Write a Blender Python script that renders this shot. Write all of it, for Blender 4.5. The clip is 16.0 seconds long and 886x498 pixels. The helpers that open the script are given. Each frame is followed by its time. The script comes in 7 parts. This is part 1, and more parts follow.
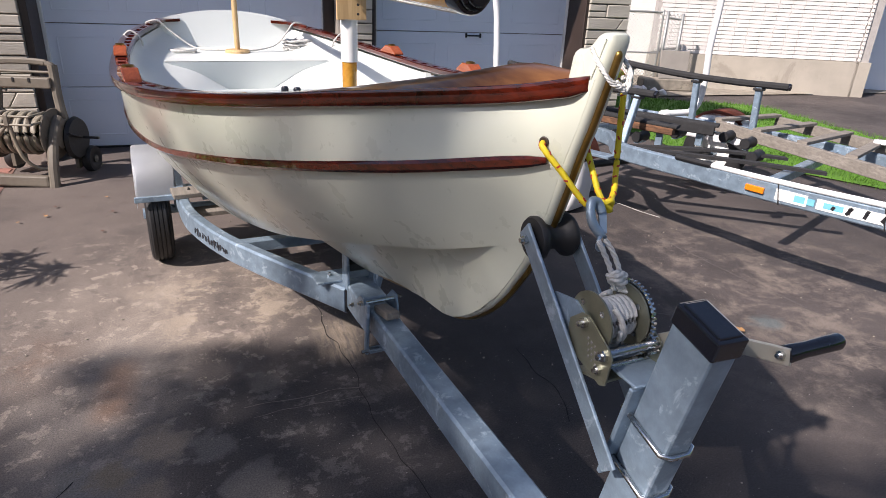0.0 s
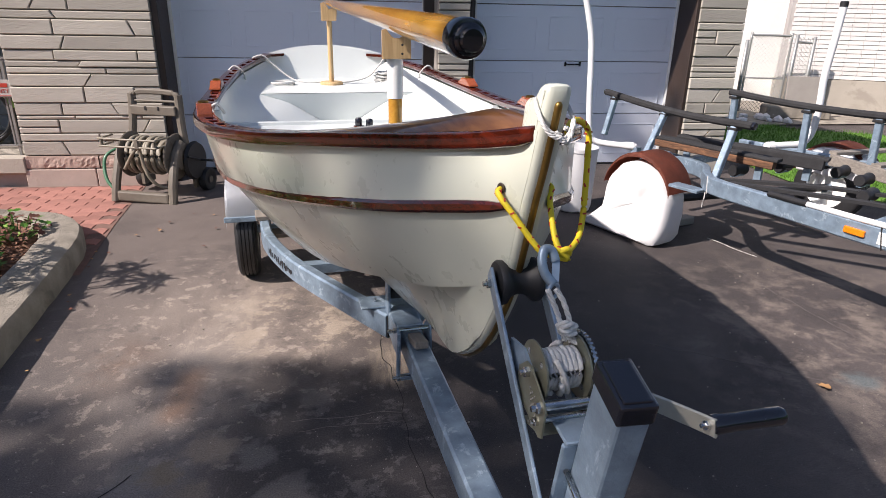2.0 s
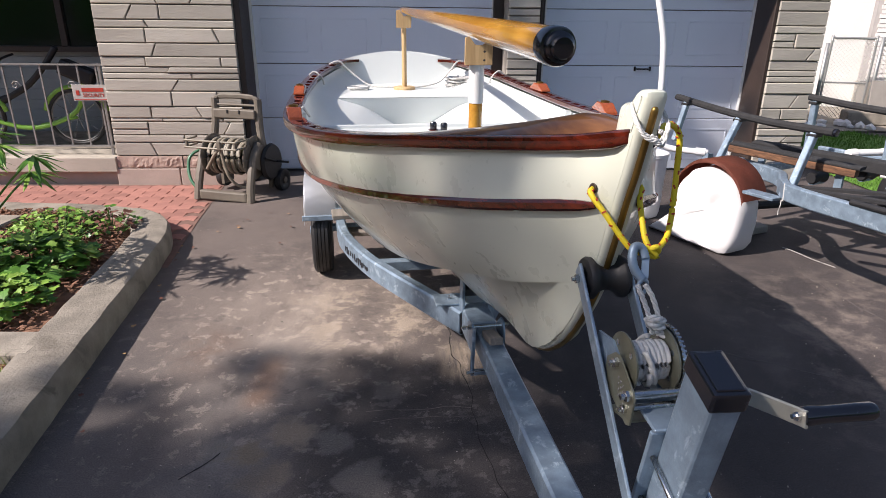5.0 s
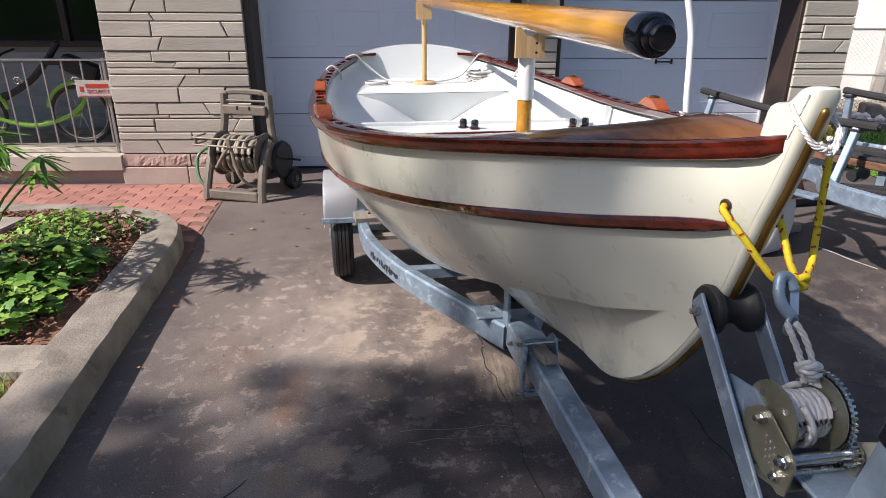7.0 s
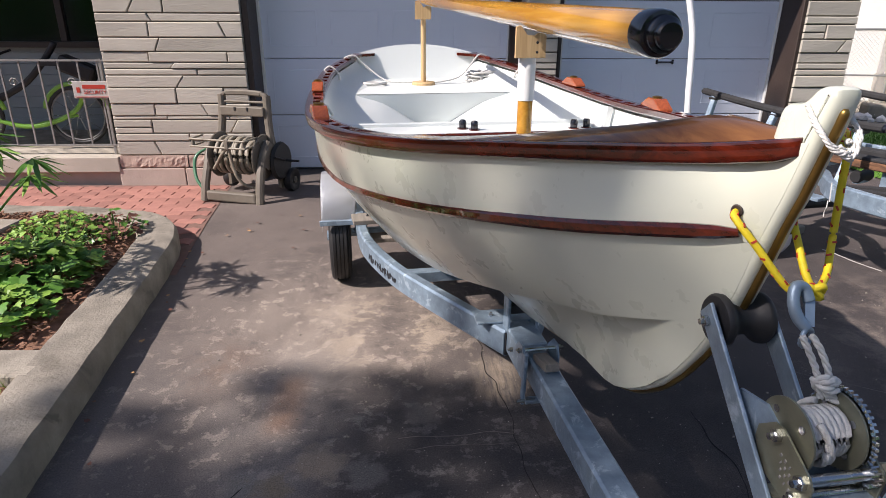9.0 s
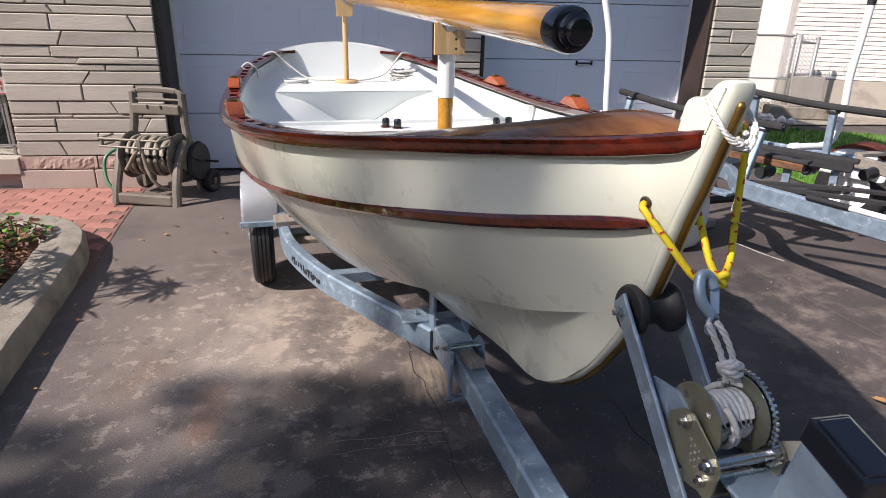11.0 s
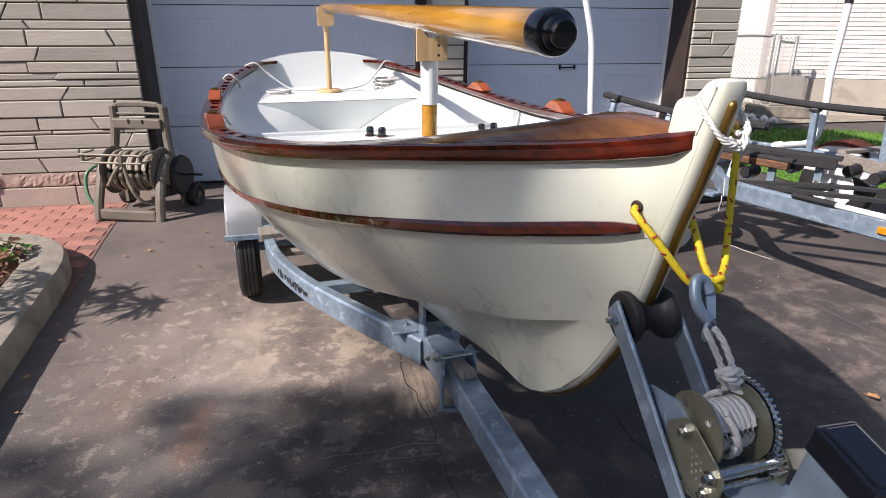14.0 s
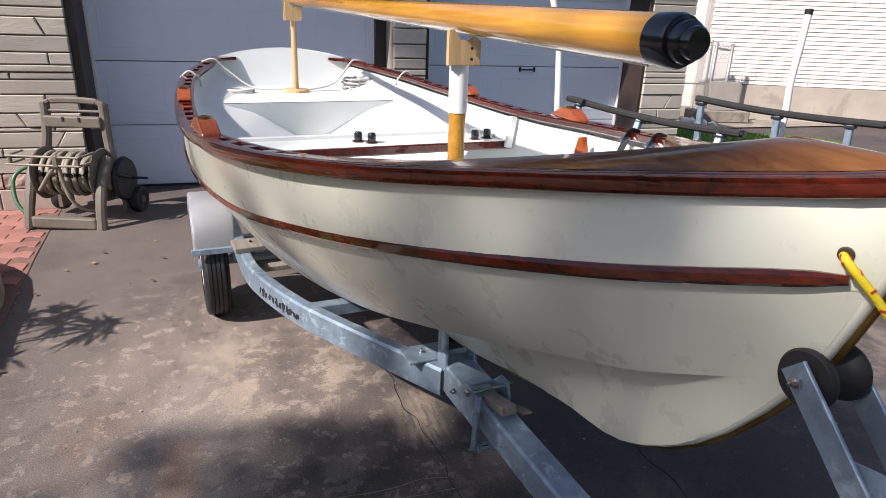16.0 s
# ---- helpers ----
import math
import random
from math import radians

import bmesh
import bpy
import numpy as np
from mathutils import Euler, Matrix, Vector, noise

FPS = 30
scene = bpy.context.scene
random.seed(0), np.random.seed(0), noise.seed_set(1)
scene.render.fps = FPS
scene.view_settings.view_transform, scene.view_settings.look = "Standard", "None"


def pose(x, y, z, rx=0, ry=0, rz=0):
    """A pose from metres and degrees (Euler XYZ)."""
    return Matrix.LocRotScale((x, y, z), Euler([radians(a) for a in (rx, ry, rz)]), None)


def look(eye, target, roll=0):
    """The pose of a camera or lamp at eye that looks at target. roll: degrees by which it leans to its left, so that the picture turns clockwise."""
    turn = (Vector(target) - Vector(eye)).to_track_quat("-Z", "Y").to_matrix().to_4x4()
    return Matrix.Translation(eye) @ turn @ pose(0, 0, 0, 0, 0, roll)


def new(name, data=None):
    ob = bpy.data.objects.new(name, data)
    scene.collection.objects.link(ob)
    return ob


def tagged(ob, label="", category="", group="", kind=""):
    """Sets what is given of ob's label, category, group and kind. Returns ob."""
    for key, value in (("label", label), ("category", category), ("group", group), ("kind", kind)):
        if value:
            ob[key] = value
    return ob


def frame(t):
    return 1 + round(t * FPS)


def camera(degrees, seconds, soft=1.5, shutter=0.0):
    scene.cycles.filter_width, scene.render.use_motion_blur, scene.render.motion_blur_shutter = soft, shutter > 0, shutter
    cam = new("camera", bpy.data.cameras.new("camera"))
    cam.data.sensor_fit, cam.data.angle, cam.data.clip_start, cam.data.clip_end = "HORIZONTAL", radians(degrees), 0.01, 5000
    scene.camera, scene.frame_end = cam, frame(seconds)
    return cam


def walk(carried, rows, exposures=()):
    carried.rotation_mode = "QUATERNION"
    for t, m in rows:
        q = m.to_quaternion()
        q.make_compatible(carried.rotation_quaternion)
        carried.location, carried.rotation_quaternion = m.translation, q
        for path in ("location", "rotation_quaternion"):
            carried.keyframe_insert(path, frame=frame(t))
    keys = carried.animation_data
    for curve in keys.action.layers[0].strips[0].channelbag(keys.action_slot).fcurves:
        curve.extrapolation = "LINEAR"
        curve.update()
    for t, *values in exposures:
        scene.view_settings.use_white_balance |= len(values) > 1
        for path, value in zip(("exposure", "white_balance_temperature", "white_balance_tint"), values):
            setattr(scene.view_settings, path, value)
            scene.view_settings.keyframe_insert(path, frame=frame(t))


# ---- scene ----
cam = camera(70.9, 16.0, soft=0.7)
PATH = [
    (0, (0.437, 0.555, 1.491), (1.065, 2.29, 0.718), 2.7),
    (0.5, (0.543, 0.6, 1.511), (1.085, 2.379, 0.775), 2.3),
    (1, (0.619, 0.558, 1.528), (1.074, 2.362, 0.794), 2.1),
    (1.5, (0.675, 0.492, 1.534), (1.022, 2.323, 0.808), 1.5),
    (2, (0.691, 0.48, 1.538), (0.966, 2.327, 0.823), 1.2),
    (2.5, (0.672, 0.492, 1.543), (0.914, 2.347, 0.836), 1.0),
    (3, (0.651, 0.499, 1.55), (0.876, 2.357, 0.845), 1.1),
    (3.5, (0.644, 0.494, 1.551), (0.86, 2.353, 0.845), 1.1),
    (4, (0.641, 0.478, 1.549), (0.839, 2.339, 0.843), 1.1),
    (4.5, (0.636, 0.435, 1.549), (0.767, 2.302, 0.843), 0.7),
    (5, (0.617, 0.411, 1.547), (0.71, 2.281, 0.842), 0.6),
    (5.2, (0.593, 0.436, 1.541), (0.685, 2.306, 0.837), 0.6),
    (7.5, (0.473, 0.632, 1.527), (0.564, 2.494, 0.802), 0.3),
    (8, (0.476, 0.654, 1.522), (0.567, 2.518, 0.801), 0.4),
    (8.5, (0.483, 0.656, 1.524), (0.576, 2.52, 0.804), 0.5),
    (9, (0.483, 0.651, 1.525), (0.574, 2.514, 0.805), 0.3),
    (9.5, (0.481, 0.648, 1.522), (0.599, 2.511, 0.803), 0.4),
    (10, (0.488, 0.656, 1.507), (0.723, 2.508, 0.787), 1.4),
    (10.2, (0.495, 0.66, 1.506), (0.76, 2.507, 0.786), 1.7),
    (12.5, (0.521, 0.676, 1.529), (0.864, 2.517, 0.826), 1.0),
    (13, (0.533, 0.698, 1.521), (0.874, 2.54, 0.822), 0.6),
    (13.5, (0.531, 0.701, 1.502), (0.878, 2.542, 0.803), 0.5),
    (14, (0.516, 0.696, 1.507), (0.864, 2.539, 0.812), 0.3),
    (14.5, (0.493, 0.701, 1.508), (0.842, 2.545, 0.818), 0.1),
    (15, (0.471, 0.731, 1.501), (0.825, 2.574, 0.81), 0.1),
    (15.5, (0.407, 0.798, 1.496), (0.79, 2.633, 0.797), 0.3),
    (16, (0.281, 0.948, 1.506), (0.841, 2.737, 0.81), 2.1),
]
walk(cam, [(t, look(eye, target, roll)) for t, eye, target, roll in PATH], [(0.0, 0.51, 6600, 18), (16.0, 0.53, 6600, 18)])


# ---------- light ----------
SUN = Vector((-1.10, -0.39, 1.0)).normalized()          # towards the sun
world = bpy.data.worlds.new("sky")
scene.world = world
world.use_nodes = True
wn = world.node_tree
sky = wn.nodes.new("ShaderNodeTexSky")
sky.sky_type, sky.sun_disc = "NISHITA", False
sky.sun_elevation = math.asin(SUN.z)
sky.sun_rotation = math.atan2(SUN.x, SUN.y)
wn.nodes["Background"].inputs["Strength"].default_value = 0.098
wn.links.new(sky.outputs[0], wn.nodes["Background"].inputs["Color"])
sun = new("sun", bpy.data.lights.new("sun", "SUN"))
sun.data.energy, sun.data.angle, sun.data.color = 5.0, radians(0.75), (1.0, 0.95, 0.87)
sun.matrix_world = look(SUN * 30, (0, 0, 0))


# ---------- materials ----------
def mix(nt, fac, a, b, blend="MIX"):
    n = nt.nodes.new("ShaderNodeMix")
    n.data_type, n.blend_type = "RGBA", blend
    for sock, val in ((n.inputs["Factor"], fac), (n.inputs[6], a), (n.inputs[7], b)):
        if isinstance(val, bpy.types.NodeSocket):
            nt.links.new(val, sock)
        elif isinstance(val, (int, float)):
            sock.default_value = val
        else:
            sock.default_value = (*val, 1)
    return n.outputs[2]


def ramp(nt, src, lo, hi, a=0.0, b=1.0):
    n = nt.nodes.new("ShaderNodeMapRange")
    nt.links.new(src, n.inputs[0])
    for k, v in zip((1, 2, 3, 4), (lo, hi, a, b)):
        n.inputs[k].default_value = v
    return n.outputs[0]


def noise_tex(nt, scale, detail=5, rough=0.55, stretch=(1, 1, 1), coords="Object", warp=0.0):
    tc, mp, n = (nt.nodes.new("ShaderNode" + k) for k in ("TexCoord", "Mapping", "TexNoise"))
    mp.inputs["Scale"].default_value = stretch
    nt.links.new(tc.outputs[coords], mp.inputs[0])
    nt.links.new(mp.outputs[0], n.inputs["Vector"])
    n.inputs["Scale"].default_value, n.inputs["Detail"].default_value = scale, detail
    n.inputs["Roughness"].default_value, n.inputs["Distortion"].default_value = rough, warp
    return n.outputs["Fac"]


def mat(name, colour, rough=0.5, metal=0.0, dark=0.75, scale=8, fine=60, bump=0.0, stretch=(1, 1, 1), coat=0.0, spread=0.0, second=None, second_at=0.6):
    """A surface: base colour varied at two scales, with fine relief. second: a colour for blotches."""
    m = bpy.data.materials.new(name)
    m.use_nodes = True
    nt = m.node_tree
    bs = nt.nodes["Principled BSDF"]
    big, small = noise_tex(nt, scale, stretch=stretch), noise_tex(nt, fine, 4, 0.6, stretch=stretch)
    lo = tuple(c * dark for c in colour)
    col = mix(nt, ramp(nt, big, 0.35, 0.65), lo, colour)
    col = mix(nt, ramp(nt, small, 0.3, 0.7, 0.0, 0.45), col, tuple(c * (dark * 0.5 + 0.5) for c in colour))
    if second:
        col = mix(nt, ramp(nt, noise_tex(nt, scale * 0.7, 6, 0.65, stretch, warp=0.6), second_at, second_at + 0.08), col, second)
    if spread:
        oi = nt.nodes.new("ShaderNodeObjectInfo")
        hs = nt.nodes.new("ShaderNodeHueSaturation")
        nt.links.new(ramp(nt, oi.outputs["Random"], 0, 1, 1 - spread, 1 + spread), hs.inputs["Value"])
        nt.links.new(col, hs.inputs["Color"])
        col = hs.outputs[0]
    nt.links.new(col, bs.inputs["Base Color"])
    nt.links.new(ramp(nt, small, 0.2, 0.8, max(rough - 0.08, 0.03), min(rough + 0.08, 1)), bs.inputs["Roughness"])
    bs.inputs["Metallic"].default_value, bs.inputs["Coat Weight"].default_value = metal, coat
    bs.inputs["Coat Roughness"].default_value = 0.06
    if bump:
        b = nt.nodes.new("ShaderNodeBump")
        b.inputs["Strength"].default_value, b.inputs["Distance"].default_value = min(1, bump * 60), 0.004 if bump < 0.5 else 0.02
        nt.links.new(small, b.inputs["Height"])
        nt.links.new(b.outputs[0], bs.inputs["Normal"])
    return m


def wood(name, light, dark, scale=1.0, rough=0.3, coat=0.6, axis=1):
    """Grained wood, varnished where coat is given. axis: the way the grain runs."""
    m = bpy.data.materials.new(name)
    m.use_nodes = True
    nt = m.node_tree
    bs = nt.nodes["Principled BSDF"]
    st = [26 * scale] * 3
    st[axis] = 1.6 * scale
    grain = noise_tex(nt, 2.2, 6, 0.6, st, warp=0.5)
    broad = noise_tex(nt, 3.0 * scale, 3, 0.5, [s / 6 for s in st])
    col = mix(nt, ramp(nt, grain, 0.32, 0.68), dark, light)
    col = mix(nt, ramp(nt, broad, 0.35, 0.7, 0, 0.5), col, tuple(0.55 * a + 0.2 * b for a, b in zip(dark, light)))
    nt.links.new(col, bs.inputs["Base Color"])
    bs.inputs["Roughness"].default_value, bs.inputs["Coat Weight"].default_value, bs.inputs["Coat Roughness"].default_value = rough, coat, 0.04
    bs.inputs["Specular IOR Level"].default_value = 0.1 if coat else 0.4
    b = nt.nodes.new("ShaderNodeBump")
    b.inputs["Strength"].default_value, b.inputs["Distance"].default_value = 0.15, 0.002
    nt.links.new(grain, b.inputs["Height"])
    nt.links.new(b.outputs[0], bs.inputs["Normal"])
    return m


M = {}
M["hull"] = mat("cream_gelcoat", (0.61, 0.63, 0.53), 0.30, dark=0.95, scale=2, fine=12, coat=0.35)
M["inner"] = mat("white_gelcoat", (0.70, 0.735, 0.72), 0.38, dark=0.95, scale=3, fine=25)
M["mahogany"] = wood("varnished_mahogany", (0.115, 0.0135, 0.005), (0.024, 0.0035, 0.002), 1.0, 0.26, 1.0)
M["deckwood"] = wood("varnished_deck", (0.22, 0.095, 0.032), (0.105, 0.040, 0.014), 1.0, 0.35, 0.6)
M["block"] = wood("varnished_block", (0.42, 0.10, 0.026), (0.22, 0.045, 0.014), 2.0, 0.25, 0.8)
M["spar"] = wood("varnished_spruce", (0.62, 0.33, 0.055), (0.43, 0.19, 0.025), 0.8, 0.22, 1.0)
M["pine"] = wood("bare_pine", (0.66, 0.47, 0.25), (0.50, 0.32, 0.15), 1.5, 0.6, 0.0, axis=2)
M["galv"] = mat("galvanised_steel", (0.29, 0.385, 0.485), 0.40, 0.42, dark=0.66, scale=22, fine=120, bump=0.004, second=(0.44, 0.54, 0.63), second_at=0.57)
M["zinc"] = mat("yellow_zinc_steel", (0.30, 0.30, 0.225), 0.40, 0.7, dark=0.7, scale=24, fine=90)
M["plate"] = mat("pale_plated_steel", (0.52, 0.51, 0.44), 0.42, 0.5, dark=0.8, scale=20, fine=90)
M["steel"] = mat("bright_steel", (0.62, 0.63, 0.63), 0.25, 1.0, dark=0.8, scale=30)
M["rubber"] = mat("black_rubber", (0.018, 0.018, 0.020), 0.55, dark=0.7, scale=20, bump=0.003)
M["blackplastic"] = mat("black_plastic", (0.009, 0.010, 0.016), 0.22, dark=0.8, scale=10, coat=0.4)
M["brass"] = mat("dull_brass", (0.30, 0.19, 0.055), 0.36, 0.9, dark=0.45, scale=12)
M["white_paint"] = mat("white_paint", (0.80, 0.80, 0.78), 0.4, dark=0.93, scale=6)
M["door"] = mat("grey_door_paint", (0.80, 0.85, 0.94), 0.5, dark=0.95, scale=1.2, fine=30)
M["brown"] = mat("brown_trim_paint", (0.045, 0.030, 0.024), 0.5, dark=0.8, scale=5)
M["stone"] = mat("split_limestone", (0.48, 0.445, 0.385), 0.85, dark=0.84, scale=5, fine=38, bump=0.012, spread=0.16, stretch=(0.5, 1, 2.2))
M["mortar"] = mat("grey_mortar", (0.33, 0.30, 0.265), 0.95, dark=0.8, scale=10, bump=0.01)
M["pinkstone"] = mat("rough_pink_stone", (0.50, 0.37, 0.31), 0.9, dark=0.75, scale=8, fine=30, bump=0.02)
M["foundation"] = mat("painted_foundation", (0.50, 0.40, 0.345), 0.9, dark=0.8, scale=3, fine=40, bump=0.01)
M["concrete"] = mat("weathered_concrete", (0.345, 0.305, 0.25), 0.92, dark=0.55, scale=6, fine=70, bump=0.018, second=(0.17, 0.148, 0.12), second_at=0.57)
M["paleconcrete"] = mat("pale_foundation", (0.50, 0.45, 0.38), 0.92, dark=0.8, scale=2, fine=50, bump=0.008, second=(0.36, 0.32, 0.27), second_at=0.58)
M["siding"] = mat("grey_white_siding", (0.29, 0.315, 0.33), 0.6, dark=0.9, scale=4, spread=0.05)
M["crackdark"] = mat("open_crack", (0.012, 0.011, 0.011), 0.95, dark=0.7, scale=30)
M["crackgrit"] = mat("crack_filling", (0.17, 0.15, 0.14), 0.95, dark=0.7, scale=30)
M["brickred"] = mat("red_paver", (0.38, 0.175, 0.14), 0.9, dark=0.78, scale=6, fine=60, bump=0.01, spread=0.18)
M["sand"] = mat("joint_sand", (0.22, 0.125, 0.10), 0.95, dark=0.7, scale=20, bump=0.01)
M["plastic"] = mat("taupe_plastic", (0.175, 0.150, 0.120), 0.55, dark=0.70, scale=9)
M["hose"] = mat("tan_hose", (0.30, 0.265, 0.205), 0.5, dark=0.68, scale=20)
M["greenhose"] = mat("green_hose", (0.05, 0.17, 0.09), 0.4, dark=0.8, scale=20)
M["rust"] = mat("rusty_red_fender", (0.26, 0.075, 0.045), 0.7, dark=0.6, scale=8, fine=50, bump=0.006, second=(0.12, 0.10, 0.09), second_at=0.62)
M["bag"] = mat("white_plastic_sheet", (0.72, 0.72, 0.73), 0.45, dark=0.90, scale=5, fine=20)
M["carpet"] = mat("black_bunk_carpet", (0.030, 0.030, 0.032), 0.9, dark=0.6, scale=14, fine=120, bump=0.01)
M["greywood"] = wood("weathered_wood", (0.30, 0.27, 0.235), (0.17, 0.15, 0.13), 1.2, 0.85, 0.0)
M["splitwood"] = wood("split_old_wood", (0.25, 0.12, 0.06), (0.05, 0.028, 0.02), 1.6, 0.85, 0.0)
M["pvc"] = mat("white_pvc_pipe", (0.82, 0.82, 0.82), 0.35, dark=0.95, scale=5)
M["yellow"] = mat("yellow_rope", (0.80, 0.62, 0.02), 0.6, dark=0.85, scale=40, fine=160, bump=0.006)
M["signboard"] = mat("dull_white_board", (0.50, 0.47, 0.44), 0.6, dark=0.85, scale=14)
M["red"] = mat("red_fleck", (0.50, 0.04, 0.02), 0.6)
M["rope"] = mat("white_braided_rope", (0.66, 0.65, 0.62), 0.8, dark=0.75, scale=90, fine=220, bump=0.01)
M["orange"] = mat("orange_marker_lens", (0.90, 0.24, 0.01), 0.25, dark=0.85, scale=30, coat=0.5)
M["blue"] = mat("sky_blue_ink", (0.18, 0.52, 0.66), 0.5, dark=0.85, scale=20)
M["ink"] = mat("black_ink", (0.02, 0.02, 0.025), 0.6)
M["grass"] = mat("lawn", (0.105, 0.25, 0.022), 0.9, dark=0.6, scale=3, fine=40)
M["soil"] = mat("red_bark_mulch", (0.30, 0.155, 0.095), 0.95, dark=0.45, scale=14, fine=80, bump=0.03)
M["leaf"] = mat("green_leaf", (0.10, 0.25, 0.035), 0.4, dark=0.6, scale=12)
M["leaf2"] = mat("light_leaf", (0.22, 0.38, 0.06), 0.5, dark=0.7, scale=12)
M["leafred"] = mat("dry_red_leaf", (0.16, 0.06, 0.04), 0.7, dark=0.6, scale=12)
M["bark"] = mat("bark", (0.12, 0.09, 0.065), 0.95, dark=0.6, scale=8, bump=0.03)
M["whitebrick"] = mat("white_painted_brick", (0.80, 0.76, 0.73), 0.8, dark=0.93, scale=4, fine=40, bump=0.006, spread=0.06)
M["whitejoint"] = mat("shaded_joint", (0.46, 0.43, 0.41), 0.9, dark=0.85, scale=10)
M["glass"] = mat("dark_window_glass", (0.012, 0.018, 0.016), 0.05, dark=0.6, scale=2)
M["glass"].node_tree.nodes["Principled BSDF"].inputs["IOR"].default_value = 2.2
M["iron"] = mat("painted_iron", (0.30, 0.29, 0.28), 0.5, 0.2, dark=0.7, scale=12)
M["lime"] = mat("lime_green_paint", (0.22, 0.48, 0.06), 0.35, dark=0.8, scale=12, coat=0.4)
M["wire"] = mat("fence_wire", (0.40, 0.41, 0.40), 0.45, 0.6, dark=0.8, scale=20)
M["grey"] = mat("grey_board", (0.34, 0.31, 0.28), 0.8, dark=0.85, scale=5)


# ---------- builders ----------
def curve(xs, ys):
    """A smooth line through the given values."""
    xs, ys = np.array(xs, float), np.array(ys, float)
    d = np.diff(ys) / np.diff(xs)
    m = np.r_[d[0], (d[:-1] + d[1:]) / 2, d[-1]]
    for k in range(len(d)):
        if d[k] == 0:
            m[k] = m[k + 1] = 0

    def f(x):
        x = min(max(x, xs[0]), xs[-1])
        k = min(max(int(np.searchsorted(xs, x)) - 1, 0), len(d) - 1)
        h = xs[k + 1] - xs[k]
        t = (x - xs[k]) / h
        return float((2 * t**3 - 3 * t**2 + 1) * ys[k] + (t**3 - 2 * t**2 + t) * h * m[k] + (3 * t**2 - 2 * t**3) * ys[k + 1] + (t**3 - t**2) * h * m[k + 1])

    return f


def thing(name, m=None, label="", category="", group="", kind=""):
    ob = new(name)
    ob.empty_display_size = 0.1
    if m is not None:
        ob.matrix_world = m
    return tagged(ob, label, category, group, kind)


def part(name, bm, material, parent=None, label="", smooth=False, auto=None):
    me = bpy.data.meshes.new(name)
    bm.to_mesh(me)
    bm.free()
    mats = material if isinstance(material, (list, tuple)) else [material]
    for k in mats:
        me.materials.append(M[k])
    if smooth:
        for p in me.polygons:
            p.use_smooth = True
    if auto is not None:
        me.set_sharp_from_angle(angle=radians(auto))
    ob = new(name, me)
    ob.parent = parent
    return tagged(ob, label)


def lone(name, bm, material, label, category, group="", kind="", smooth=False, auto=None):
    ob = part(name, bm, material, None, label, smooth, auto)
    return tagged(ob, label, category, group, kind)


def box(bm, c, s, rot=(0, 0, 0), bevel=0.0, seg=1, idx=0):
    """A box of size s centred on c, turned by rot degrees."""
    r = bmesh.ops.create_cube(bm, size=1.0)
    vs = r["verts"]
    bmesh.ops.transform(bm, matrix=Matrix.LocRotScale(c, Euler([radians(a) for a in rot]), s), verts=vs)
    fs = {f for v in vs for f in v.link_faces}
    if bevel:
        es = {e for v in vs for e in v.link_edges}
        out = bmesh.ops.bevel(bm, geom=list(es), offset=bevel, segments=seg, profile=0.5, affect="EDGES")
        fs = set(out["faces"]) | {f for f in fs if f.is_valid}
    for f in fs:
        if f.is_valid:
            f.material_index = idx
    return bm


def B(c, s, rot=(0, 0, 0), bevel=0.0, seg=1):
    return box(bmesh.new(), c, s, rot, bevel, seg)


def frames(pts, up=(0, 0, 1)):
    pts = [Vector(p) for p in pts]
    out = []
    for k, p in enumerate(pts):
        t = (pts[min(k + 1, len(pts) - 1)] - pts[max(k - 1, 0)]).normalized()
        u = Vector(up)
        if abs(t.dot(u)) > 0.97:
            u = Vector((0, 1, 0)) if abs(t.y) < 0.9 else Vector((1, 0, 0))
        s = t.cross(u).normalized()
        out.append((p, s, s.cross(t).normalized()))
    return out


def sweep(bm, pts, prof, up=(0, 0, 1), caps=True, closed=False, scale=None, idx=0):
    """A profile of (side, up) points drawn along pts."""
    rings = []
    for k, (p, s, u) in enumerate(frames(pts, up)):
        f = scale[k] if scale else 1.0
        rings.append([bm.verts.new(p + s * a * f + u * b * f) for a, b in prof])
    n = len(prof)
    for k in range(len(rings) - (0 if closed else 1)):
        a, b = rings[k], rings[(k + 1) % len(rings)]
        for i in range(n):
            f = bm.faces.new((a[i], a[(i + 1) % n], b[(i + 1) % n], b[i]))
            f.material_index = idx
    if caps and not closed:
        bm.faces.new(rings[0][::-1]).material_index = idx
        bm.faces.new(rings[-1]).material_index = idx
    return bm


def circle(r, n=10):
    return [(r * math.cos(2 * math.pi * k / n), r * math.sin(2 * math.pi * k / n)) for k in range(n)]


def tube(bm, pts, r, n=10, closed=False, scale=None, idx=0):
    return sweep(bm, pts, circle(r, n), closed=closed, scale=scale, idx=idx)


def T(pts, r, n=10, closed=False, scale=None):
    return tube(bmesh.new(), pts, r, n, closed, scale)


def rect(w, h, b=0.0):
    w, h = w / 2, h / 2
    if not b:
        return [(-w, -h), (w, -h), (w, h), (-w, h)]
    return [(-w + b, -h), (w - b, -h), (w, -h + b), (w, h - b), (w - b, h), (-w + b, h), (-w, h - b), (-w, -h + b)]


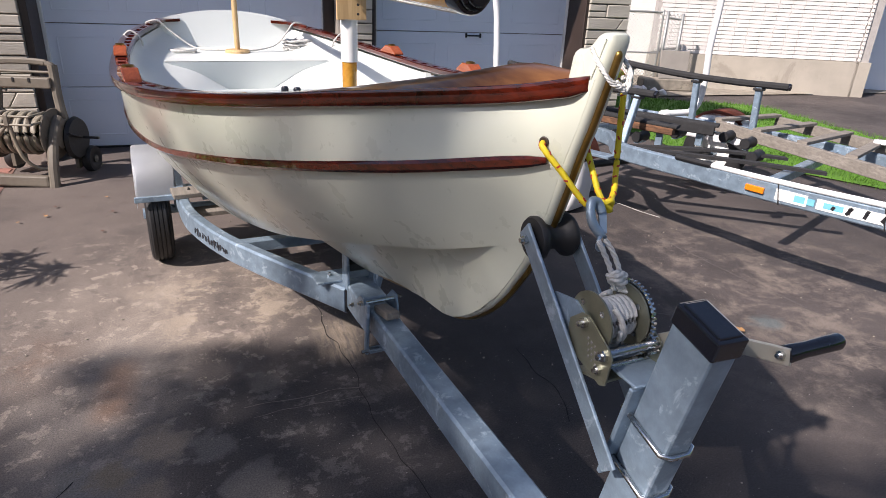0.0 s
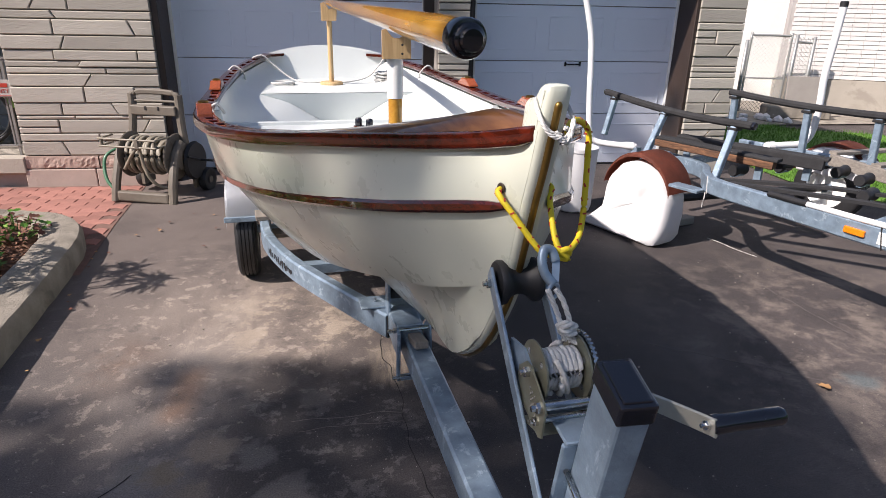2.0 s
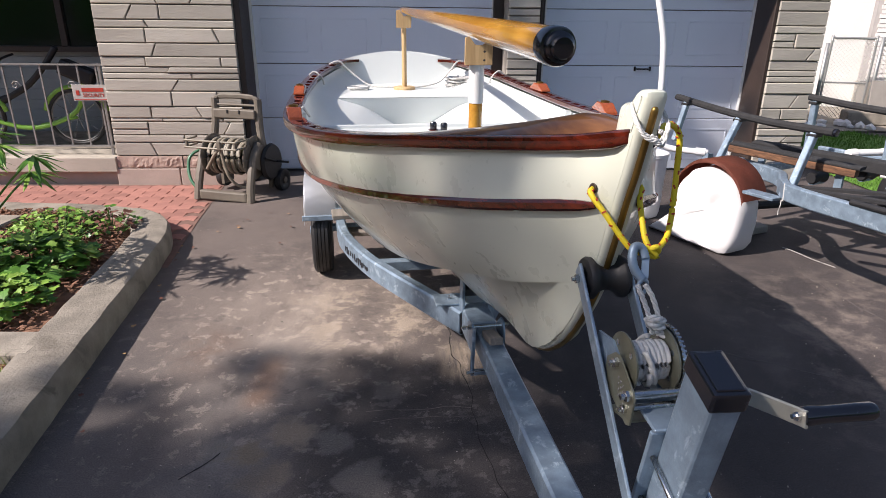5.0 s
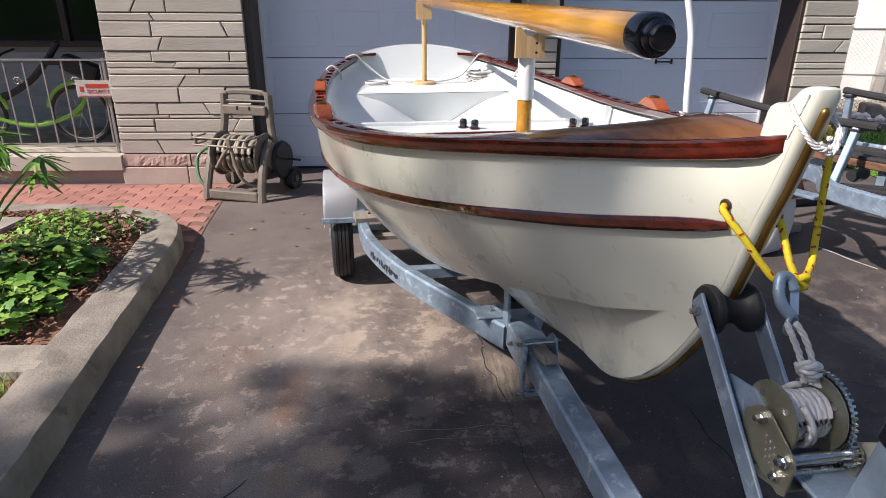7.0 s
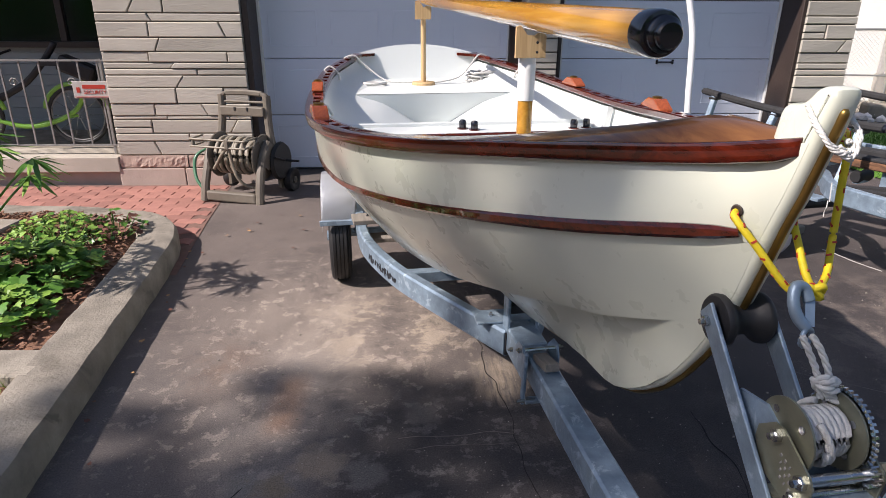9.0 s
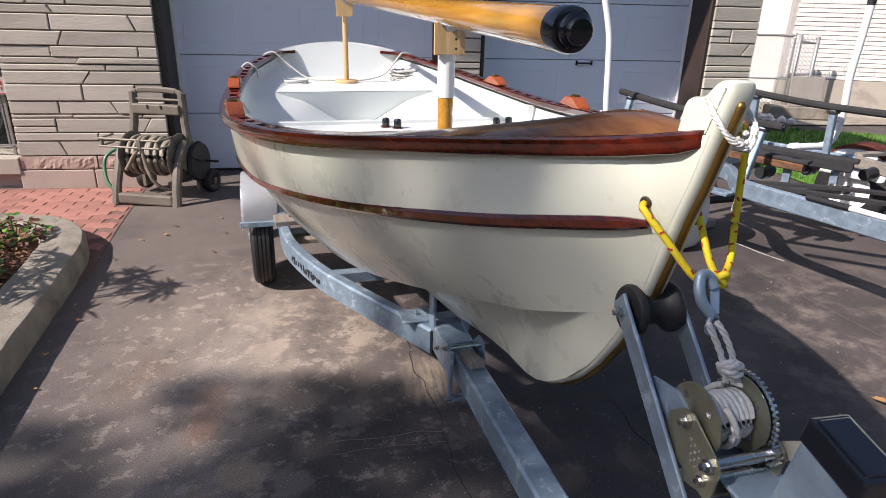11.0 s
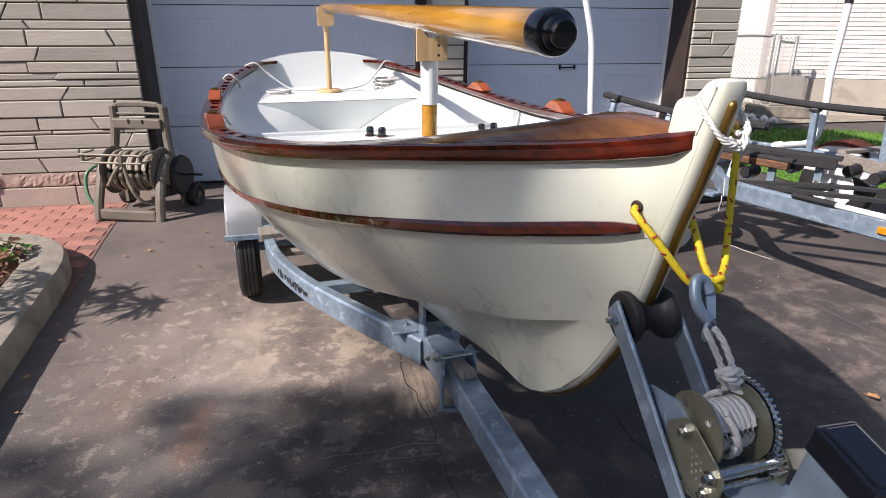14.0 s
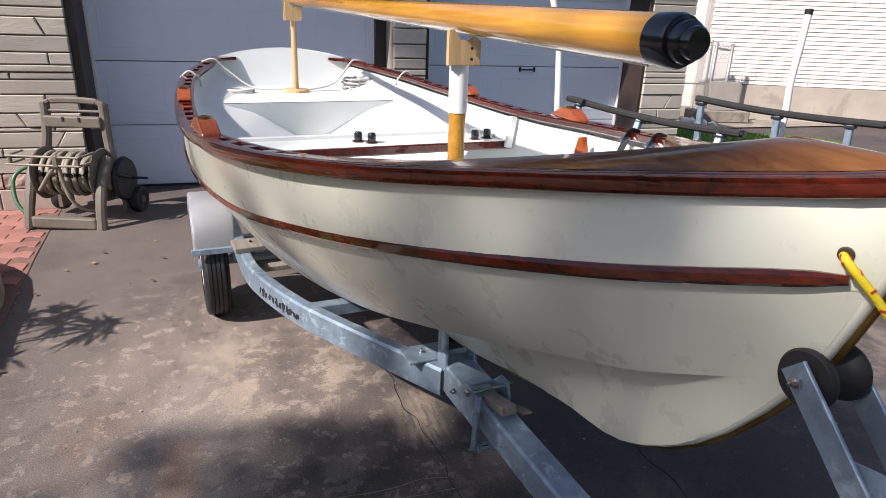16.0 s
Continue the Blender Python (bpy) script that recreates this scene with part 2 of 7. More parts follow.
def lathe(bm, prof, n=24, m=None, idx=0):
    """A turned form: (radius, height) points about z, then moved by m."""
    m = m or Matrix()
    rings = []
    for r, z in prof:
        if r < 1e-6:
            rings.append([bm.verts.new(m @ Vector((0, 0, z)))])
        else:
            rings.append([bm.verts.new(m @ Vector((r * math.cos(2 * math.pi * k / n), r * math.sin(2 * math.pi * k / n), z))) for k in range(n)])
    for a, b in zip(rings, rings[1:]):
        for k in range(n):
            q = [a[k % len(a)], a[(k + 1) % len(a)], b[(k + 1) % len(b)], b[k % len(b)]]
            q = list(dict.fromkeys(q))
            if len(q) > 2:
                bm.faces.new(q).material_index = idx
    return bm


def L(prof, n=24, m=None):
    return lathe(bmesh.new(), prof, n, m)


def extrude(bm, outline, thick, m=None, idx=0):
    """A flat outline in x, y given thickness along z, centred, then moved by m."""
    m = m or Matrix()
    lo = [bm.verts.new(m @ Vector((x, y, -thick / 2))) for x, y in outline]
    hi = [bm.verts.new(m @ Vector((x, y, thick / 2))) for x, y in outline]
    n = len(lo)
    fs = [bm.faces.new(lo[::-1]), bm.faces.new(hi)]
    fs += [bm.faces.new((lo[k], lo[(k + 1) % n], hi[(k + 1) % n], hi[k])) for k in range(n)]
    for f in fs:
        f.material_index = idx
    return bm


def grid(bm, rows, idx=0, flip=False):
    vs = [[bm.verts.new(p) for p in row] for row in rows]
    for a, b in zip(vs, vs[1:]):
        for k in range(len(a) - 1):
            q = (a[k], a[k + 1], b[k + 1], b[k])
            bm.faces.new(q[::-1] if flip else q).material_index = idx
    return vs


def smooth_line(pts, n=8, closed=False):
    """Catmull-Rom through pts."""
    P = [Vector(p) for p in pts]
    out = []
    m = len(P)
    for k in range(m if closed else m - 1):
        a, b, c, d = (P[(k + j) % m] if closed else P[min(max(k + j, 0), m - 1)] for j in (-1, 0, 1, 2))
        for i in range(n):
            t = i / n
            out.append(0.5 * (2 * b + (c - a) * t + (2 * a - 5 * b + 4 * c - d) * t * t + (3 * b - a - 3 * c + d) * t**3))
    if not closed:
        out.append(P[-1])
    return out


XZ = pose(0, 0, 0, 90, 0, 0)          # lays an x, y outline into x, z
YZ = Matrix(((0, 0, 1, 0), (1, 0, 0, 0), (0, 1, 0, 0), (0, 0, 0, 1)))   # lays an x, y outline into y, z
AX = pose(0, 0, 0, 0, 90, 0)          # turns a lathe's axis to x


# ---------- ground ----------
def times(nt, *facs):
    out = facs[0]
    for f in facs[1:]:
        n = nt.nodes.new("ShaderNodeMath")
        n.operation = "MULTIPLY"
        for k, v in enumerate((out, f)):
            if isinstance(v, bpy.types.NodeSocket):
                nt.links.new(v, n.inputs[k])
            else:
                n.inputs[k].default_value = v
        out = n.outputs[0]
    return out


def ground_material():
    """Worn asphalt: a dusty film on the parking strip, pale and oil-dark blotches, a rust streak, the boat's shade
    deepened in the colour.
    """
    m = bpy.data.materials.new("worn_asphalt")
    m.use_nodes = True
    nt = m.node_tree
    bs = nt.nodes["Principled BSDF"]
    tc, sp = nt.nodes.new("ShaderNodeTexCoord"), nt.nodes.new("ShaderNodeSeparateXYZ")
    nt.links.new(tc.outputs["Object"], sp.inputs[0])
    X, Y = sp.outputs[0], sp.outputs[1]

    def zone(x0, x1, y0, y1, soft):
        return times(nt, ramp(nt, X, x0 - soft, x0 + soft), ramp(nt, X, x1 + soft, x1 - soft), ramp(nt, Y, y0 - soft, y0 + soft), ramp(nt, Y, y1 + soft, y1 - soft))

    def blot(x, y, r, soft=0.025, wob=0.05):
        """A ragged round spot."""
        sub = nt.nodes.new("ShaderNodeVectorMath")
        sub.operation = "SUBTRACT"
        nt.links.new(tc.outputs["Object"], sub.inputs[0])
        sub.inputs[1].default_value = (x, y, 0)
        ln = nt.nodes.new("ShaderNodeVectorMath")
        ln.operation = "LENGTH"
        nt.links.new(sub.outputs[0], ln.inputs[0])
        add = nt.nodes.new("ShaderNodeMath")
        nt.links.new(ln.outputs["Value"], add.inputs[0])
        nt.links.new(ramp(nt, ragged, 0.3, 0.7, -wob, wob), add.inputs[1])
        return ramp(nt, add.outputs[0], r + soft, r - soft)

    grit = noise_tex(nt, 170, 5, 0.7)
    ragged = noise_tex(nt, 9, 6, 0.6)
    stain = noise_tex(nt, 0.9, 7, 0.62, warp=0.4)
    patch = noise_tex(nt, 4.2, 12, 0.74, warp=0.12)
    cloud = noise_tex(nt, 2.0, 9, 0.66, warp=0.2)
    flake = noise_tex(nt, 13, 9, 0.66, warp=0.1)
    drift = noise_tex(nt, 2.4, 9, 0.68, (2.0, 0.9, 1), warp=0.3)
    brush = noise_tex(nt, 9.0, 5, 0.6, (5.0, 0.7, 1))
    # base: brown-grey, with darker and paler clouds
    col = mix(nt, ramp(nt, stain, 0.34, 0.66), (0.046, 0.040, 0.040), (0.098, 0.083, 0.079))
    col = mix(nt, times(nt, zone(-1.6, 0.75, 3.0, 6.6, 0.35), ramp(nt, cloud, 0.3, 0.7, 0.55, 1.0)), col, (0.150, 0.126, 0.114))
    col = mix(nt, times(nt, zone(-1.2, -0.35, 1.0, 3.3, 0.30), 0.8), col, (0.110, 0.098, 0.094))
    # a pale dusty drift down the middle of the strip, breaking up into flakes
    col = mix(nt, times(nt, zone(-0.40, 0.40, 2.75, 4.1, 0.42), ramp(nt, drift, 0.32, 0.62, 0.15, 0.85)), col, (0.31, 0.265, 0.228))
    col = mix(nt, times(nt, zone(-0.22, 0.10, 1.4, 3.2, 0.18), ramp(nt, cloud, 0.35, 0.6, 0.35, 0.85)), col, (0.215, 0.195, 0.185))
    col = mix(nt, times(nt, zone(0.02, 0.72, 3.15, 3.85, 0.20), ramp(nt, patch, 0.50, 0.56, 0, 0.7)), col, (0.40, 0.335, 0.265))
    col = mix(nt, times(nt, zone(-0.7, 0.9, 2.4, 4.4, 0.4), ramp(nt, flake, 0.56, 0.59, 0, 0.5)), col, (0.38, 0.325, 0.275))
    col = mix(nt, times(nt, zone(-0.9, 0.9, 2.2, 5.0, 0.4), ramp(nt, patch, 0.44, 0.40, 0, 0.5)), col, (0.085, 0.074, 0.070))
    # oil-dark ground under the bow, also deepening the shade there, with grey islands left in it
    oily_shade = times(nt, zone(0.24, 1.9, -0.5, 2.98, 0.16), ramp(nt, cloud, 0.66, 0.50, 0.35, 0.92))
    col = mix(nt, oily_shade, col, (0.042, 0.039, 0.041))
    col = mix(nt, times(nt, zone(0.05, 1.0, 1.4, 3.0, 0.20), ramp(nt, patch, 0.545, 0.575, 0, 0.45)), col, (0.150, 0.138, 0.130))
    col = mix(nt, times(nt, zone(0.05, 1.3, 1.4, 3.0, 0.20), ramp(nt, flake, 0.58, 0.60, 0, 0.40)), col, (0.17, 0.158, 0.15))
    # darkening painted where the boat's shadow falls, to deepen it
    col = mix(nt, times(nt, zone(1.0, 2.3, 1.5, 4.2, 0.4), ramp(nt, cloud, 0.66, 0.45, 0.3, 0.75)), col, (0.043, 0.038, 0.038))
    # sandy scrape beside the hitch, rust streak, ringed spots
    col = mix(nt, times(nt, zone(0.77, 0.93, 2.82, 3.16, 0.06), ramp(nt, brush, 0.36, 0.58, 0.1, 0.6)), col, (0.30, 0.245, 0.185))
    col = mix(nt, times(nt, zone(-0.085, -0.015, 2.66, 3.05, 0.06), ramp(nt, patch, 0.34, 0.50, 0.35, 0.8)), col, (0.27, 0.155, 0.095))
    col = mix(nt, times(nt, zone(-0.55, -0.30, 2.95, 3.35, 0.15), ramp(nt, patch, 0.42, 0.58, 0, 0.55)), col, (0.13, 0.078, 0.055))
    for x, y, r, c in ((0.125, 2.47, 0.085, (0.24, 0.20, 0.165)), (-0.112, 2.36, 0.060, (0.215, 0.20, 0.185)), (-0.018, 2.35, 0.065, (0.23, 0.185, 0.135)), (0.30, 2.42, 0.06, (0.16, 0.148, 0.14)), (0.08, 2.22, 0.07, (0.21, 0.175, 0.145)), (0.42, 2.20, 0.09, (0.15, 0.138, 0.132)), (0.50, 2.75, 0.05, (0.14, 0.128, 0.12))):
        c = tuple(v * 0.72 for v in c)
        col = mix(nt, times(nt, blot(x, y, r + 0.008), 0.45), col, tuple(v * 1.35 for v in c))
        col = mix(nt, times(nt, blot(x, y, r), ramp(nt, patch, 0.35, 0.55, 0.55, 0.95)), col, c)
    # the sunny side: sandy scatter, a faint blue paint mark
    col = mix(nt, times(nt, zone(2.5, 4.2, 1.6, 3.9, 0.5), ramp(nt, patch, 0.47, 0.60, 0, 0.55)), col, (0.27, 0.225, 0.19))
    col = mix(nt, times(nt, blot(2.95, 2.62, 0.06, 0.04), 0.5), col, (0.13, 0.17, 0.18))
    col = mix(nt, ramp(nt, noise_tex(nt, 1.6, 10, 0.7, warp=0.3), 0.54, 0.68, 0, 0.5), col, (0.060, 0.053, 0.053))
    col = mix(nt, ramp(nt, grit, 0.36, 0.62, 0.0, 1.0), mix(nt, 1.0, col, (0.50, 0.50, 0.51), "MULTIPLY"), col)
    col = mix(nt, ramp(nt, noise_tex(nt, 38, 6, 0.75), 0.60, 0.72, 0, 0.35), col, (0.25, 0.22, 0.20))
    col = mix(nt, ramp(nt, noise_tex(nt, 95, 2, 0.4), 0.73, 0.77, 0, 0.5), col, (0.46, 0.42, 0.38))
    col = mix(nt, 1.0, col, (1.40, 1.375, 1.35), "MULTIPLY")
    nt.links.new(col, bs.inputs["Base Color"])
    nt.links.new(ramp(nt, patch, 0.3, 0.7, 0.66, 0.92), bs.inputs["Roughness"])
    bs.inputs["Specular IOR Level"].default_value = 0.3
    b = nt.nodes.new("ShaderNodeBump")
    b.inputs["Strength"].default_value, b.inputs["Distance"].default_value = 0.55, 0.004
    nt.links.new(grit, b.inputs["Height"])
    nt.links.new(b.outputs[0], bs.inputs["Normal"])
    return m


M["asphalt"] = ground_material()

WEDGE = lambda y: -1.03 - (y - 4.7) * 0.12            # edge between pavers and asphalt
SINK = lambda y: -0.05 * max(0, y - 5.2) / 1.3          # the paved strip falls towards the house
bm = bmesh.new()
rows = []
for y in (-400, -30, -6, 2, 4.2, 4.9, 5.2, 5.7, 6.5, 6.75, 9, 30, 400):
    low = -0.09 if 5.1 < y < 6.6 else (-0.03 if y in (4.9, 6.75) else 0.0)
    e = WEDGE(min(max(y, 4.2), 6.6))
    side = SINK(y) if y < 6.6 else (0.0 if y > 6.8 else -0.04)
    rows.append([(-400, y, 0), (-30, y, 0), (-8, y, low), (e - 0.03, y, low), (e, y, side), (-0.72, y, 0), (3, y, 0), (8, y, 0), (30, y, 0), (400, y, 0)])
grid(bm, rows, flip=True)
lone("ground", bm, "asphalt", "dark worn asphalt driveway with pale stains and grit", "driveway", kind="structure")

# lawn beside the driveway, towards the neighbour
bm = bmesh.new()
LAWN_Y, LAWN_L, LAWN_R = (3.2, 4.3, 5.2, 6.0, 7.0, 8.0, 8.4, 8.75, 9.3), (6.7, 5.95, 5.4, 5.0, 5.0, 5.0, 5.0, 5.0, 5.0), (7.8, 7.95, 8.05, 8.08, 8.2, 8.4, 8.1, 7.2, 6.9)
grid(bm, [[(x, y, 0.012) for x in np.linspace(np.interp(y, LAWN_Y, LAWN_L), np.interp(y, LAWN_Y, LAWN_R) + 0.06 * math.sin(9 * y), 8)] for y in np.linspace(3.2, 9.3, 40)], flip=True)
lone("lawn", bm, "grass", "sunlit green lawn strip beside the driveway", "lawn", kind="structure")
bm = bmesh.new()
grid(bm, [[(x, y, 0.02) for x in (4.7, 30)] for y in (9.2, 30)], flip=True)
lone("pavement", bm, "concrete", "grey concrete path in front of the neighbouring house", "path", kind="structure")

# ---------- garage front ----------
WY, DY = 6.5, 6.9                # stone face and door plane
LX0, LX1 = -2.25, -1.0           # stone wall left of the doors
PX0, PX1 = 1.50, 1.80            # stone pillar between the doors
RX0, RX1 = 4.05, 4.54            # stone pillar right of the doors
TOP = 2.75
BASE = -0.05


def wall_block(name, x0, x1, y0, y1, z0, z1, material, label):
    return lone(name, B(((x0 + x1) / 2, (y0 + y1) / 2, (z0 + z1) / 2), (x1 - x0, y1 - y0, z1 - z0)), material, label, "wall", kind="structure")


wall_left = wall_block("wall_left", LX0, LX1, WY + 0.03, DY + 0.4, -0.3, TOP, "mortar", "stone-clad house wall beside the garage")
wall_pillar = wall_block("wall_middle", PX0, PX1, WY + 0.03, DY + 0.4, -0.1, TOP, "mortar", "stone pillar between two garage doors")
wall_right = wall_block("wall_right", RX0, RX1, WY + 0.03, DY + 0.4, -0.1, TOP, "mortar", "stone pillar at the garage corner")
wall_block("wall_lintel", LX0 - 3, RX1, DY + 0.03, DY + 0.4, 2.15, TOP, "brown", "dark lintel over the garage doors")
wall_block("wall_side", RX1 - 0.3, RX1 - 0.02, DY + 0.4, 14, 0, TOP, "mortar", "side wall of the garage")
wall_block("wall_back", -6, RX1 - 0.3, 9.0, 9.2, 0, TOP, "mortar", "plain back wall of the house")
# out of view; its front edge is placed to keep sun off the doors
lone("roof", B((-1.7, 7.7, TOP + 0.06), (12.5, 3.2, 0.12)), "brown", "dark unseen roof slab with eaves set to shade the garage doors", "roof", kind="structure")


def garage_door(name, x0, x1, handle_x=None):
    """A sectional door of four panels with pressed rectangles, in a white frame."""
    d = thing(name, pose((x0 + x1) / 2, DY, 0.0), "pale blue-grey sectional garage door with pressed panels", "garage door", kind="structure")
    w = x1 - x0
    h = 0.533
    for k in range(4):
        bm = bmesh.new()
        box(bm, (0, 0.02, 0.012 + h * (k + 0.5)), (w - 0.05, 0.04, h - 0.007), bevel=0.004)
        n = 4 if w > 2.2 else 3
        cw = (w - 0.05) / n
        for i in range(n):
            cx = -(w - 0.05) / 2 + cw * (i + 0.5)
            cz = 0.012 + h * (k + 0.5)
            a, b = cw * 0.5 - 0.07, h * 0.5 - 0.11
            for q in ((0, b, 2 * a, 0.012), (0, -b, 2 * a, 0.012), (-a, 0, 0.012, 2 * b), (a, 0, 0.012, 2 * b)):
                box(bm, (cx + q[0], -0.001, cz + q[1]), (q[2], 0.006, q[3]), bevel=0.002)
        part("panel", bm, "door", d)
    if handle_x is not None:
        # small lights in the top panel
        for i in range(4):
            cx = -(w - 0.05) / 2 + (w - 0.05) / 4 * (i + 0.5)
            fr = part("window_frame", B((cx, -0.006, 1.83), (0.40, 0.020, 0.24), bevel=0.004), "white_paint", d, "white frame of a door light")
            part("pane", B((cx, -0.0175, 1.83), (0.34, 0.006, 0.18)), "glass", fr)
    for sx in (-1, 1):
        part("side_strip", B((sx * (w / 2 - 0.012), -0.015, 1.08), (0.03, 0.05, 2.16), bevel=0.004), "white_paint", d)
    part("bottom_seal", B((0, 0.01, 0.004), (w - 0.04, 0.05, 0.018)), "rubber", d)
    if handle_x is not None:
        hd = part("handle", T([(handle_x - 0.075, -0.004, 1.05), (handle_x - 0.07, -0.035, 1.05), (handle_x + 0.07, -0.035, 1.05), (handle_x + 0.075, -0.004, 1.05)], 0.008, 8), "blackplastic", d, "black door handle")
        for sx in (-1, 1):
            part("plate", B((handle_x + sx * 0.078, -0.004, 1.05), (0.022, 0.008, 0.045), bevel=0.003), "blackplastic", hd)
    return d


garage_door("door_1", -0.95, 1.42)
garage_door("door_2", 1.90, 4.03, 2.97 - 2.98)
for x0, x1, y0, y1 in ((-1.0, -0.945, WY + 0.02, DY - 0.03), (1.40, 1.50, DY - 0.10, DY - 0.02), (1.80, 1.90, DY - 0.10, DY - 0.02), (4.015, 4.05, WY + 0.012, DY - 0.03), (1.80, 1.825, WY + 0.012, DY - 0.11)):
    lone("trim", B(((x0 + x1) / 2, (y0 + y1) / 2, 1.08), (x1 - x0, y1 - y0, 2.2), bevel=0.006), "brown", "dark brown painted door jamb", "trim", kind="structure")

# ---------- garden edge ----------
KX = lambda y: -1.065 + (4.7 - y) * 0.105      # outer foot of the kerb


def kerb():
    d = thing("kerb", None, "weathered concrete garden kerb curving round the bed", "kerb", kind="structure")
    line = [(KX(y) - 0.13, y, 0.0) for y in (-2.0, 0.0, 1.5, 2.6, 3.4, 4.2)] + [(-1.22, 4.62, 0), (-1.42, 4.95, 0), (-1.78, 5.17, 0), (-2.3, 5.26, 0), (-3.2, 5.28, 0), (-5.0, 5.28, 0)]
    line = smooth_line(line, 6)
    prof = [(-0.13, -0.05), (0.13, -0.05), (0.125, 0.10), (0.105, 0.135), (0.07, 0.145), (-0.11, 0.145), (-0.125, 0.13)]
    sizes = [1.0 if p[1] < 4.5 or p[0] > -1.3 else max(0.78, 1.0 - 0.5 * (-1.3 - p[0])) for p in line]
    line = [q for p, r in zip(line, line[1:]) for q in (Vector(p).lerp(Vector(r), t) for t in (0, 0.33, 0.66))] + [Vector(line[-1])]
    sizes = [sizes[min(k // 3, len(sizes) - 1)] for k in range(len(line))]
    bm = sweep(bmesh.new(), line, prof, scale=sizes)
    for v in bm.verts:
        c = v.co * 1.0
        v.co += Vector((noise.noise(c * 9) * 0.006, noise.noise(c * 9 + Vector((7, 0, 0))) * 0.004, noise.noise(c * 7 + Vector((0, 5, 0))) * 0.005 + noise.noise(c * 24) * 0.002))
    part("kerb_stone", bm, "concrete", d, smooth=True, auto=35)
    return d


kerb()
bm = bmesh.new()
grid(bm, [[(x, y, 0.085 + 0.03 * noise.noise((x * 3, y * 3, 0)) - (0.0 if x < KX(y) - 0.16 else 0.05)) for x in np.linspace(-6, min(KX(y) - 0.13, -1.0 - max(0, y - 4.4) * 1.1), 30)] for y in np.linspace(-2, 5.2, 60)], flip=True)
lone("flower_bed", bm, "soil", "garden bed of reddish bark mulch", "flower bed", kind="structure", smooth=True)
bm = bmesh.new()
grid(bm, [[(x, y, 0.004 - 0.05 * max(0, (y - 5.2)) / 1.3) for x in (-6, -3, -1.03 - (y - 4.7) * 0.12)] for y in (4.2, 4.7, 5.2, 5.7, 6.5)], flip=True)
lone("walkway", bm, "sand", "joint bed of the red brick walkway", "walkway", kind="structure")

# ---------- the boat ----------
BOAT = Matrix.LocRotScale((0.936 - 0.5 * -0.1184, 1.807 - 0.5 * 0.993, 0), Euler((0, 0, radians(6.8))), None)   # x across, y from bow to stern
SHEER_B = curve((0.085, 0.13, 0.2, 0.35, 0.55, 0.8, 1.1, 1.5, 2.0, 2.5, 3.0, 3.5, 4.12), (0.010, 0.020, 0.044, 0.148, 0.276, 0.409, 0.535, 0.635, 0.686, 0.689, 0.666, 0.614, 0.45))
RAIL_OUT = curve((0.088, 0.094, 0.105, 0.13, 0.2, 0.35, 0.55, 0.8, 1.1, 1.5, 2.0, 2.5, 3.0, 3.5, 4.12), (0.0245, 0.032, 0.039, 0.049, 0.078, 0.182, 0.307, 0.439, 0.565, 0.665, 0.716, 0.719, 0.696, 0.644, 0.478))
SHEER_Z = curve((0.085, 0.2, 0.35, 0.55, 0.8, 1.1, 1.5, 2.0, 2.5, 3.0, 3.5, 4.12), (1.380, 1.352, 1.325, 1.292, 1.251, 1.214, 1.179, 1.146, 1.143, 1.155, 1.177, 1.217))
STRAKE_B = curve((0.14, 0.2, 0.3, 0.5, 0.75, 1.0, 1.5, 2.0, 2.5, 3.0, 3.5, 4.12), (0.026, 0.062, 0.137, 0.242, 0.351, 0.441, 0.565, 0.640, 0.669, 0.660, 0.602, 0.432))
STRAKE_Z = curve((0.118, 0.25, 0.37, 0.535, 0.79, 0.96, 1.2, 1.46, 1.7, 2.2, 3.0, 3.6, 4.1), (1.228, 1.196, 1.166, 1.13, 1.08, 1.05, 1.01, 0.968, 0.943, 0.915, 0.905, 0.93, 0.98))
CREASE_B = curve((0.215, 0.27, 0.54, 0.69, 0.97, 1.28, 1.7, 2.3, 3.0, 4.05), (0.016, 0.047, 0.125, 0.165, 0.223, 0.275, 0.35, 0.43, 0.44, 0.32))
CREASE_Z = curve((0.215, 0.27, 0.54, 0.69, 0.97, 1.28, 1.7, 2.3, 3.0, 4.05), (1.052, 1.034, 0.952, 0.905, 0.82, 0.735, 0.665, 0.61, 0.60, 0.69))
KEEL_Z = curve((0.30, 0.34, 0.40, 0.47, 0.525, 0.66, 0.88, 1.1, 1.27, 1.66, 2.2, 3.0, 4.0), (0.905, 0.86, 0.812, 0.768, 0.748, 0.728, 0.678, 0.615, 0.580, 0.520, 0.485, 0.485, 0.57))
STEM_U = curve((0.76, 0.812, 0.86, 0.99, 1.11, 1.242, 1.30, 1.36, 1.415, 1.46), (0.48, 0.40, 0.342, 0.238, 0.173, 0.128, 0.105, 0.085, 0.068, 0.057))
HALF = 0.0205                    # half the thickness of the stem


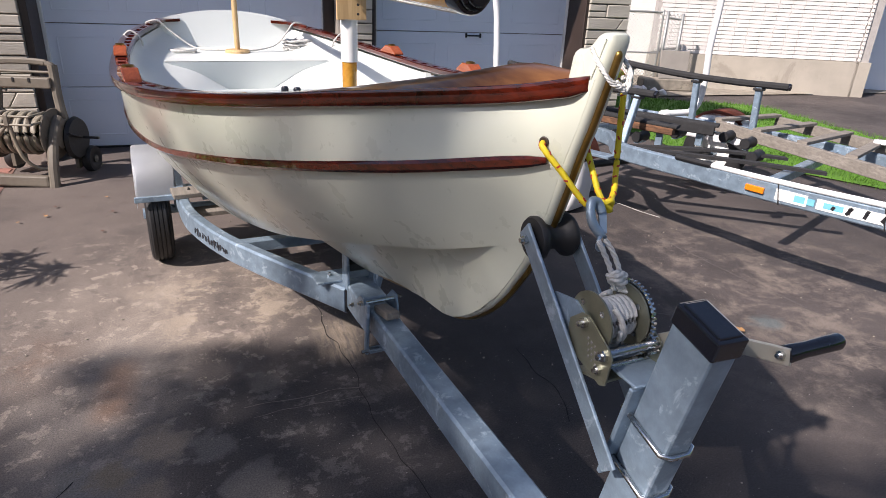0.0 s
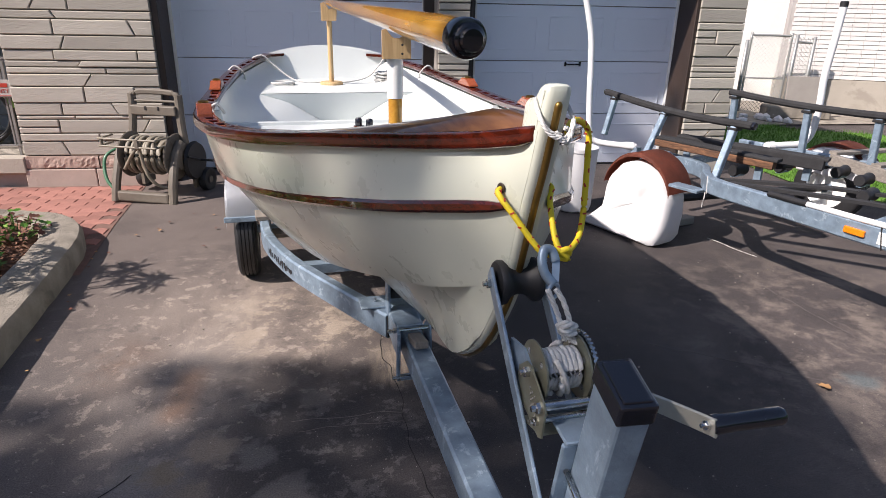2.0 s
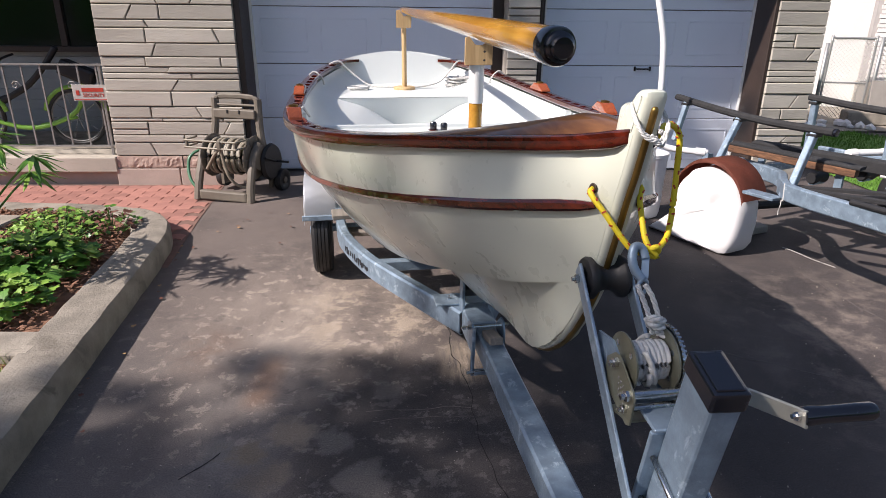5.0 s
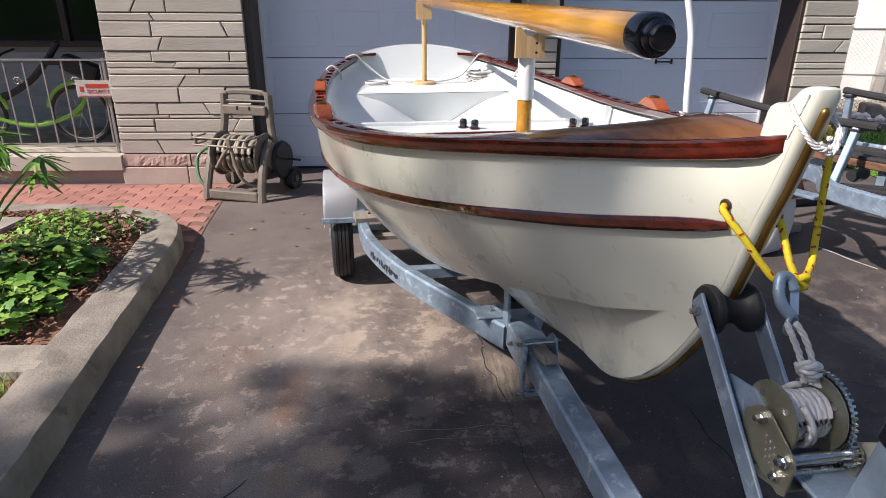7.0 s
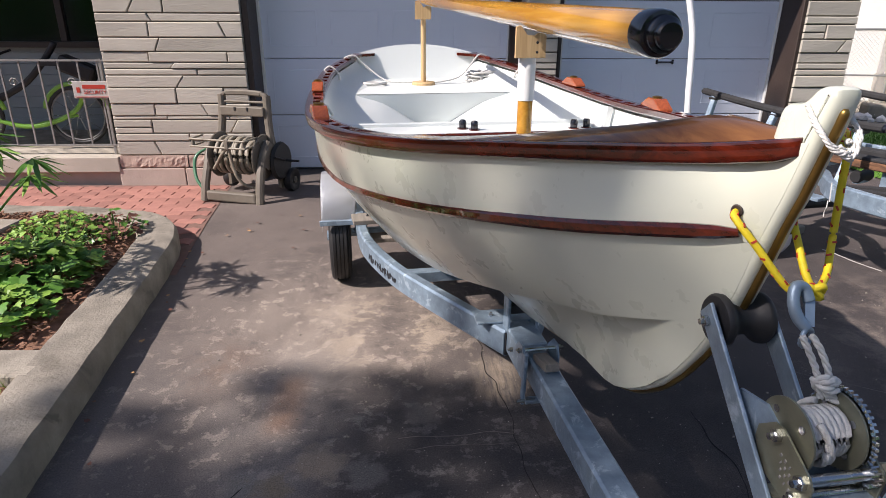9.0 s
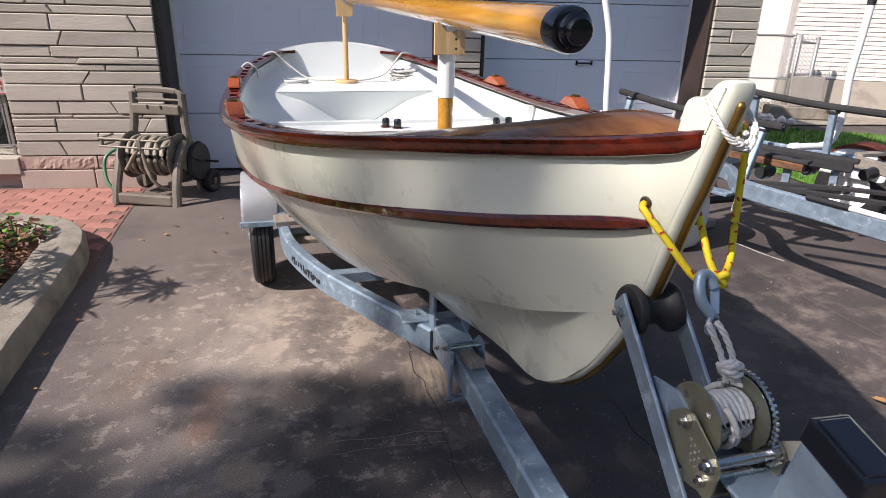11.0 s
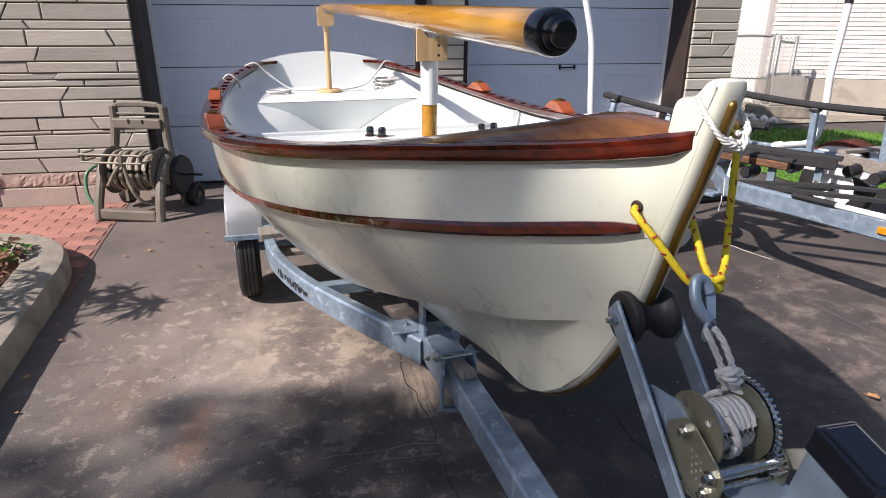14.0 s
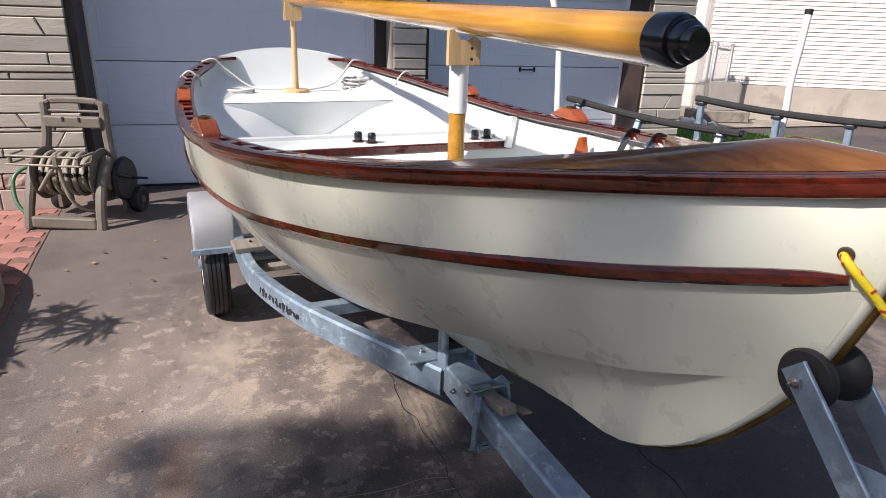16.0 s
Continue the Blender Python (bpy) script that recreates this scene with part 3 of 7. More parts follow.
def hull_rows(inset=0.0, lap=0.024, n=46):
    """Lines from keel to sheer on one side, each a list of points from bow to stern."""
    rows = []
    s = [(k / n) ** 1.35 for k in range(n + 1)]

    def line(bf, zf, u0, u1):
        return [Vector((bf(u0 + (u1 - u0) * k), u0 + (u1 - u0) * k, zf(u0 + (u1 - u0) * k))) for k in s]

    keel = line(lambda u: 0.018, KEEL_Z, 0.30, 3.98)
    crease = line(CREASE_B, CREASE_Z, 0.215, 4.04)
    strake = line(STRAKE_B, STRAKE_Z, 0.140, 4.08)
    sheer = line(SHEER_B, lambda u: SHEER_Z(u) - 0.006, 0.085, 4.12)

    def between(a, b, fs, bulge, last):
        for f in fs:
            row = []
            for k, (p, q) in enumerate(zip(a, b)):
                v = p.lerp(q, f)
                out = 4 * f * (1 - f) if bulge > 0 else 6.75 * f * f * (1 - f)
                grow = min(1, k / 6) if bulge > 0 else min(1, k / 18)
                v.x += bulge * out * grow
                v.z -= bulge * out * 0.5 * grow
                if k == 0:
                    v.y = STEM_U(v.z) - 0.003
                    v.x = HALF
                else:
                    # the planking fairs into the stem
                    fair = 0.014 * max(0.0, 1.0 - k / 14)
                    v.x = 0.5 * (v.x + HALF + math.sqrt((v.x - HALF) ** 2 + fair**2))
                row.append(v)
            rows.append(row)

    fade = [min(1, max(0, (k - 2) / 3)) for k in range(n + 1)]
    tuck = [p + Vector((-lap * 0.95 * f, 0, lap * 0.25 * f)) for p, f in zip(crease, fade)]
    between(keel, tuck, (0, 0.12, 0.25, 0.4, 0.55, 0.7, 0.8, 0.9, 1.0), -0.026, False)
    out1 = [p + Vector((lap * 0.8 * f, 0, -lap * 0.5 * f)) for p, f in zip(crease, fade)]
    between(out1, strake, (0.0, 0.03, 0.15, 0.3, 0.5, 0.7, 0.85, 0.97, 1.0), 0.010, False)
    out2 = [p + Vector((lap * 0.7 * min(1, k / 4), 0, 0)) for k, p in enumerate(strake)]
    between(out2, sheer, (0.0, 0.04, 0.25, 0.5, 0.75, 1.0), 0.006, True)
    if inset:
        for row in rows:
            for p in row:
                p.x = max(0.004, p.x - inset)
                p.z += inset * (0.6 if p.z < 1.0 else 0)
    return rows


LAP = 9                          # lines of the lowest plank


def side_x(u, z):
    """Half the width of the hull's outside at u and height z."""
    k = min(max(u, 0.3), 4.0)
    return float(np.interp(z, (KEEL_Z(k), CREASE_Z(k), STRAKE_Z(k), SHEER_Z(u)), (0.018, CREASE_B(k), STRAKE_B(k), SHEER_B(u))))



def boat():
    d = thing("boat", BOAT, "cream sailing dinghy with varnished mahogany rails on a trailer", "boat")
    # shell
    rows = hull_rows()
    for name, strip, label in (("bottom_plank", rows[:LAP], "cream lower plank with a hollow curve"), ("side_plank", rows[LAP - 1:], "cream topside skin lapped over the lower plank")):
        bm = bmesh.new()
        mirror = [[Vector((-p.x, p.y, p.z)) for p in r] for r in strip]
        grid(bm, strip)
        grid(bm, mirror, flip=True)
        grid(bm, [[q[0], p[0]] for p, q in zip(strip, mirror)], flip=True)
        if name == "bottom_plank":
            grid(bm, [mirror[0], strip[0]])
        bmesh.ops.remove_doubles(bm, verts=bm.verts, dist=0.0003)
        part(name, bm, "hull", d, label, smooth=True, auto=28)
    # no opening is cut: the disc's brown is both lining and inner shade
    part("rope_hole", L([(0.0, 0.0), (0.008, 0.0), (0.0095, 0.001), (0.0085, 0.0025), (0.0065, 0.002), (0, 0.001)], 18, pose(-0.0435, 0.156, 1.264, 0, -90, 24)), "brown", d, "brown disc for the rope hole's lining and the shade inside it", smooth=True)
    # moulded liner: steep amidships, sloping in to a low well under the stern seat
    steep = ((0.985, -0.034), (0.975, -0.10), (0.945, -0.20), (0.86, -0.30), (0.62, -0.40), (0.30, -0.44), (0.0, -0.45))
    shallow = ((0.965, -0.034), (0.90, -0.07), (0.71, -0.12), (0.50, -0.165), (0.29, -0.25), (0.14, -0.31), (0.0, -0.33))
    rows = []
    for u in np.linspace(0.75, 4.10, 46):
        f = min(1.0, max(0.0, (u - 2.45) / 0.70))
        f = f * f * (3 - 2 * f)
        row = []
        for (xa, za), (xb, zb) in zip(steep, shallow):
            z = max(SHEER_Z(u) - 0.008 + za + (zb - za) * f, CREASE_Z(u) + 0.04)
            row.append(Vector((max(0.0, min((xa + (xb - xa) * f) * SHEER_B(u), side_x(u, z) - (0.0 if z > STRAKE_Z(u) else 0.02)) - 0.014), u, z)))
        rows.append(smooth_line(row, 3))
    bm = bmesh.new()
    grid(bm, rows)
    grid(bm, [[Vector((-p.x, p.y, p.z)) for p in r] for r in rows], flip=True)
    bmesh.ops.remove_doubles(bm, verts=bm.verts, dist=0.0003)
    part("lining", bm, "inner", d, "white moulded inside of the hull", smooth=True, auto=50)
    # transom, arched
    tr = hull_rows()
    side = [r[-1] for r in tr]
    arch = [Vector((0.45 * c, 4.125 + 0.01 * (1 - c * c), 1.212 + 0.070 * (1 - c * c))) for c in np.linspace(1, -1, 17)]
    ring = side + arch + [Vector((-p.x, p.y, p.z)) for p in side[::-1]]
    bm = bmesh.new()
    a = [bm.verts.new(p) for p in ring]
    b = [bm.verts.new(p + Vector((0, -0.028, 0.004))) for p in ring]
    bm.faces.new(a)
    bm.faces.new(b[::-1])
    for k in range(len(a)):
        bm.faces.new((a[k], b[k], b[(k + 1) % len(a)], a[(k + 1) % len(a)]))
    part("transom", bm, "inner", d, "white arched transom")
    # stem with head
    prof = [(0.158, 1.33), (0.148, 1.375), (0.143, 1.402), (0.138, 1.411), (0.130, 1.4155), (0.113, 1.4175), (0.103, 1.422), (0.095, 1.430), (0.087, 1.438), (0.078, 1.442), (0.060, 1.443), (0.0545, 1.440)]
    prof += [(STEM_U(z) - 0.012, z) for z in (1.43, 1.40, 1.36, 1.30, 1.25, 1.18, 1.105, 1.04, 0.99, 0.92, 0.86, 0.812, 0.78)]
    prof += [(0.50, 0.750), (0.56, 0.735), (0.66, 0.722), (0.75, 0.70), (0.75, 0.75), (0.56, 0.78), (0.40, 0.84), (0.305, 0.93), (0.245, 1.03), (0.20, 1.14), (0.168, 1.25)]
    # the outline drawn in towards both cheeks, so that its edges are well rounded
    P = [Vector(p) for p in prof]
    nrm = []
    for k in range(len(P)):
        t = (P[(k + 1) % len(P)] - P[k - 1]).normalized()
        nrm.append(Vector((t.y, -t.x)))
    bm = bmesh.new()
    rows = []
    for f, ins in ((-1.0, 0.0110), (-0.96, 0.0075), (-0.86, 0.0042), (-0.70, 0.0017), (-0.45, 0.0004), (0.0, 0.0), (0.45, 0.0004), (0.70, 0.0017), (0.86, 0.0042), (0.96, 0.0075), (1.0, 0.0110)):
        row = [(HALF * f, (p - q * ins).x, (p - q * ins).y) for p, q in zip(P, nrm)]
        rows.append(row + row[:1])
    vs = grid(bm, rows)
    bm.faces.new(vs[0][:-1])
    bm.faces.new(vs[-1][:-1])
    bmesh.ops.remove_doubles(bm, verts=bm.verts, dist=0.00005)
    bmesh.ops.recalc_face_normals(bm, faces=bm.faces)
    part("stem", bm, "hull", d, "cream moulded stem and head", smooth=True, auto=40)
    line = [(0, STEM_U(z) - 0.0125, z) for z in (1.418, 1.40, 1.36, 1.30, 1.25, 1.18, 1.105, 1.04, 0.99, 0.92, 0.86, 0.812, 0.78)] + [(0, 0.50, 0.750), (0, 0.56, 0.736), (0, 0.66, 0.723), (0, 0.75, 0.702), (0, 1.1, 0.611), (0, 1.66, 0.51), (0, 2.2, 0.475), (0, 3.0, 0.475), (0, 3.98, 0.56)]
    line = smooth_line(line, 4)
    part("stem_band", sweep(bmesh.new(), line, circle(0.0062, 10), up=(1, 0, 0), scale=[0.45, 0.85] + [1.0] * (len(line) - 2)), "brass", d, "brass half-round band down the stem", smooth=True)
    # rails
    us = [0.088, 0.091, 0.095, 0.101, 0.110] + [0.125 + (4.12 - 0.125) * (k / 64) ** 1.2 for k in range(65)]
    for sx in (-1, 1):
        rows = []
        for u in us:
            a, b, top = SHEER_B(u) - 0.003, RAIL_OUT(u), SHEER_Z(u)
            a = min(a, b - 0.004)
            low = top - 0.031 * min(1.0, 0.80 + (u - 0.088) / 0.12)
            r = min(0.006, (b - a) * 0.4)
            sec = [(a, low), (b - r, low), (b - r * 0.3, low + r * 0.3), (b, low + r), (b, top - r), (b - r * 0.3, top - r * 0.3), (b - r, top), (a, top)]
            rows.append([(sx * x, u, z) for x, z in sec + sec[:1]])
        bm = bmesh.new()
        vs = grid(bm, rows, flip=sx > 0)
        bm.faces.new(vs[0][:-1])
        bm.faces.new(vs[-1][:-1])
        bmesh.ops.remove_doubles(bm, verts=bm.verts, dist=0.0001)
        bmesh.ops.recalc_face_normals(bm, faces=bm.faces)
        part("outer_rail", bm, "mahogany", d, "varnished mahogany rubbing rail", smooth=True, auto=40)
        pin = [(sx * (SHEER_B(u) - 0.040), u, SHEER_Z(u) - 0.012) for u in us if u > 0.75 and u < 4.08]
        part("slot_floor", sweep(bmesh.new(), [(p[0] + sx * 0.020, p[1], p[2] - 0.0125) for p in pin], rect(0.040, 0.006)), "mahogany", d)
        part("inner_rail", sweep(bmesh.new(), pin, rect(0.018, 0.026, 0.004)), "mahogany", d, "varnished mahogany inner rail", smooth=True, auto=30)
        u = 0.80
        while u < 4.05:
            a = math.degrees(math.atan2(SHEER_B(u + 0.05) - SHEER_B(u - 0.05), 0.1))
            part("spacer", B((sx * (SHEER_B(u) - 0.017), u, SHEER_Z(u) - 0.012), (0.036, 0.055, 0.024), (math.degrees(math.atan2(SHEER_Z(u + 0.05) - SHEER_Z(u - 0.05), 0.1)), 0, -sx * a), 0.003), "mahogany", d)
            u += 0.125
        along = [0.146 + (4.08 - 0.146) * (k / 60) ** 1.2 for k in range(61)]
        slim = [min(1.0, 0.78 + 0.22 * u / 1.2) for u in along]
        ps = [(sx * (STRAKE_B(u) + 0.014 * k), u, STRAKE_Z(u) + 0.008 + 0.006 * max(0, 1 - u)) for u, k in zip(along, slim)]
        part("rub_strake", sweep(bmesh.new(), ps, rect(0.023, 0.028, 0.007), scale=[0.40, 0.70] + slim[2:]), "mahogany", d, "varnished rubbing strake", smooth=True, auto=40)
    for sx in (-1, 1):
        knee = [(0.452, 4.098), (0.452, 4.06), (0.505, 3.90), (0.498, 3.86), (0.455, 3.94), (0.395, 4.03), (0.30, 4.085), (0.30, 4.10)]
        bm = extrude(bmesh.new(), [(sx * x, y) for x, y in knee], 0.018)
        for v in bm.verts:
            v.co.z += SHEER_Z(v.co.y) + 0.002
        bmesh.ops.recalc_face_normals(bm, faces=bm.faces)
        part("quarter_knee", bm, "mahogany", d, "varnished corner knee at the transom")
    # foredeck, cambered, with a hollow after edge
    for sx in (-1, 1):
        bm = bmesh.new()
        skins = []
        for drop in (0.0, 0.012):
            rows = []
            for k in range(24):
                u = 0.115 + 1.05 * k / 23
                w = SHEER_B(u) - 0.001
                inner = 0 if u < 0.28 else (w - 0.003) * min(1, (u - 0.28) / 0.86) ** 0.5
                camber = max(0.003, min(1.377 - SHEER_Z(u), 0.042) * max(0.0, 1 - max(0.0, u - 0.28) / 0.60))
                rows.append([(sx * x, u, SHEER_Z(u) + 0.0005 + camber * (1 - (x / w) ** 2) - drop) for x in (inner + (w - inner) * q for q in np.linspace(0, 1, 8))])
            grid(bm, rows, flip=(sx > 0) != (drop > 0))
            skins.append(rows)
        grid(bm, [[r[0] for r in skins[0]], [r[0] for r in skins[1]]], flip=sx > 0)
        bmesh.ops.remove_doubles(bm, verts=bm.verts, dist=0.0002)
        part("foredeck", bm, "deckwood", d, "varnished half of the wooden foredeck", smooth=True, auto=35)
    # stern seat and floor
    def liner_x(u, z):
        """Half the width of the shallow liner at height z."""
        return float(np.interp(z - SHEER_Z(u) + 0.008, (-0.33, -0.31, -0.25, -0.165, -0.12, -0.07, 0.0), (0.0, 0.14, 0.29, 0.50, 0.71, 0.90, 1.0))) * SHEER_B(u) - 0.010

    bm = bmesh.new()
    grid(bm, [[(liner_x(u, 1.046) * q, u, 1.046) for q in np.linspace(-1, 1, 9)] for u in np.linspace(3.23, 4.10, 12)], flip=True)
    grid(bm, [[(liner_x(3.23, z) * q, 3.21 + 0.30 * (1.046 - z), z) for q in np.linspace(-1, 1, 9)] for z in (1.046, 1.038, 1.02, 1.0, 0.96, 0.92, 0.88, 0.85, 0.83)])
    bmesh.ops.remove_doubles(bm, verts=bm.verts, dist=0.0003)
    part("stern_seat", bm, "inner", d, "white stern seat with a sloping front", smooth=True, auto=30)
    return d


boat()


# ---------- spars on the boat ----------
def boom():
    d = thing("boom", BOAT, "varnished spruce spar with a black end cap resting in two crutches", "spar")
    a, b = Vector((0, 0.52, 1.484)), Vector((0.0, 3.78, 1.575))
    n = 20
    pts = [a.lerp(b, k / n) for k in range(n + 1)]
    part("spar", T(pts, 0.042, 20, scale=[1.0 - 0.55 * (k / n) ** 1.2 for k in range(n + 1)]), "spar", d, "clear-varnished spruce", smooth=True, auto=40)
    m = Matrix.Translation(a) @ (a - b).to_track_quat("Z", "Y").to_matrix().to_4x4()
    part("end_cap", L([(0.0425, -0.045), (0.0435, -0.002), (0.041, 0.004), (0.0345, 0.005), (0.0335, 0.020), (0.030, 0.024), (0.0265, 0.025), (0.0255, 0.036), (0.022, 0.040), (0, 0.041)], 28, m), "blackplastic", d, "black stepped plastic cap", smooth=True, auto=35)
    wrap = [a.lerp(b, 0.02 + 0.9 * k / 16) + Vector((0.0, 0, -0.042 + 0.02 * (k / 16))) for k in range(17)]
    part("sleeve_seam", sweep(bmesh.new(), wrap, rect(0.004, 0.006, 0.001)), "pvc", d, "clear wrapping seam under the spar")
    return d


boom()


def crutch(name, u, foot, head, r, label, sleeve=False):
    d = thing(name, BOAT @ pose(0, u, foot), label, "crutch")
    h = head - foot
    if sleeve:
        part("post", L([(0, 0), (r, 0), (r, 0.775 * h), (0, 0.775 * h)], 20), "spar", d, "varnished lower post", smooth=True, auto=40)
        part("sleeve", L([(r * 1.0, 0.775 * h), (r * 1.12, 0.775 * h), (r * 1.12, h * 0.97), (0, h * 0.97)], 20), "white_paint", d, "white painted sleeve", smooth=True, auto=40)
        pl = part("cradle_plate", extrude(bmesh.new(), [(-0.047, 0), (0.047, 0), (0.047, 0.062), (0.03, 0.075), (0.012, 0.064), (-0.012, 0.064), (-0.034, 0.092), (-0.047, 0.088)], 0.012, pose(0, -0.026, h - 0.032) @ XZ), "pine", d, "pale plywood cradle plate")
        part("cradle_cheek", extrude(bmesh.new(), [(-0.047, 0), (0.047, 0), (0.047, 0.062), (0.0, 0.06), (-0.047, 0.088)], 0.012, pose(0.004, -0.012, h - 0.034) @ XZ), "pine", d)
        for x, z in ((0.018, 0.016), (0.018, 0.044)):
            part("screw", L([(0.004, 0), (0.004, 0.003), (0, 0.004)], 8, pose(x, -0.036, h - 0.032 + z, 90, 0, 0)), "rubber", pl)
    else:
        part("post", L([(r, 0.02), (r, h * 0.95), (0, h * 0.95)], 16), "pine", d, smooth=True, auto=40)
        part("foot", L([(0, 0), (0.078, 0.0), (0.078, 0.012), (0.07, 0.02), (0, 0.02)], 28), "pine", d, "round wooden foot", smooth=True, auto=40)
        for sy in (-1, 1):
            part("cheek", extrude(bmesh.new(), [(-0.05, -0.05), (0.045, -0.05), (0.05, 0.0), (0.05, 0.03), (0.03, 0.035), (0.0, 0.02), (-0.03, 0.065), (-0.05, 0.06)], 0.012, pose(0, sy * 0.024, h - 0.01) @ XZ), "pine", d)
    return d


crutch("mast_crutch", 1.335, 0.70, 1.42, 0.024, "white and yellow post carrying a wooden spar cradle", True)
crutch("stern_crutch", 3.70, 1.046, 1.52, 0.017, "pale wooden post with a round foot on the stern seat")


# ---------- fittings inside the boat ----------
def oar_block(v, u):
    sx = 1 if v > 0 else -1
    x = sx * (SHEER_B(u) - 0.012)
    a = math.degrees(math.atan2(SHEER_B(u + 0.05) - SHEER_B(u - 0.05), 0.1))
    d = thing("oarlock_block", BOAT @ pose(x, u, SHEER_Z(u) + 0.001, 0, 0, -sx * a), "orange-brown varnished oarlock block on the rail", "oarlock block", "oarlock blocks")
    bm = extrude(bmesh.new(), [(-0.10, 0), (0.10, 0), (0.098, 0.010), (0.032, 0.040), (-0.032, 0.040), (-0.098, 0.010)], 0.054, YZ)
    bmesh.ops.bevel(bm, geom=bm.edges, offset=0.003, segments=1, affect="EDGES")
    part("block", bm, "block", d)
    part("socket", L([(0.019, 0.040), (0.019, 0.046), (0.009, 0.048), (0.008, 0.043), (0, 0.043)], 14), "brass", d, "brass oarlock socket", smooth=True, auto=40)
    return d


for v, u in ((-1, 1.70), (-1, 2.66), (1, 1.72), (1, 2.68)):
    oar_block(v, u)


def thwart():
    d = thing("thwart", BOAT, "white rowing thwart edged with varnished wood strips", "thwart")
    z = 0.985
    bm = bmesh.new()
    for dz in (0.0, -0.022):
        grid(bm, [[(q * (side_x(u, z) - 0.018), u, z + dz) for q in np.linspace(-1, 1, 7)] for u in (2.16, 2.25, 2.35, 2.45)], flip=dz == 0)
    part("seat", bm, "inner", d, "white seat board")
    for u in (2.15, 2.46):
        w = side_x(u, z) - 0.02
        part("edge_strip", B((0, u, z + 0.001), (2 * w, 0.022, 0.034), bevel=0.004), "mahogany" if u < 2.3 else "inner", d, "varnished wood edging" if u < 2.3 else "white edge lip")
    for x, u in ((0.006, 2.36), (0.055, 2.32), (0.545, 2.30), (0.615, 2.315)):
        p = part("pin", L([(0.016, 0), (0.018, 0.015), (0.018, 0.036), (0.013, 0.044), (0, 0.045)], 14, pose(x, u, z)), "blackplastic", d, "dark stretcher peg", smooth=True, auto=40)
        part("washer", L([(0.026, 0.0), (0.026, 0.005), (0.018, 0.005)], 14, pose(x, u, z)), "mahogany", p)
    return d


thwart()


def rib(sx, u):
    bm = bmesh.new()
    pts = [(sx * (SHEER_B(u) - 0.052), u, SHEER_Z(u) - 0.03), (sx * (SHEER_B(u) * 0.975 - 0.045), u, SHEER_Z(u) - 0.10), (sx * (SHEER_B(u) * 0.955 - 0.040), u, SHEER_Z(u) - 0.165)]
    lone("frame_rib", sweep(bm, smooth_line(pts, 4), rect(0.03, 0.022, 0.003), up=(0, 1, 0)), "inner", "white painted rib inside the hull", "rib", "ribs").matrix_world = BOAT


for sx in (-1, 1):
    for u in (2.12,):
        rib(sx, u)


def cleats():
    """Straps and a wooden comb on the far rail, ahead of the thwart."""
    for k, u in enumerate((1.22, 1.05)):
        x = SHEER_B(u)
        d = thing("hiking_strap", BOAT @ pose(x - 0.045, u, SHEER_Z(u)), "black webbing strap over the inner rail", "strap", "straps")
        part("webbing", sweep(bmesh.new(), smooth_line([(0.03, 0, -0.006), (0.0, 0.0, 0.001), (-0.02, 0.0, -0.03), (-0.05, 0.02, -0.13)], 5), rect(0.022, 0.003), up=(0, 1, 0)), "blackplastic", d)
        part("buckle", B((-0.02, 0, -0.02), (0.02, 0.03, 0.006), (0, -40, 0), 0.001), "steel", d)
    d = thing("wooden_cleat", BOAT @ pose(SHEER_B(1.45) - 0.09, 1.45, 1.09), "varnished wooden cleat inside the rail", "cleat")
    part("horn", extrude(bmesh.new(), [(-0.05, -0.06), (0.03, -0.06), (0.045, 0.0), (0.03, 0.05), (0.01, 0.055), (-0.01, 0.0)], 0.02, YZ), "block", d)


cleats()


def coil(name, m, r, turns, wire, label, flat=0.3, mess=0.0):
    rng = random.Random(len(name) * 7 + int(r * 1000))
    pts = []
    for k in range(turns * 14):
        a = 2 * math.pi * k / 14
        q = r * (1 + 0.12 * math.sin(k * 0.37) + mess * rng.uniform(-1, 1))
        pts.append((q * math.cos(a), q * math.sin(a) * 0.75, wire + flat * wire * 2 * (k / 14) + mess * 0.02 * rng.random()))
    return lone(name, T(smooth_line(pts, 2), wire, 6), "rope", label, "rope", "ropes", smooth=True)


coil("rope_coil", None, 0.085, 4, 0.006, "coiled grey-white rope lying on the stern seat").matrix_world = BOAT @ pose(-0.34, 3.70, 1.046)
coil("rope_heap", None, 0.085, 16, 0.005, "tangled white braided line heaped on the stern seat", 0.42, 0.55).matrix_world = BOAT @ pose(0.43, 3.80, 1.046)


def line_rope(name, pts, r, label, n=8, material="rope"):
    ob = lone(name, T(smooth_line(pts, 6), r, n), material, label, "rope", "ropes", smooth=True)
    ob.matrix_world = BOAT
    return ob


line_rope("mooring_line", [(-0.52, 3.92, 1.205), (-0.45, 3.91, 1.222), (-0.38, 3.91, 1.16), (-0.25, 3.86, 1.065), (-0.12, 3.80, 1.054), (0.0, 3.79, 1.054), (0.12, 3.78, 1.054), (0.27, 3.84, 1.08), (0.36, 3.90, 1.15), (0.43, 3.93, 1.222), (0.50, 3.94, 1.205)], 0.006, "white line draped from the rails to the stern seat")
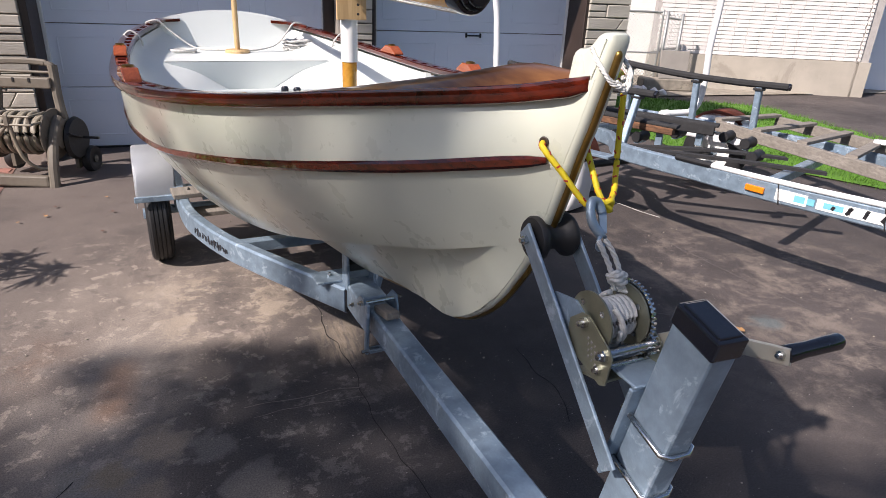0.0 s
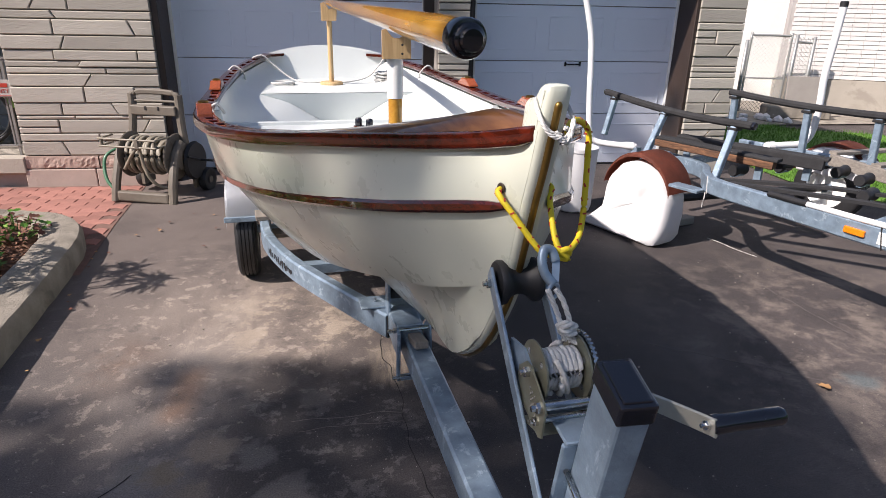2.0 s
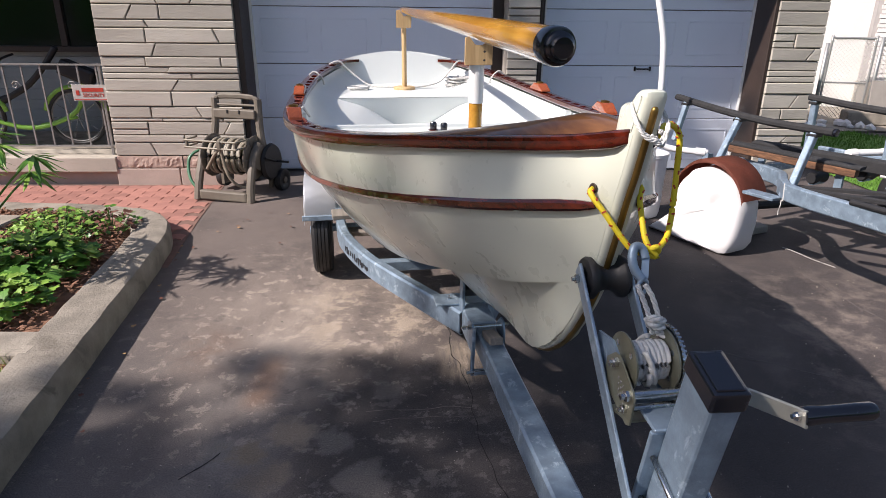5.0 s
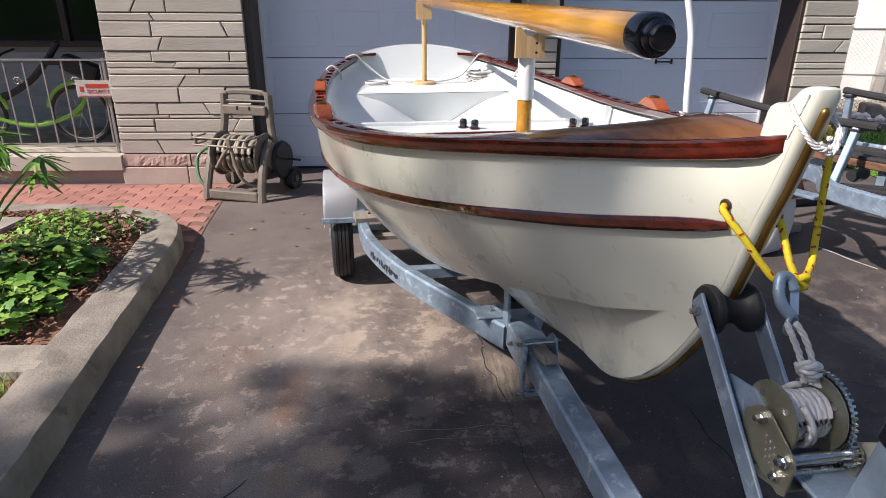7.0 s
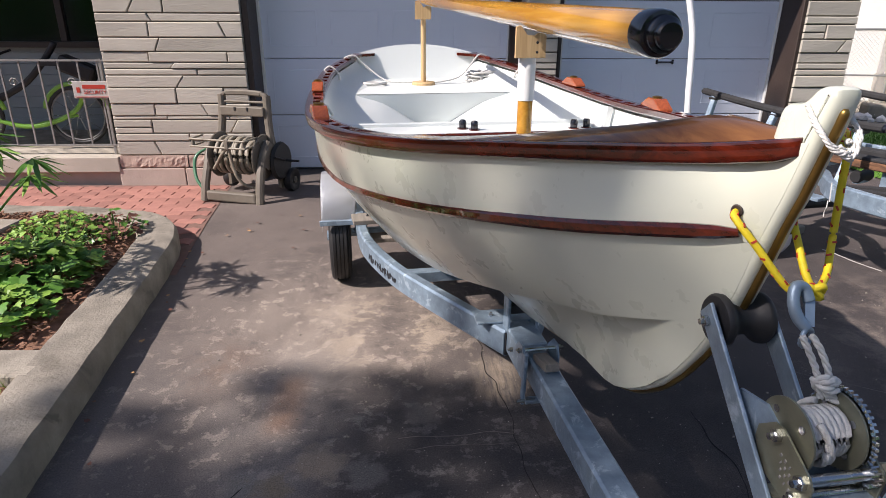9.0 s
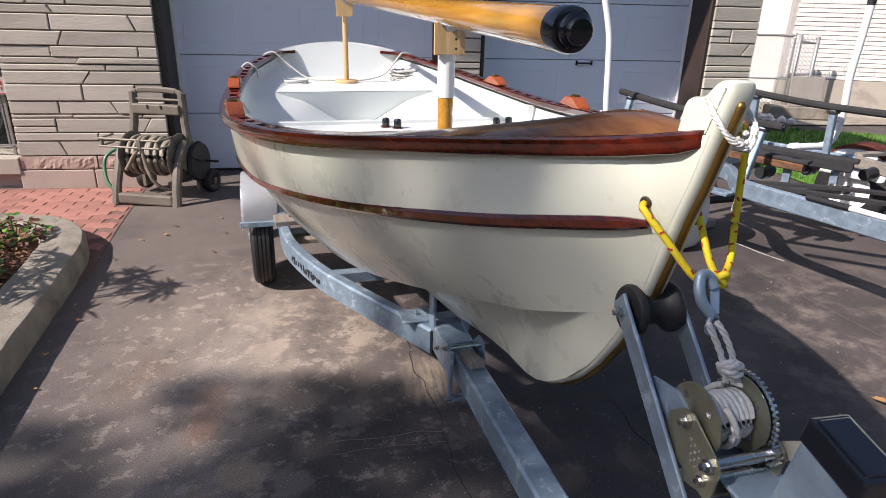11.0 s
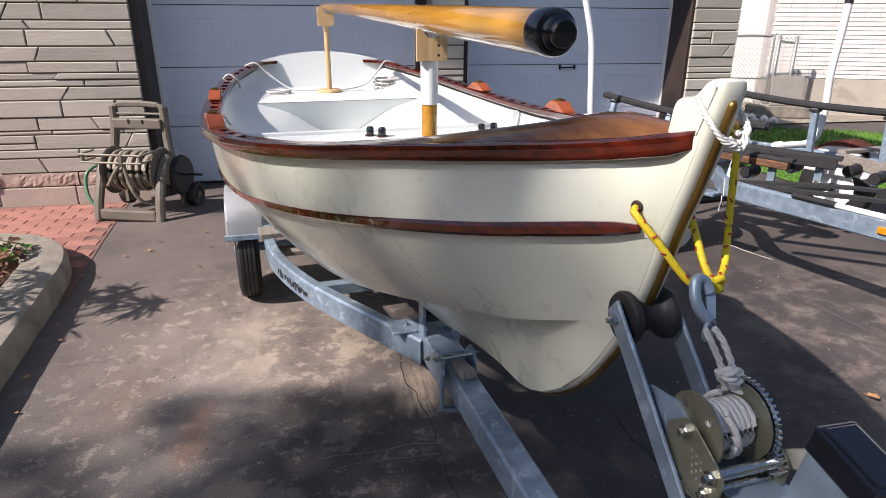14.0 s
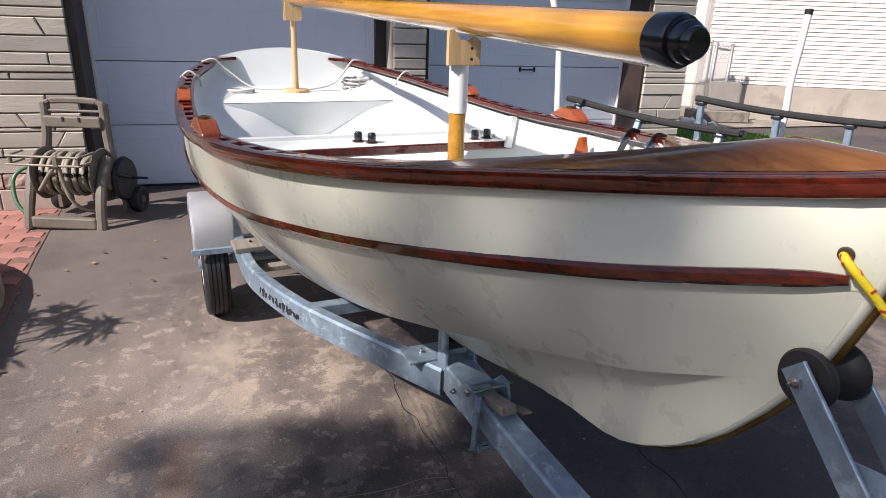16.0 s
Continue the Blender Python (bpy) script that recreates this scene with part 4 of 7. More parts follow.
for sx in (-1, 1):
    line_rope("rail_loop", [(sx * (RAIL_OUT(3.42) + 0.006), 3.42, 1.155), (sx * (SHEER_B(3.42) - 0.01), 3.42, 1.192), (sx * (SHEER_B(3.42) - 0.06), 3.42, 1.15), (sx * 0.55, 3.5, 1.075), (sx * 0.46, 3.62, 1.054), (sx * 0.40, 3.66, 1.054)], 0.006, "white line looped round the rail")
line_rope("rail_loop", [(-(SHEER_B(2.0) - 0.035), 1.98, 1.150), (-(SHEER_B(2.0) - 0.055), 1.96, 1.162), (-(SHEER_B(2.0) - 0.06), 2.02, 1.150), (-(SHEER_B(2.0) - 0.08), 2.06, 1.11)], 0.006, "white line looped round the rail")


# ---------- bow ropes ----------
def bow_rope():
    d = thing("yellow_bow_rope", BOAT, "yellow bow rope with red flecks tied in a loop", "rope")
    pts = smooth_line([(-0.020, 0.175, 1.262), (-0.046, 0.156, 1.262), (-0.052, 0.142, 1.255), (-0.030, 0.118, 1.222), (-0.004, 0.098, 1.184), (0.012, 0.090, 1.168), (0.030, 0.082, 1.166), (0.054, 0.090, 1.168), (0.082, 0.112, 1.180), (0.098, 0.132, 1.205), (0.104, 0.143, 1.25), (0.105, 0.148, 1.30), (0.104, 0.150, 1.345), (0.094, 0.146, 1.366), (0.070, 0.130, 1.378), (0.045, 0.104, 1.378), (0.028, 0.076, 1.368)], 10)
    part("strand", T(pts, 0.0052, 10), "yellow", d, "yellow braid", smooth=True)
    pts2 = smooth_line([(0.036, 0.080, 1.172), (0.032, 0.096, 1.192), (0.034, 0.120, 1.222), (0.040, 0.145, 1.246), (0.046, 0.158, 1.262), (0.022, 0.178, 1.264)], 8)
    part("strand", T(pts2, 0.0052, 10), "yellow", d, smooth=True)
    part("knot", T(smooth_line([(0.028, 0.082, 1.166), (0.046, 0.076, 1.178), (0.054, 0.086, 1.164), (0.038, 0.092, 1.158), (0.030, 0.080, 1.176), (0.050, 0.078, 1.160)], 6, True), 0.0055, 8, closed=True), "yellow", d, smooth=True)
    for row in (pts, pts2):
        fr = frames(row)
        for k in range(3, len(fr) - 2, 5):
            p, s, u = fr[k]
            t = (fr[k + 1][0] - p).normalized()
            a = 1.7 * k
            n = (s * math.cos(a) + u * math.sin(a))
            for n2 in (n, -n):
                q = Matrix.Translation(p + n2 * 0.0050) @ n2.to_track_quat("Z", "Y").to_matrix().to_4x4() @ pose(0, 0, 0, 0, 0, 30 * k)
                part("fleck", box(bmesh.new(), (0, 0, 0), (0.0030, 0.007, 0.0012)), "red", d).matrix_basis = q


bow_rope()


def braid(name, pts, r, label, strands=3, twist=90.0, material="rope"):
    """A laid rope of twisted strands along pts."""
    bm = bmesh.new()
    line = smooth_line(pts, 8)
    fr = frames(line)
    for s in range(strands):
        run, q = 0.0, []
        for k, (p, a, b) in enumerate(fr):
            if k:
                run += (p - fr[k - 1][0]).length
            w = 2 * math.pi * s / strands + run * twist
            q.append(p + (a * math.cos(w) + b * math.sin(w)) * r * 0.55)
        tube(bm, q, r * 0.62, 6)
    ob = lone(name, bm, material, label, "rope", "ropes", smooth=True)
    ob.matrix_world = BOAT
    return ob


for sx, drop in ((-1, 0.0), (1, 0.006)):
    for k in range(2):
        w = 0.005 * k
        braid("stem_lashing", [(0.0, 0.092, 1.418), (sx * 0.0195, 0.091, 1.418), (sx * 0.0245, 0.087 - w, 1.417 - w), (sx * (0.0250 + 0.002 * k), 0.072 - w, 1.404 - w), (sx * 0.0245, 0.056 - w, 1.391 - w), (sx * 0.017, 0.049 - w, 1.379 - w - drop), (sx * 0.006, 0.046 - w, 1.373 - w - drop), (-sx * 0.004, 0.047 - w, 1.372 - w)], 0.0028, "white braided lashing through the stem head", 3, 260)
braid("stem_lashing", [(-0.006, 0.046, 1.376), (0.004, 0.042, 1.366), (0.014, 0.046, 1.360), (0.022, 0.058, 1.368), (0.024, 0.068, 1.376), (0.012, 0.052, 1.380)], 0.0034, "white braided lashing end below the stem head", 3, 260)


# ---------- the boat's trailer ----------
def nut(parent, m, r=0.009, material="steel"):
    p = part("bolt", L([(0, 0), (r, 0), (r, r * 0.9), (r * 0.55, r * 0.95), (r * 0.55, r * 1.7), (0, r * 1.75)], 6, m), material, parent)
    return p


def trailer():
    d = thing("boat_trailer", BOAT, "galvanised steel boat trailer with curved side arms", "trailer")
    part("tongue", sweep(bmesh.new(), [(0.010, -2.2, 0.445), (0.010, 0.6, 0.445), (0.010, 1.34, 0.445)], rect(0.074, 0.090, 0.007)), "galv", d, "galvanised square tongue beam", auto=30)
    for sx in (-1, 1):
        pts = smooth_line([(sx * 0.036, 1.265, 0.432), (sx * 0.165, 1.51, 0.43), (sx * 0.285, 1.74, 0.43), (sx * 0.372, 1.93, 0.43), (sx * 0.455, 2.2, 0.43), (sx * 0.49, 2.45, 0.43), (sx * 0.495, 3.0, 0.43), (sx * 0.495, 4.0, 0.43)], 10)
        arm = part("side_arm", sweep(bmesh.new(), pts, rect(0.05, 0.10, 0.008)), "galv", d, "bent galvanised side arm", smooth=True, auto=30)
        # the arm is solid; a black plate paints the shade of its open end
        part("arm_end", B((sx * 0.0345, 1.262, 0.432), (0.040, 0.008, 0.086), (0, 0, sx * -27)), "rubber", arm, "black plate for the shade inside the arm's open end")
        if sx < 0:
            # maker's lettering as plain strokes
            fr = frames(pts)
            rng = random.Random(4)
            for k in range(28, 40):
                p, s, u = fr[k]
                t = (fr[k + 1][0] - p).normalized()
                side = s if s.x < 0 else -s
                base = Matrix((t, Vector((0, 0, 1)), side)).transposed().to_4x4()
                base.translation = p + side * 0.0262
                for j in range(2):
                    h = rng.choice((0.022, 0.03, 0.038))
                    q = part("lettering", B((0.008 * j, -0.004 + rng.uniform(-0.006, 0.006), 0), (rng.choice((0.005, 0.010, 0.014)), h * rng.choice((0.35, 0.8, 1.0)), 0.0016), (0, 0, rng.uniform(-25, 25))), "ink", arm, "unreadable black script on the arm")
                    q.matrix_basis = base
    part("axle", T([(-0.62, 2.95, 0.28), (0.62, 2.95, 0.28)], 0.025), "galv", d)
    for sx in (-1, 1):
        part("axle_hanger", B((sx * 0.495, 2.95, 0.34), (0.05, 0.10, 0.12), bevel=0.004), "galv", d)
    # tongue joint: a short collar between the arms, two cheek plates with a pin, and a long clamp bolt
    part("collar", B((0.004, 1.20, 0.452), (0.104, 0.15, 0.098), bevel=0.005), "galv", d, "short galvanised collar on the tongue")
    for x in (-0.052, 0.060):
        part("cheek_plate", extrude(bmesh.new(), [(1.03, 0.425), (1.13, 0.425), (1.13, 0.495), (1.085, 0.538), (1.045, 0.538), (1.03, 0.50)], 0.006, pose(x, 0, 0) @ YZ), "galv", d, "stamped galvanised cheek plate")
        nut(d, pose(x + (0.004 if x > 0 else -0.004), 1.055, 0.522, 0, 90 if x > 0 else -90, 0), 0.010)
        nut(d, pose(x + (0.004 if x > 0 else -0.004), 1.15, 0.47, 0, 90 if x > 0 else -90, 0), 0.009)
    part("pin", T([(-0.062, 1.055, 0.522), (0.070, 1.055, 0.522)], 0.006, 8), "steel", d)
    part("clamp_rod", B((-0.058, 1.005, 0.45), (0.012, 0.020, 0.19), (4, 0, 0), 0.003), "galv", d, "flat galvanised clamp strap")
    part("cross_bolt", T([(-0.080, 1.0, 0.372), (-0.020, 1.0, 0.372)], 0.006, 8), "steel", d)
    part("clamp_strap", B((0.006, 1.0, 0.372), (0.12, 0.03, 0.008)), "galv", d)
    part("keel_block", B((0.008, 1.0, 0.506), (0.046, 0.12, 0.026), (-14, 0, 0), 0.003), "greywood", d, "weathered wooden block")
    for x in (-0.045, 0.055):
        part("keel_support", B((x, 1.27, 0.545), (0.010, 0.06, 0.13), bevel=0.002), "galv", d, "upright keel support bracket")
    part("keel_rest", B((0.005, 1.27, 0.565), (0.10, 0.045, 0.035), bevel=0.006), "rubber", d)
    part("cross_plate", B((-0.03, 1.36, 0.487), (0.22, 0.10, 0.008), bevel=0.002), "galv", d)
    nut(d, pose(-0.08, 1.36, 0.491), 0.008)
    for u in (1.9, 2.8):
        part("cross_member", B((0, u, 0.43), (0.95 if u > 2.2 else 0.66, 0.05, 0.05), bevel=0.004), "galv", d)
        part("keel_pad", B((0, u, 0.475), (0.12, 0.05, 0.06)), "rubber", d)
    for sx in (-1, 1):
        part("bunk_board", B((sx * 0.35, 3.0, 0.535), (0.09, 1.3, 0.035), (0, sx * -24, 0), 0.004), "greywood", d, "weathered timber bunk")
        for u in (2.55, 3.45):
            part("bunk_post", B((sx * 0.38, u, 0.49), (0.04, 0.04, 0.08)), "galv", d)
    part("step_board", B((-0.455, 2.545, 0.492), (0.17, 0.13, 0.024), (0, 0, 4), 0.003), "greywood", d, "weathered board bolted on the arm")
    nut(d, pose(-0.46, 2.55, 0.503), 0.007, "rubber")
    part("step_board", B((-0.30, 2.50, 0.40), (0.34, 0.10, 0.024), (0, 0, 2), 0.003), "greywood", d, "weathered board bolted on the arm")
    for sx in (-1, 1):
        arch = [(2.70, 0.425), (2.705, 0.50), (2.73, 0.56), (2.78, 0.605), (2.86, 0.632), (2.95, 0.638), (3.04, 0.632), (3.12, 0.605), (3.17, 0.56), (3.195, 0.50), (3.20, 0.425)]
        f = part("fender", bmesh.new(), "galv", d, "silver trailer mudguard")
        bm = bmesh.new()
        vs = grid(bm, [[(sx * x, y, z - dz) for x, dz in ((0.51, 0.05), (0.515, 0.006), (0.525, 0), (0.69, 0), (0.70, 0.006), (0.705, 0.05))] for y, z in arch], flip=sx < 0)
        bmesh.ops.solidify(bm, geom=bm.faces, thickness=0.004)
        bm.to_mesh(f.data)
        bm.free()
        f.data.polygons.foreach_set("use_smooth", [True] * len(f.data.polygons))
        f.data.set_sharp_from_angle(angle=radians(50))
        part("front_lip", B((sx * 0.61, 2.697, 0.425), (0.21, 0.016, 0.03), bevel=0.003), "galv", f)
        part("bracket", B((sx * 0.50, 2.74, 0.43), (0.05, 0.05, 0.03)), "galv", f)
    return d


M["fender"] = mat("pale_silver", (0.66, 0.68, 0.72), 0.4, 0.35, dark=0.93, scale=6)
trailer()
for ob in list(scene.objects):
    if ob.name.startswith("fender"):
        ob.data.materials[0] = M["fender"]


def wheel(m, group, label, r=0.265, w=0.125):
    d = thing("wheel", m, label, "wheel", group)
    prof = [(r * 0.58, -w / 2), (r * 0.72, -w / 2), (r * 0.90, -w * 0.48), (r * 0.965, -w * 0.42), (r * 0.985, -w * 0.36)]
    for k in range(4):
        a = -w * 0.33 + k * w * 0.165
        prof += [(r, a), (r, a + w * 0.12), (r * 0.965, a + w * 0.125), (r * 0.965, a + w * 0.16)]
    prof += [(r * 0.985, w * 0.36), (r * 0.965, w * 0.42), (r * 0.90, w * 0.48), (r * 0.72, w / 2), (r * 0.58, w / 2)]
    part("tyre", L(prof, 44, AX), "rubber", d, "black ribbed tyre", smooth=True, auto=30)
    rim = part("rim", L([(0, -w * 0.1), (r * 0.3, -w * 0.12), (r * 0.52, -w * 0.05), (r * 0.56, -w * 0.45), (r * 0.6, -w * 0.47), (r * 0.6, w * 0.47), (r * 0.5, 0), (0, w * 0.1)], 32, AX), "white_paint", d, "painted steel rim", smooth=True, auto=40)
    part("hub", L([(0.03, -w * 0.6), (0.03, -w * 0.1), (0, -w * 0.62)], 12, AX), "galv", rim)
    return d


for sx in (-1, 1):
    wheel(BOAT @ pose(sx * 0.61, 2.95, 0.265), "trailer wheels", "black-tyred wheel of the boat trailer")


def winch_post():
    lean, turn = 12.0, -5.0
    top = Vector((0.009, -0.193, 1.101))
    ax = Euler((radians(lean), 0, radians(turn))).to_matrix() @ Vector((0, 0, 1))
    foot = top - ax * ((top.z - 0.492) / ax.z)
    base = BOAT @ Matrix.Translation(foot) @ pose(0, 0, 0, lean, 0, turn)
    d = thing("winch_post", base, "leaning galvanised winch post with a black plastic cap", "winch post")
    h = (top - foot).length
    w, l = 0.046, 0.082
    part("tube", box(bmesh.new(), (0, 0, h / 2 - 0.012), (w, l, h - 0.02), bevel=0.005, seg=2), "galv", d, "galvanised square tube")
    bm = B((0, 0, h - 0.018), (w + 0.006, l + 0.006, 0.034), bevel=0.004, seg=2)
    cap = part("cap", bm, "blackplastic", d, "glossy black cap")
    part("crown", B((0, 0, h - 0.001), (w - 0.006, l - 0.008, 0.006), bevel=0.0025, seg=2), "blackplastic", cap)
    part("foot_plate", B((0, 0, 0.006), (0.11, 0.12, 0.012), (-lean, 0, 0)), "galv", d)
    for z in (h - 0.225, h - 0.325):
        bend = 0.008
        pts = [(-w / 2 - 0.006, l / 2 + 0.02, z), (-w / 2 - 0.006, -l / 2 + 0.002, z), (-w / 2 + bend, -l / 2 - 0.006, z), (w / 2 - bend, -l / 2 - 0.006, z), (w / 2 + 0.006, -l / 2 + 0.002, z), (w / 2 + 0.006, l / 2 + 0.02, z)]
        part("u_bolt", T(pts, 0.0048, 10), "steel", d, "bright steel u-bolt", smooth=True)
    part("back_plate", B((0, l / 2 + 0.005, h - 0.27), (0.085, 0.009, 0.20), bevel=0.002), "galv", d)
    part("shelf_plate", B((0.004, l / 2 + 0.055, h - 0.178), (0.088, 0.115, 0.007), (-14, 0, 0), 0.002), "galv", d)
    # two bars up to the roller
    inv = base.inverted() @ BOAT
    for sx in (-1, 1):
        a = inv @ Vector((sx * 0.047, 0.168, 1.090))
        b = inv @ Vector((sx * 0.047, -0.115, 0.80))
        part("roller_bar", sweep(bmesh.new(), [a + (a - b).normalized() * 0.018, b], rect(0.006, 0.044, 0.0015), up=(0, 1, 0)), "galv", d, "flat galvanised bar")
        m = Matrix.Translation(inv @ Vector((sx * 0.05, 0.168, 1.086))) @ (inv.to_3x3() @ Vector((sx, 0, 0))).to_track_quat("Z", "Y").to_matrix().to_4x4()
        nut(d, m, 0.0085)
    m = Matrix.Translation(inv @ Vector((0, 0.168, 1.086))) @ (inv.to_3x3() @ Vector((1, 0, 0))).to_track_quat("Z", "Y").to_matrix().to_4x4()
    part("bow_roller", L([(0, -0.041), (0.010, -0.041), (0.012, -0.040), (0.038, -0.039), (0.041, -0.034), (0.040, -0.027), (0.030, -0.018), (0.025, -0.008), (0.024, 0), (0.025, 0.008), (0.030, 0.018), (0.040, 0.027), (0.041, 0.034), (0.038, 0.039), (0.012, 0.040), (0, 0.041)], 28, m), "rubber", d, "black rubber bow roller", smooth=True, auto=40)
    part("gusset", extrude(bmesh.new(), [(-0.04, -0.05), (0.05, -0.02), (0.055, 0.035), (0.0, 0.045), (-0.045, 0.02)], 0.005, inv @ pose(-0.036, 0.03, 0.985) @ YZ), "galv", d)
    return d


winch_post()


def winch():
    # drum axis across the boat
    d = thing("winch", BOAT @ pose(0, -0.008, 1.010), "zinc-plated hand winch wound with white rope", "winch")
    for x, r in ((-0.032, 0.050), (0.040, 0.052)):
        fl = part("flange", L([(0, -0.0015), (r, -0.0015), (r, 0.0015), (0, 0.0015)], 36, pose(x, 0, 0) @ AX), "zinc", d, "zinc-plated drum flange", smooth=True, auto=30)
        for k in range(4):
            a = math.radians(45 + 90 * k)
            part("hole", L([(0.0055, 0), (0.0055, 0.0005), (0, 0.0005)], 10, pose(x - 0.002, 0.034 * math.cos(a), 0.034 * math.sin(a), 0, -90, 0)), "steel", fl)
    # ring gear
    bm = bmesh.new()
    lathe(bm, [(0.040, -0.003), (0.053, -0.003), (0.053, 0.003), (0.040, 0.003)], 44, pose(0.047, 0, 0) @ AX)
    for k in range(44):
        a = 2 * math.pi * k / 44
        box(bm, (0.047, 0.0555 * math.cos(a), 0.0555 * math.sin(a)), (0.006, 0.005, 0.0035), (math.degrees(a), 0, 0))
    part("ring_gear", bm, "steel", d, "toothed steel ring gear")
    # rope on the drum
    bm = bmesh.new()
    for layer in range(2):
        pts = []
        for k in range(7 * 16 + 1):
            a = 2 * math.pi * k / 16
            x = -0.027 + 0.062 * k / (7 * 16)
            if layer:
                x = 0.035 - 0.058 * k / (7 * 16)
            q = 0.023 + 0.0065 * layer + 0.0008 * math.sin(k * 1.3)
            pts.append((x, q * math.cos(a), q * math.sin(a)))
        tube(bm, pts, 0.0052, 6)
    part("drum_rope", bm, "rope", d, "white rope wound on the drum", smooth=True)
    rng = random.Random(6)
    for k in range(5):
        x0, x1, a0 = rng.uniform(-0.02, 0.0), rng.uniform(0.01, 0.03), rng.uniform(0, 6)
        part("loose_turn", T([(x0 + (x1 - x0) * q, (0.0365 + 0.001 * k) * math.cos(a0 + 2.6 * q), (0.0365 + 0.001 * k) * math.sin(a0 + 2.6 * q)) for q in np.linspace(0, 1, 14)], 0.0048, 6), "rope", d, smooth=True)
    part("drum", L([(0.02, -0.033), (0.02, 0.041)], 20, AX), "zinc", d)
    # side plates
    out = [(0.012, 0.012), (-0.006, 0.014), (-0.062, -0.018), (-0.070, -0.030), (-0.064, -0.080), (-0.052, -0.086), (0.018, -0.066), (0.040, -0.030), (0.038, -0.010)]
    for x in (-0.042, 0.058):
        sp = part("side_plate", extrude(bmesh.new(), out, 0.003, pose(x, 0, 0) @ YZ), "zinc", d, "stamped zinc-plated side plate")
        nut(sp, pose(x - 0.001, 0.0, 0.0, 0, -90, 0), 0.009)
        nut(sp, pose(x - 0.001, -0.054, -0.030, 0, -90, 0), 0.0095)
        nut(sp, pose(x - 0.001, -0.046, -0.060, 0, -90, 0), 0.0075)
        if x < 0:
            rng = random.Random(2)
            for row in range(4):
                for k in range(3 + row % 2):
                    part("stamping", B((x - 0.002, -0.012 - 0.009 * k - 0.002 * row, -0.022 - 0.010 * row - 0.003 * k), (0.0012, rng.uniform(0.002, 0.004), 0.0045), (20, 0, 0)), "iron", sp, "unreadable stamped marks")
    for y, z, r in ((-0.054, -0.030, 0.0075), (-0.046, -0.060, 0.0065), (0.0, 0.0, 0.006)):
        part("cross_rod", T([(-0.05, y, z), (0.066, y, z)], r, 12), "steel", d, "bright steel shaft", smooth=True, auto=40)
    teeth = [((0.0115 if k % 4 < 2 else 0.0165) * math.cos(2 * math.pi * k / 48), (0.0115 if k % 4 < 2 else 0.0165) * math.sin(2 * math.pi * k / 48)) for k in range(48)]
    bm = extrude(bmesh.new(), teeth, 0.012, pose(0.049, -0.054, -0.030) @ YZ)
    part("pinion", bm, "steel", d, "toothed steel pinion")
    part("base_plate", B((0.008, -0.025, -0.084), (0.104, 0.075, 0.004), (-14, 0, 0)), "zinc", d)
    # crank
    hand = [(0.068, -0.054, -0.030), (0.074, -0.085, -0.008), (0.084, -0.130, 0.014), (0.098, -0.185, 0.028), (0.110, -0.228, 0.037), (0.112, -0.238, 0.039)]
    arm = part("crank_arm", sweep(bmesh.new(), smooth_line(hand, 5), rect(0.005, 0.026, 0.0015), up=(0, 0, 1)), "plate", d, "flat pale plated steel crank arm")
    nut(arm, pose(0.108, -0.228, 0.039, 0, -90, 0), 0.0065)
    m = Matrix.Translation((0.112, -0.229, 0.039)) @ Vector((1, -0.12, 0.07)).to_track_quat("Z", "Y").to_matrix().to_4x4()
    part("crank_grip", L([(0, 0), (0.0125, 0), (0.0135, 0.006), (0.0120, 0.03), (0.0125, 0.07), (0.0130, 0.092), (0.0105, 0.098), (0, 0.099)], 20, m), "blackplastic", d, "black plastic grip", smooth=True, auto=40)
    return d


winch()
braid("winch_rope", [(0.024, 0.012, 1.046), (0.019, 0.014, 1.066), (0.013, 0.020, 1.088), (0.006, 0.031, 1.110), (0.000, 0.040, 1.126)], 0.0042, "white winch rope running up to the hook", 3, 160)
braid("winch_rope", [(0.034, 0.008, 1.044), (0.033, 0.010, 1.066), (0.029, 0.018, 1.088), (0.023, 0.030, 1.110), (0.014, 0.040, 1.126)], 0.0042, "white winch rope running up to the hook", 3, 160)
braid("rope_knot", [(0.036, 0.004, 1.060), (0.020, 0.004, 1.068), (0.016, 0.018, 1.072), (0.032, 0.020, 1.064), (0.036, 0.008, 1.072), (0.018, 0.006, 1.078), (0.020, 0.020, 1.062), (0.044, 0.0, 1.045), (0.048, -0.012, 1.036)], 0.0066, "knot in the white winch rope", 3, 160)


def hook():
    d = thing("snap_hook", BOAT @ pose(0.014, 0.048, 1.118), "galvanised snap hook joining winch rope and bow rope", "hook")
    part("eye", T([(0.011 * math.cos(a), 0.004 * math.cos(a), 0.013 * math.sin(a)) for a in np.linspace(0, 2 * math.pi, 17)[:-1]], 0.0035, 8, closed=True), "galv", d, smooth=True)
    part("shank", T(smooth_line([(0.0, 0.002, 0.012), (-0.011, 0.010, 0.026), (-0.015, 0.018, 0.044), (-0.009, 0.027, 0.062), (0.004, 0.027, 0.060), (0.009, 0.019, 0.044)], 6), 0.0080, 10), "galv", d, smooth=True)
    part("gate", sweep(bmesh.new(), [(0.010, 0.020, 0.046), (0.004, 0.004, 0.014)], rect(0.012, 0.006)), "galv", d)
    return d


hook()


